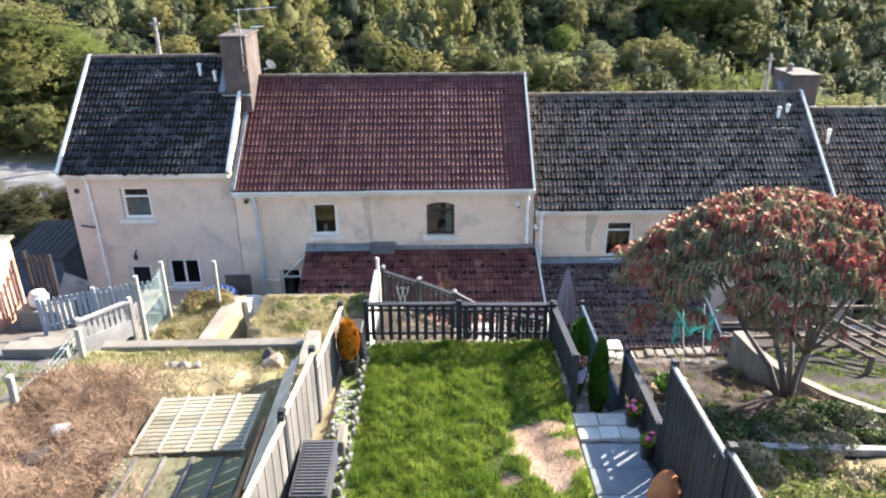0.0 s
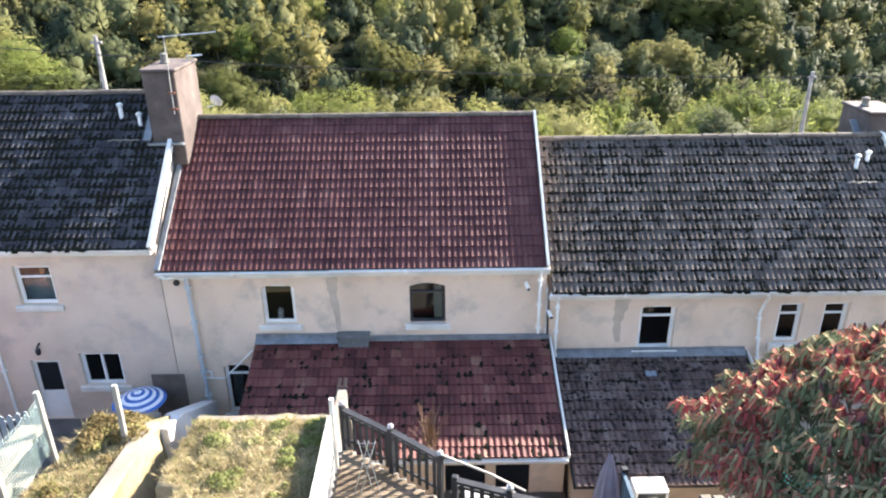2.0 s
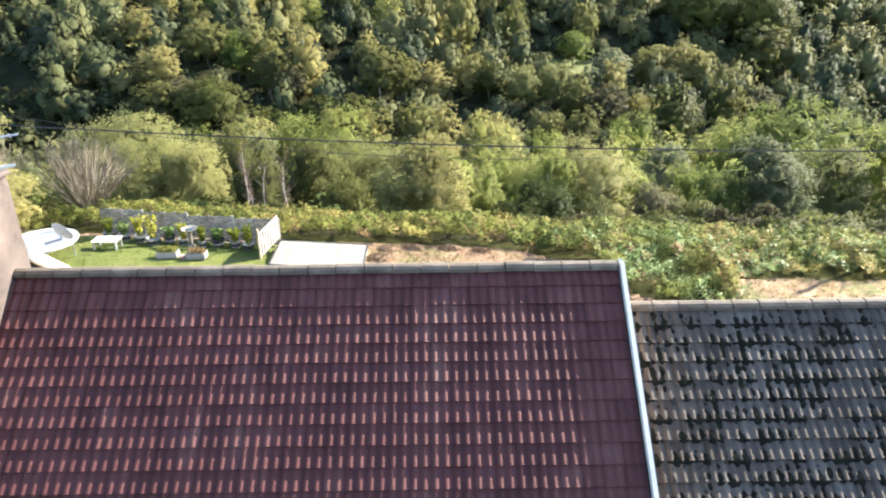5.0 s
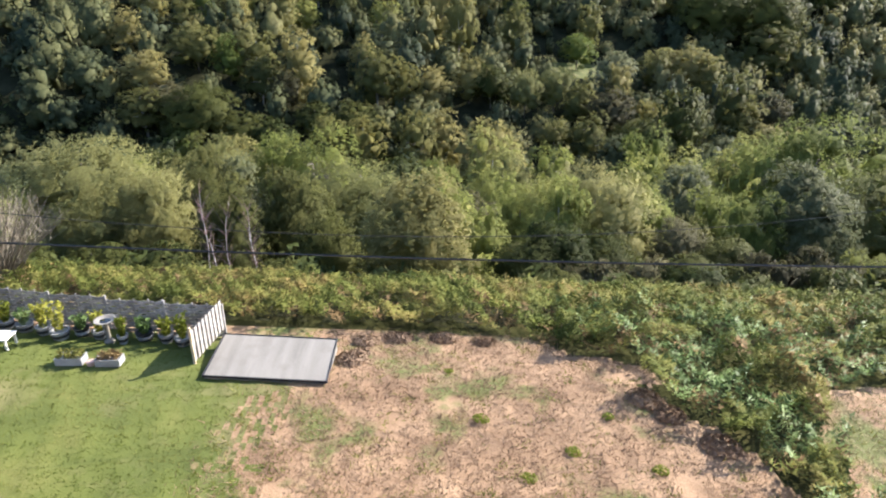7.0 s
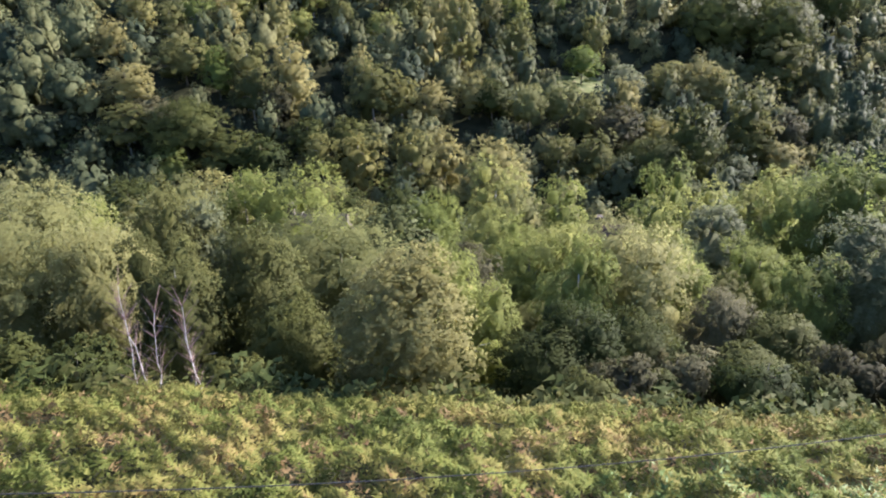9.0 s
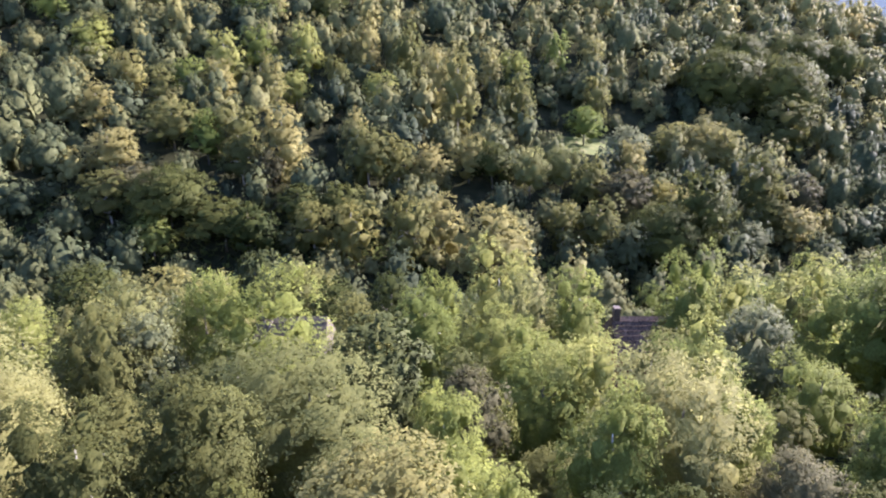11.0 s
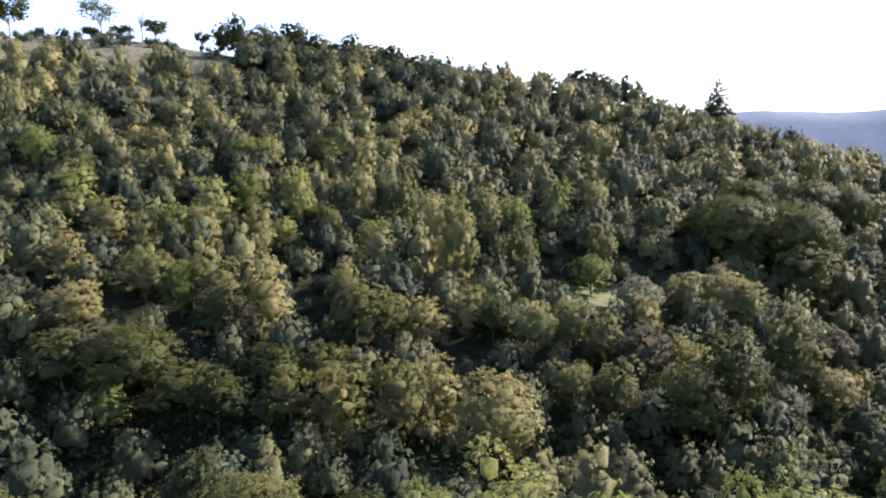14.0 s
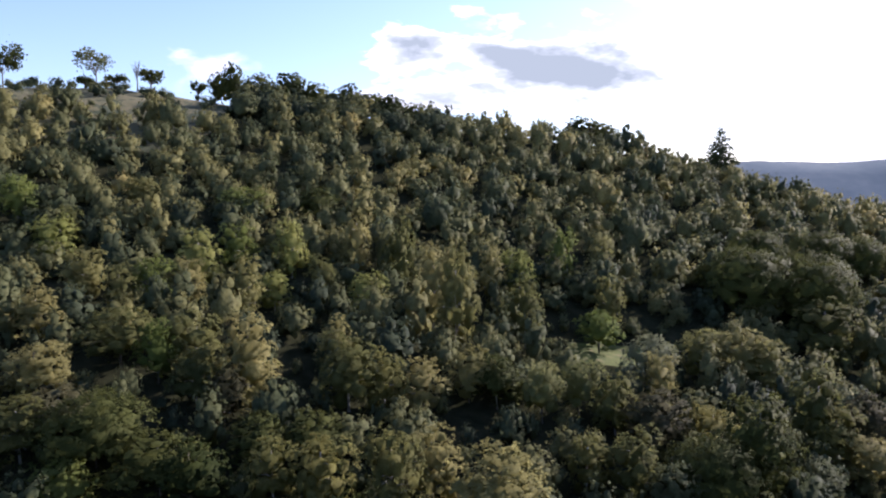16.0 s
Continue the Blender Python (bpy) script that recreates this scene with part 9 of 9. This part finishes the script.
open_tree(*hilltop(-0.604), 17, 19, 1, "spreading tree on the open hilltop", 2600)
open_tree(*hilltop(-0.635), 14, 9, 2, "half bare tree on the open hilltop", 260)
open_tree(*hilltop(-0.474), 16, 18, 3, "small twisted tree on the open hilltop", 700)
open_tree(*hilltop(-0.417), 15, 6, 4, "thin bare tree on the open hilltop", 0)
open_tree(*hilltop(-0.398), 10, 9, 5, "small leafy tree on the open hilltop", 800)
open_tree(*hilltop(-0.333), 8, 8, 6, "small leafy tree on the open hilltop", 420)
open_tree(*hilltop(-0.445), 5, 9, 7, "low thorn bush on the open hilltop", 420)
open_tree(*hilltop(-0.49), 4.5, 8, 8, "low thorn bush on the open hilltop", 420)
plant("conifer", *hilltop(0.402), 27, 21)
for tan_x, h_, w_ in ((-0.30, 15, 14), (-0.285, 19, 12), (-0.25, 15, 18), (-0.205, 17, 17), (-0.17, 14, 16), (-0.12, 16, 14), (-0.09, 14, 15), (-0.06, 14, 17), (-0.03, 11, 14), (0.205, 14, 16), (0.235, 13, 18), (0.265, 9, 15)):
    plant("ridge_dark", *hilltop(tan_x), h_, w_)


# ---- clouds: soft white banks far off ----
def cloud_bank(name, label, tan_x0, tan_x1, tan_z0, tan_z1, dist, scale, low, high, shade, seed):
    """A far glowing sheet of cloud with ragged edges, its shading painted in."""
    y = 63.7 + dist
    n = 12
    v = [(1.7 + dist * (tan_x0 + (tan_x1 - tan_x0) * i / n), y, 14.7 + dist * (tan_z0 + (tan_z1 - tan_z0) * j / n)) for j in range(n + 1) for i in range(n + 1)]
    idx = np.arange((n + 1) ** 2).reshape(n + 1, n + 1)
    f = np.stack([idx[:-1, :-1], idx[:-1, 1:], idx[1:, 1:], idx[1:, :-1]], -1).reshape(-1, 4)
    m, nn, l, b = nodes_of(name)
    tc, nz, mr = nn.new("ShaderNodeTexCoord"), nn.new("ShaderNodeTexNoise"), nn.new("ShaderNodeMapRange")
    mp = nn.new("ShaderNodeMapping")
    mp.inputs["Location"].default_value = (seed * 3.1, 0, seed * 1.7)
    mp.inputs["Scale"].default_value = (0.8, 1.0, 2.0)
    nz.inputs["Scale"].default_value, nz.inputs["Detail"].default_value, nz.inputs["Roughness"].default_value = scale, 9, 0.55
    gr, sep = nn.new("ShaderNodeTexGradient"), nn.new("ShaderNodeSeparateXYZ")
    l.new(tc.outputs["Object"], mp.inputs["Vector"])
    l.new(mp.outputs[0], nz.inputs["Vector"])
    l.new(tc.outputs["Generated"], sep.inputs[0])
    fades = []
    for ax in ("X", "Z"):
        up = nn.new("ShaderNodeMath")
        up.operation = "PINGPONG"
        up.inputs[1].default_value = 0.5
        l.new(sep.outputs[ax], up.inputs[0])
        fades.append(up)
    mul = nn.new("ShaderNodeMath")
    mul.operation = "MINIMUM"
    l.new(fades[0].outputs[0], mul.inputs[0])
    l.new(fades[1].outputs[0], mul.inputs[1])
    add = nn.new("ShaderNodeMath")
    add.operation = "MULTIPLY_ADD"
    l.new(mul.outputs[0], add.inputs[0])
    add.inputs[1].default_value = 1.15
    l.new(nz.outputs["Fac"], add.inputs[2])
    mr.inputs["From Min"].default_value, mr.inputs["From Max"].default_value = low, high
    l.new(add.outputs[0], mr.inputs["Value"])
    em, tr, mx = nn.new("ShaderNodeEmission"), nn.new("ShaderNodeBsdfTransparent"), nn.new("ShaderNodeMixShader")
    cr = ramp(m.node_tree, shade)
    l.new(add.outputs[0], cr.inputs[0])
    l.new(cr.outputs[0], em.inputs["Color"])
    em.inputs["Strength"].default_value = 1.0
    l.new(mr.outputs[0], mx.inputs[0])
    l.new(tr.outputs[0], mx.inputs[1])
    l.new(em.outputs[0], mx.inputs[2])
    l.new(mx.outputs[0], nn["Material Output"].inputs["Surface"])
    ob = tagged(new(name, raw_mesh(name, v, f, m)), label, "cloud", kind="structure")
    ob.visible_shadow = False


WHITE_CLOUD = [(0.8, (0.70, 0.73, 0.78)), (0.95, (0.95, 0.95, 0.95))]
GREY_CLOUD = [(0.78, (0.90, 0.90, 0.91)), (0.88, (0.45, 0.49, 0.50)), (0.98, (0.27, 0.31, 0.325))]
PUFF = [(0.8, (0.50, 0.56, 0.66)), (1.0, (0.70, 0.73, 0.77))]
cloud_bank("cloud", "bright white cloud bank beyond the hill", -0.04, 1.7, -0.32, 0.80, 4300, 0.0020, 0.72, 0.92, WHITE_CLOUD, 1)
cloud_bank("cloud", "grey-bottomed cumulus cloud over the hill", -0.19, 0.47, 0.085, 0.285, 4200, 0.0030, 0.72, 0.82, GREY_CLOUD, 5)
cloud_bank("cloud", "small white cloud puffs over the hilltop", -0.42, -0.22, 0.13, 0.24, 4200, 0.0045, 0.80, 1.06, PUFF, 3)


# ---- roof tiles, laid last ----
def tile_mesh(name, width, length, material, front=0.042):
    u = [0, 0.05, 0.11, 0.19, 0.27, 0.34, 0.40, 0.5, 0.55, 0.61, 0.69, 0.77, 0.84, 0.90, 1.0]
    h = [0.0, 0.010, 0.023, 0.030, 0.023, 0.010, 0.002, 0.0, 0.010, 0.023, 0.030, 0.023, 0.010, 0.002, 0.0]
    v, f = [], []
    n = len(u)
    for vv, lift in ((0.0, front), (length, 0.006)):
        v += [(a * width, vv, b + lift) for a, b in zip(u, h)]
    for lift in (front, 0.006):
        v += [(a * width, 0.0, b + lift) for a, b in zip(u, h)]
    for k in range(n - 1):
        f.append((k, k + 1, n + k + 1, n + k))
        f.append((3 * n + k, 3 * n + k + 1, 2 * n + k + 1, 2 * n + k))
    return np.array(v), np.array(f, np.int32)


def lay_tiles(roof, x0, x1, lo, hi, material, single, gauge=0.308, cover=0.305, seed=1, front=0.042):
    """Courses of double-roll tiles from the eaves point lo = (y, z) to the top hi."""
    house = roof.parent
    rs = np.random.RandomState(seed)
    run, rise = hi[0] - lo[0], hi[1] - lo[1]
    slope = math.hypot(run, rise)
    rows = max(1, round(slope / gauge))
    cols = max(1, round((x1 - x0) / cover))
    g, c = slope / rows, (x1 - x0) / cols
    v, f = tile_mesh("tile", c * 0.985, g + 0.05, material, front)
    me = raw_mesh("tile", v, f, material)
    me.polygons.foreach_set("use_smooth", np.ones(len(f), bool))
    up = Vector((0, run / slope, rise / slope))
    nrm = Vector((0, -rise / slope, run / slope))
    base = Matrix(((1, 0, 0), (0, up.y, nrm.y), (0, up.z, nrm.z))).to_4x4()
    back = Matrix.Translation(house.location).inverted()
    rest = []
    for r in range(rows):
        for k in range(cols):
            o = Vector((x0 + k * c, lo[0], lo[1])) + up * (r * g - 0.03) + nrm * 0.004
            m = Matrix.Translation(o) @ base @ Matrix.Rotation(rs.normal() * 0.006, 4, "Z") @ Matrix.Rotation(rs.normal() * 0.010, 4, "X") @ Matrix.Translation((0, 0, rs.uniform(0, 0.006)))
            if single(k, r):
                t = new("tile", me)
                t.parent = roof
                t.matrix_parent_inverse = Matrix.Identity(4)
                t.matrix_basis = m
            else:
                rest.append(np.array(m.to_3x3()) @ v.T + np.array(m.translation)[:, None])
    if rest:
        n = len(v)
        allv = np.concatenate([q.T for q in rest])
        allf = np.concatenate([f + n * k for k in range(len(rest))])
        rest_me = raw_mesh("tiling", allv, allf, material)
        rest_me.polygons.foreach_set("use_smooth", np.ones(len(allf), bool))
        ob = part("tiling", rest_me, None, roof)
        ob["kind"] = "stuff"
        ob["label"] = "remaining courses of the same tiles"


def ridge_tiles(roof, x0, x1, z):
    n = round((x1 - x0) / 0.45)
    w = (x1 - x0) / n
    bm = bmesh.new()
    k = 6
    rings = []
    for xx, s in ((0.0, 1.0), (w * 0.97, 0.97)):
        rings.append([bm.verts.new((xx, 0.13 * s * math.cos(math.pi * i / k), 0.11 * s * math.sin(math.pi * i / k) - 0.03)) for i in range(k + 1)])
    for i in range(k):
        bm.faces.new((rings[0][i], rings[0][i + 1], rings[1][i + 1], rings[1][i]))
    bm.faces.new(rings[0])
    bm.faces.new(rings[1][::-1])
    me = mesh_of("ridge_tile", bm, RIDGE, False)
    for i in range(n):
        t = part("ridge_tile", me, None, roof)
        t.location = (x0 + i * w, RIDGE_Y, z + 0.03 + random.uniform(-0.008, 0.008))


for k, (roof, x0, x1, eave, ridge, mat, single) in enumerate(ROOFS):
    lay_tiles(roof, x0, x1, (EAVE_Y, eave), (RIDGE_Y, ridge), mat, single, seed=k, front=0.034 if mat is RED_TILE else 0.046)
    ridge_tiles(roof, x0, x1, ridge)
lay_tiles(lean_roof, -5.08, 3.0, LT0, LT1, RED_TILE_OLD, lambda c, r: True, seed=7, front=0.044)
lay_tiles(grey_lean_roof, 3.2, 8.58, GT0, GT1, LEAN_TILE, lambda c, r: True, seed=8, front=0.056)


MOSS = noisy("black_moss", [(0.2, (0.006, 0.006, 0.005)), (0.6, (0.014, 0.014, 0.010)), (0.9, (0.030, 0.030, 0.020))], 6, 40, 0.95, 0.5, 0.01, spec=0.05)


def roof_moss(roof, x0, x1, lo, hi, n, low, seed, gauge=0.308):
    """Cushions of moss that sit on the lower edges of the tile courses, thick in some places and thin in others."""
    rs = np.random.RandomState(seed)
    run, rise = hi[0] - lo[0], hi[1] - lo[1]
    slope = math.hypot(run, rise)
    rows = max(1, round(slope / gauge))
    r = rs.randint(rows, size=n)
    x = rs.uniform(x0 + 0.05, x1 - 0.05, n)
    d = r * slope / rows - 0.03 + np.where(rs.rand(n) < 0.72, rs.exponential(0.03, n), rs.uniform(0, 0.25, n))
    keep = 0.5 * lump(x, d, 1.7, seed) + 0.5 * lump(x, d, 0.55, seed + 1) + 0.25 * rs.normal(size=n) > low
    x, d = x[keep], d[keep]
    n = len(x)
    up, nrm = np.array([0, run / slope, rise / slope]), np.array([0, -rise / slope, run / slope])
    lift = 0.058 - 0.10 * np.mod(d + 0.03, slope / rows)
    c = np.stack([x, np.full(n, lo[0]), np.full(n, lo[1])], -1) + d[:, None] * up + lift[:, None] * nrm
    size, flat = 0.018 + 0.075 * rs.rand(n) ** 1.8, rs.uniform(0.2, 0.4, n)
    v, f = [], []
    for k in range(6):
        a = 2 * math.pi * k / 6
        w = size * rs.uniform(0.7, 1.25, n)
        v.append(c + (np.cos(a) * w * 1.3)[:, None] * np.array([1.0, 0, 0]) + (np.sin(a) * w * 1.25)[:, None] * up - 0.012 * nrm)
    v.append(c + (size * flat)[:, None] * nrm)
    base = np.arange(n)
    for k in range(6):
        f.append(np.stack([base + k * n, base + (k + 1) % 6 * n, base + 6 * n], -1))
    me = raw_mesh("moss", np.concatenate(v), np.concatenate(f), MOSS)
    me.polygons.foreach_set("use_smooth", np.ones(len(me.polygons), bool))
    ob = part("moss", me, None, roof, "black moss cushions along the tile edges")
    ob["kind"] = "stuff"


for k, (roof, x0, x1, eave, ridge, mat, single) in enumerate(ROOFS):
    if mat is not RED_TILE:
        roof_moss(roof, x0, x1, (EAVE_Y, eave), (RIDGE_Y, ridge), 15000 if mat is BLACK_TILE else 17000, -0.05 if mat is BLACK_TILE else 0.16, 90 + k)
roof_moss(grey_lean_roof, 3.2, 8.58, GT0, GT1, 2400, 0.2, 97)
roof_moss(lean_roof, -5.08, 3.0, LT0, LT1, 1500, 0.25, 98)


def odd_tile(roof, x, y, lo, hi, material, label):
    """A single replaced tile lying over the others."""
    run, rise = hi[0] - lo[0], hi[1] - lo[1]
    s = math.hypot(run, rise)
    v, f = tile_mesh("tile", 0.30, 0.34, material)
    me = raw_mesh("repair_tile", v, f, material)
    t = part("repair_tile", me, None, roof, label)
    base = Matrix(((1, 0, 0), (0, run / s, -rise / s), (0, rise / s, run / s))).to_4x4()
    t.matrix_basis = Matrix.Translation((x, y, lo[1] + (y - lo[0]) * rise / run + 0.025)) @ base


odd_tile(lean_roof, -2.7, 18.0, LT0, LT1, noisy("verdigris_tile", [(0.2, (0.13, 0.17, 0.13)), (0.8, (0.22, 0.26, 0.2))], 4, 30, 0.8, 0.2), "pale green replaced tile")
odd_tile(lean_roof, -2.7, 18.34, LT0, LT1, noisy("buff_tile", [(0.2, (0.16, 0.09, 0.06)), (0.8, (0.24, 0.15, 0.1))], 4, 30, 0.8, 0.2), "buff replaced tile")
odd_tile(grey_lean_roof, 5.6, 19.1, GT0, GT1, noisy("slate_patch", [(0.2, (0.16, 0.19, 0.21)), (0.8, (0.25, 0.28, 0.3))], 4, 30, 0.8, 0.2), "pale slate-grey replaced tile")
odd_tile(grey_lean_roof, 7.5, 18.3, GT0, GT1, noisy("orange_patch", [(0.2, (0.28, 0.07, 0.04)), (0.8, (0.38, 0.11, 0.06))], 4, 30, 0.8, 0.2), "bright orange replaced tile")
